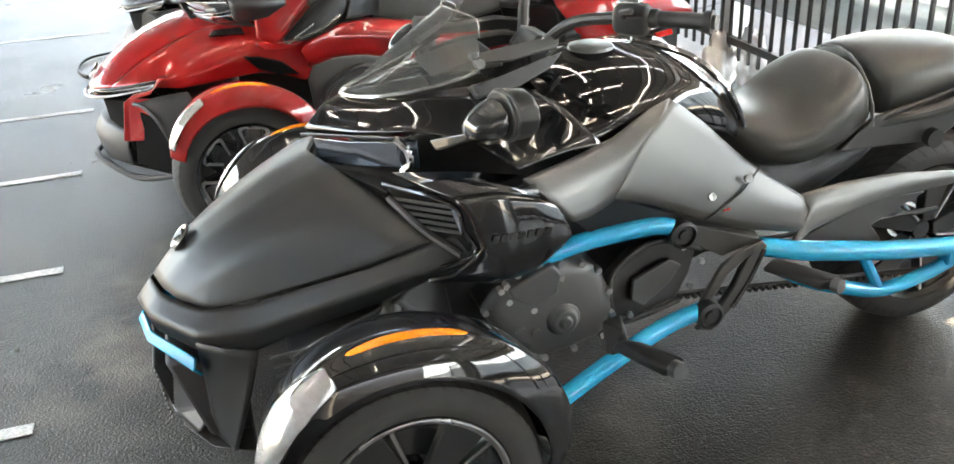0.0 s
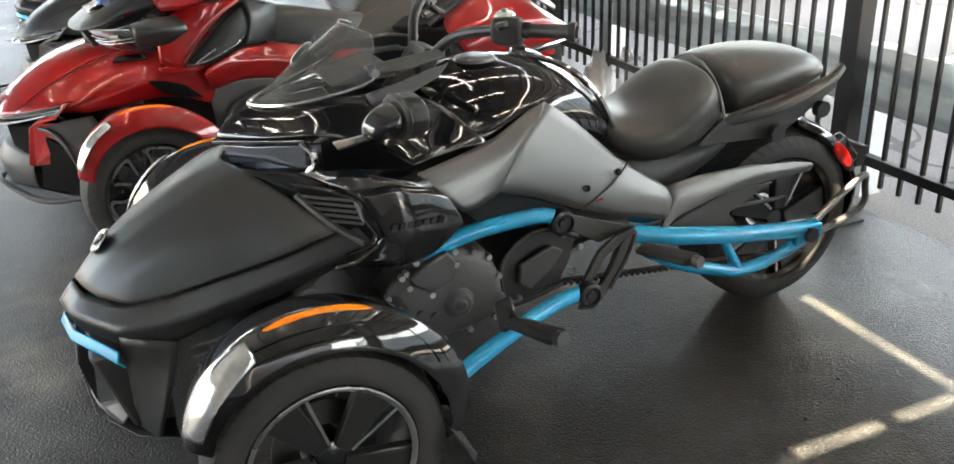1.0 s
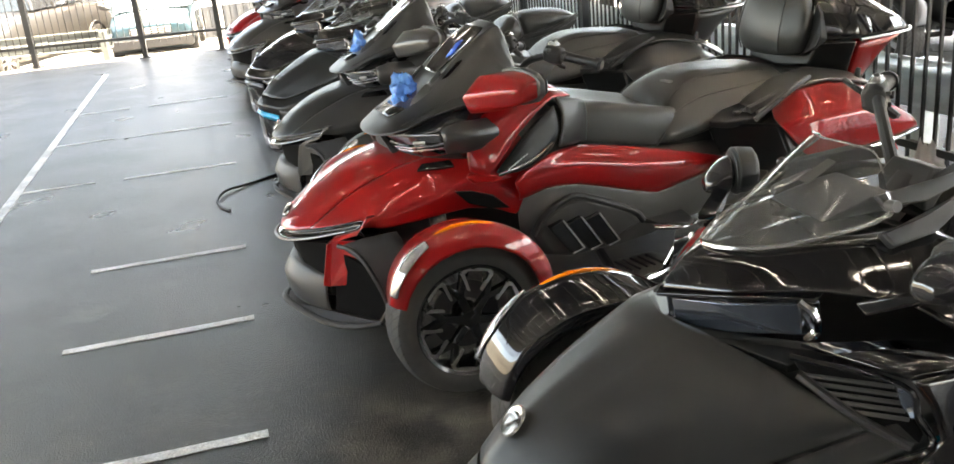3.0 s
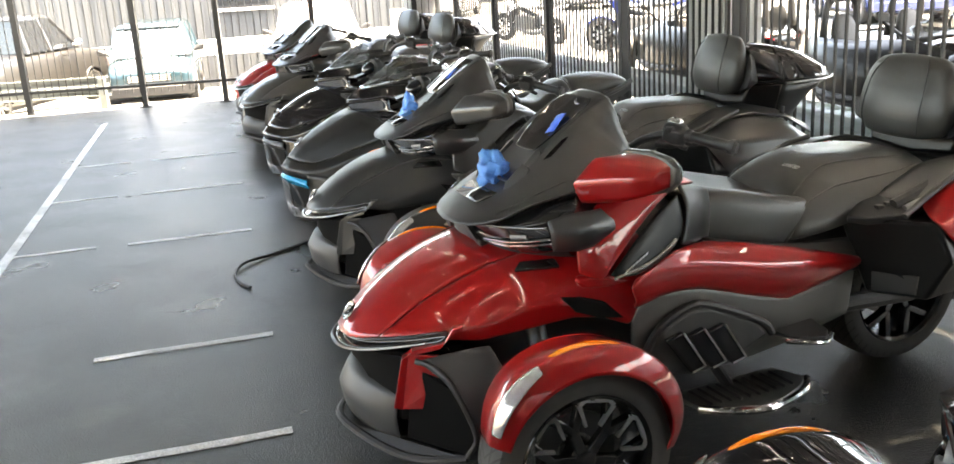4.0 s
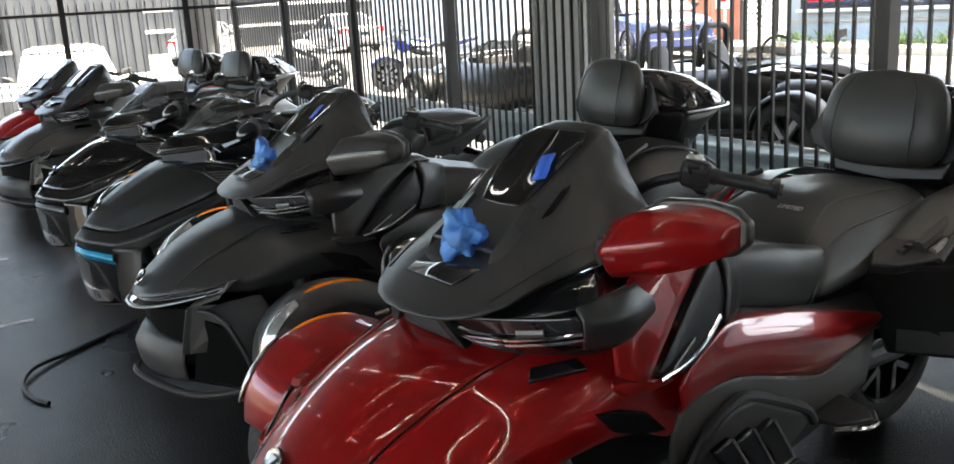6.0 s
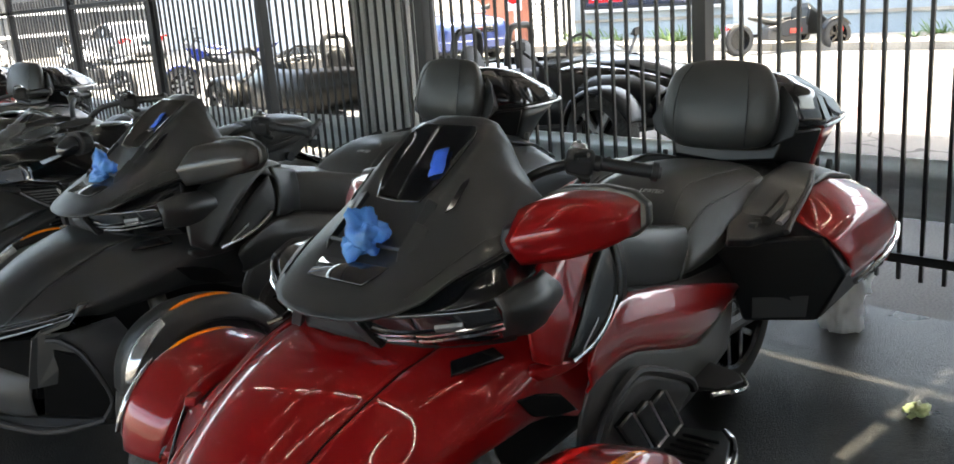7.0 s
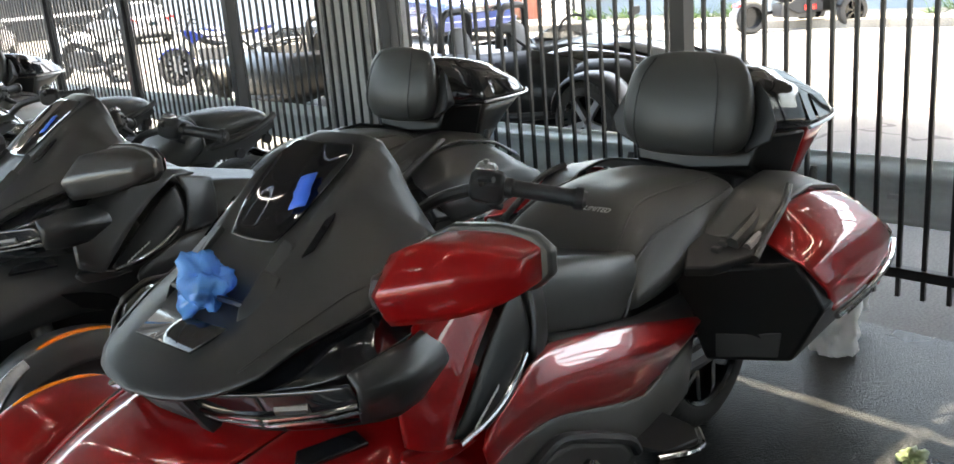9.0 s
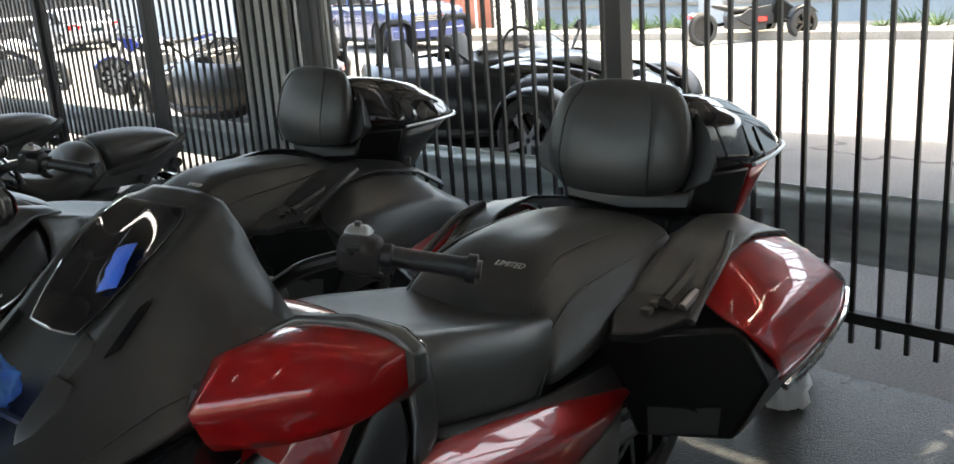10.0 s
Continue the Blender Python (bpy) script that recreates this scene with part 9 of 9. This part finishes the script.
# kerb and verge
bm = bmesh.new()
for k in range(22):
    cuboid(16.0, 16.22, -20 + 2.0 * k, -18.02 + 2.0 * k, 0, 0.15, bm)
cuboid(16.225, 18.6, -20, 24, 0, 0.135, bm)
kb = tagged(link_mesh("pavement", bm, M["kerb"], None, "sandy concrete kerb and verge by the shop", False), category="kerb", kind="structure")
bm = bmesh.new()
rnd = random.Random(5)
for k in range(46):
    cx, cy = 18.2 - rnd.random() * rnd.random() * 1.6, rnd.choice((3.0, 5.2, 7.5, 11.0, 12.4, 13.5, 15.2, 16.8, 20)) + rnd.gauss(0, 0.5)
    for j in range(26):
        a, hgt, r = rnd.random() * 6.28, 0.06 + 0.3 * rnd.random() ** 3, 0.22 * rnd.random()
        px, py = cx + r * math.cos(a), cy + r * math.sin(a)
        w = 0.012 + 0.012 * rnd.random()
        q = [bm.verts.new((px - w * math.sin(a), py + w * math.cos(a), 0.13)), bm.verts.new((px + w * math.sin(a), py - w * math.cos(a), 0.13)), bm.verts.new((px + 0.12 * math.cos(a) + w, py + 0.12 * math.sin(a), 0.13 + hgt * 0.7)), bm.verts.new((px + 0.2 * math.cos(a), py + 0.2 * math.sin(a), 0.13 + hgt))]
        bm.faces.new((q[0], q[1], q[2]))
        bm.faces.new((q[0], q[2], q[3]))
tagged(link_mesh("weeds", bm, M["leaf"], None, "green weeds growing along the verge", False), category="weeds", kind="stuff")
# lot markings outside
for y in (-1.0, 2.0, 5.0):
    flat_line(5.0, 7.4, y - 0.05, y + 0.05, "worn white bay line outside the fence")
# house fronts that close the view far off
for i, (x, y, w, h) in enumerate(((-40, 40, 30, 7), (45, 60, 40, 9), (60, 10, 30, 8), (30, -40, 50, 8))):
    part("wall", cuboid(-w / 2, w / 2, -4, 4, -2, h), M["clad"], thing("building", "plain pale building beyond the street", "building", pose(x, y, 0, 0, 0, 20 * i)))


# ---- small loose things ----
def crumpled(name, at, size, material, label, category, seed, droop=0.0, group="", film=False):
    """A crumpled film bag: a lumpy skin with sharp folds, flattened where it rests."""
    random.seed(seed)
    bm = bmesh.new()
    bmesh.ops.create_icosphere(bm, subdivisions=4, radius=1.0)
    off = Vector((random.random() * 50, random.random() * 50, 0))
    for v in bm.verts:
        n = v.co.normalized()
        fold = 0.75 * noise.noise(n * 1.3 + off) + 0.5 * (0.35 - abs(noise.noise(n * 2.6 + off))) + (0.16 if film else 0.42) * (0.25 - abs(noise.noise(n * 4.2 + off))) + 0.12 * (0.25 - abs(noise.noise(n * 9 + off)))
        k = 0.8 + fold + (0.1 if film else 0.35) * max(0, n.z) * abs(math.sin(2.5 * math.atan2(n.y, n.x)))
        v.co = Vector((n.x * k * size[0], n.y * k * size[1], n.z * k * size[2] * (1.25 if n.z > 0.3 else 1.0)))
        v.co.z = max(v.co.z, -size[2] * 0.55 + droop * n.x)
    low = min(v.co.z for v in bm.verts)
    for v in bm.verts:
        v.co.z -= low
    for v in bm.verts:
        v.co += Vector((random.gauss(0, 1) * size[0], random.gauss(0, 1) * size[1], max(0, random.gauss(0, 1)) * size[2])) * (0.006 if film else 0.018)
    ob = link_mesh(name, bm, material, None, label, True, 0)
    ob.location = at
    return tagged(ob, category=category, group=group)


RED_RT, GREY_RT = pose(-0.298, 1.946, 0, 0, 0, 5.7), pose(-0.225, 3.67, 0, 0, 0, 1.5)
for m, seed in ((RED_RT, 3), (GREY_RT, 11)):
    at = m @ Vector((0.515, -0.01, 0.925))
    crumpled("plastic_bag", at, (0.05, 0.066, 0.05), M["bag"], "crumpled blue plastic bag tied on the front fairing", "bag", seed, 0.03, "blue bags", True)


def tape(m, u, v, w, length, turn, label):
    """A strip of masking tape lying on a sloping screen."""
    bm = bmesh.new()
    along, nrm = Vector((0.79, 0, 0.61)), Vector((-0.61, 0, 0.79))
    across = Vector((0, 1, 0)) * math.cos(turn) + along * math.sin(turn)
    along = along * math.cos(turn) - Vector((0, 1, 0)) * math.sin(turn)
    mid = Vector((u, v, 1.0 + (u - 0.605) * 0.8)) + nrm * 0.02
    rows = []
    for i in range(7):
        s = (i / 6 - 0.5) * length
        rows.append([tuple(mid + along * s + across * (k * w * (1 + 0.05 * ((i * 7 + j * 3) % 4 - 1.5))) + nrm * (0.0015 * ((i + j) % 2))) for j, k in enumerate((-1, 0, 1))])
    bm = grid(rows)
    ob = link_mesh("masking_tape", bm, M["tape"], None, label, True, 0)
    sm = ob.modifiers.new("wall", "SOLIDIFY")
    sm.thickness = 0.0008
    ob.matrix_world = m
    return tagged(ob, category="tape", group="tape strips")


tape(RED_RT, 0.73, -0.06, 0.021, 0.085, -0.4, "strip of blue masking tape stuck on the dark screen")
tape(GREY_RT, 0.74, -0.06, 0.016, 0.075, -0.2, "strip of blue masking tape stuck on the dark screen")
crumpled("plastic_bag", (2.68, 2.05, 0.0), (0.085, 0.1, 0.17), M["whitebag"], "crumpled white plastic bag on the asphalt floor", "bag", 21, group="white bags")
crumpled("plastic_bag", (2.99, 2.2, 0.0), (0.08, 0.1, 0.16), M["whitebag"], "crumpled white plastic bag under the picket fence", "bag", 27, group="white bags")
crumpled("litter", (2.057, 1.48, 0.0), (0.05, 0.035, 0.014), M["wrapper"], "crumpled green wrapper on the asphalt floor", "litter", 5)
bm = tube(bend([(-0.05, 5.05, 0.01), (-0.18, 4.95, 0.008), (-0.41, 4.77, 0.009), (-0.58, 4.62, 0.02), (-0.64, 4.45, 0.012), (-0.62, 4.28, 0.008), (-0.57, 4.17, 0.008)], 6), 0.009, 8)
tagged(link_mesh("cable", bm, M["plastic"], None, "black rubber strap lying on the asphalt floor"), category="cable")
bm = hull([(2.99, 1.955, 0.53), (2.99, 2.01, 0.53), (2.99, 1.96, 0.552), (2.99, 2.005, 0.552), (2.98, 1.96, 0.533), (2.98, 2.005, 0.533), (2.98, 1.965, 0.549), (2.98, 2.0, 0.549)])
rf = link_mesh("reflector", bm, M["white"], None, "small white reflector on the crash barrier")
tagged(rf, category="reflector")
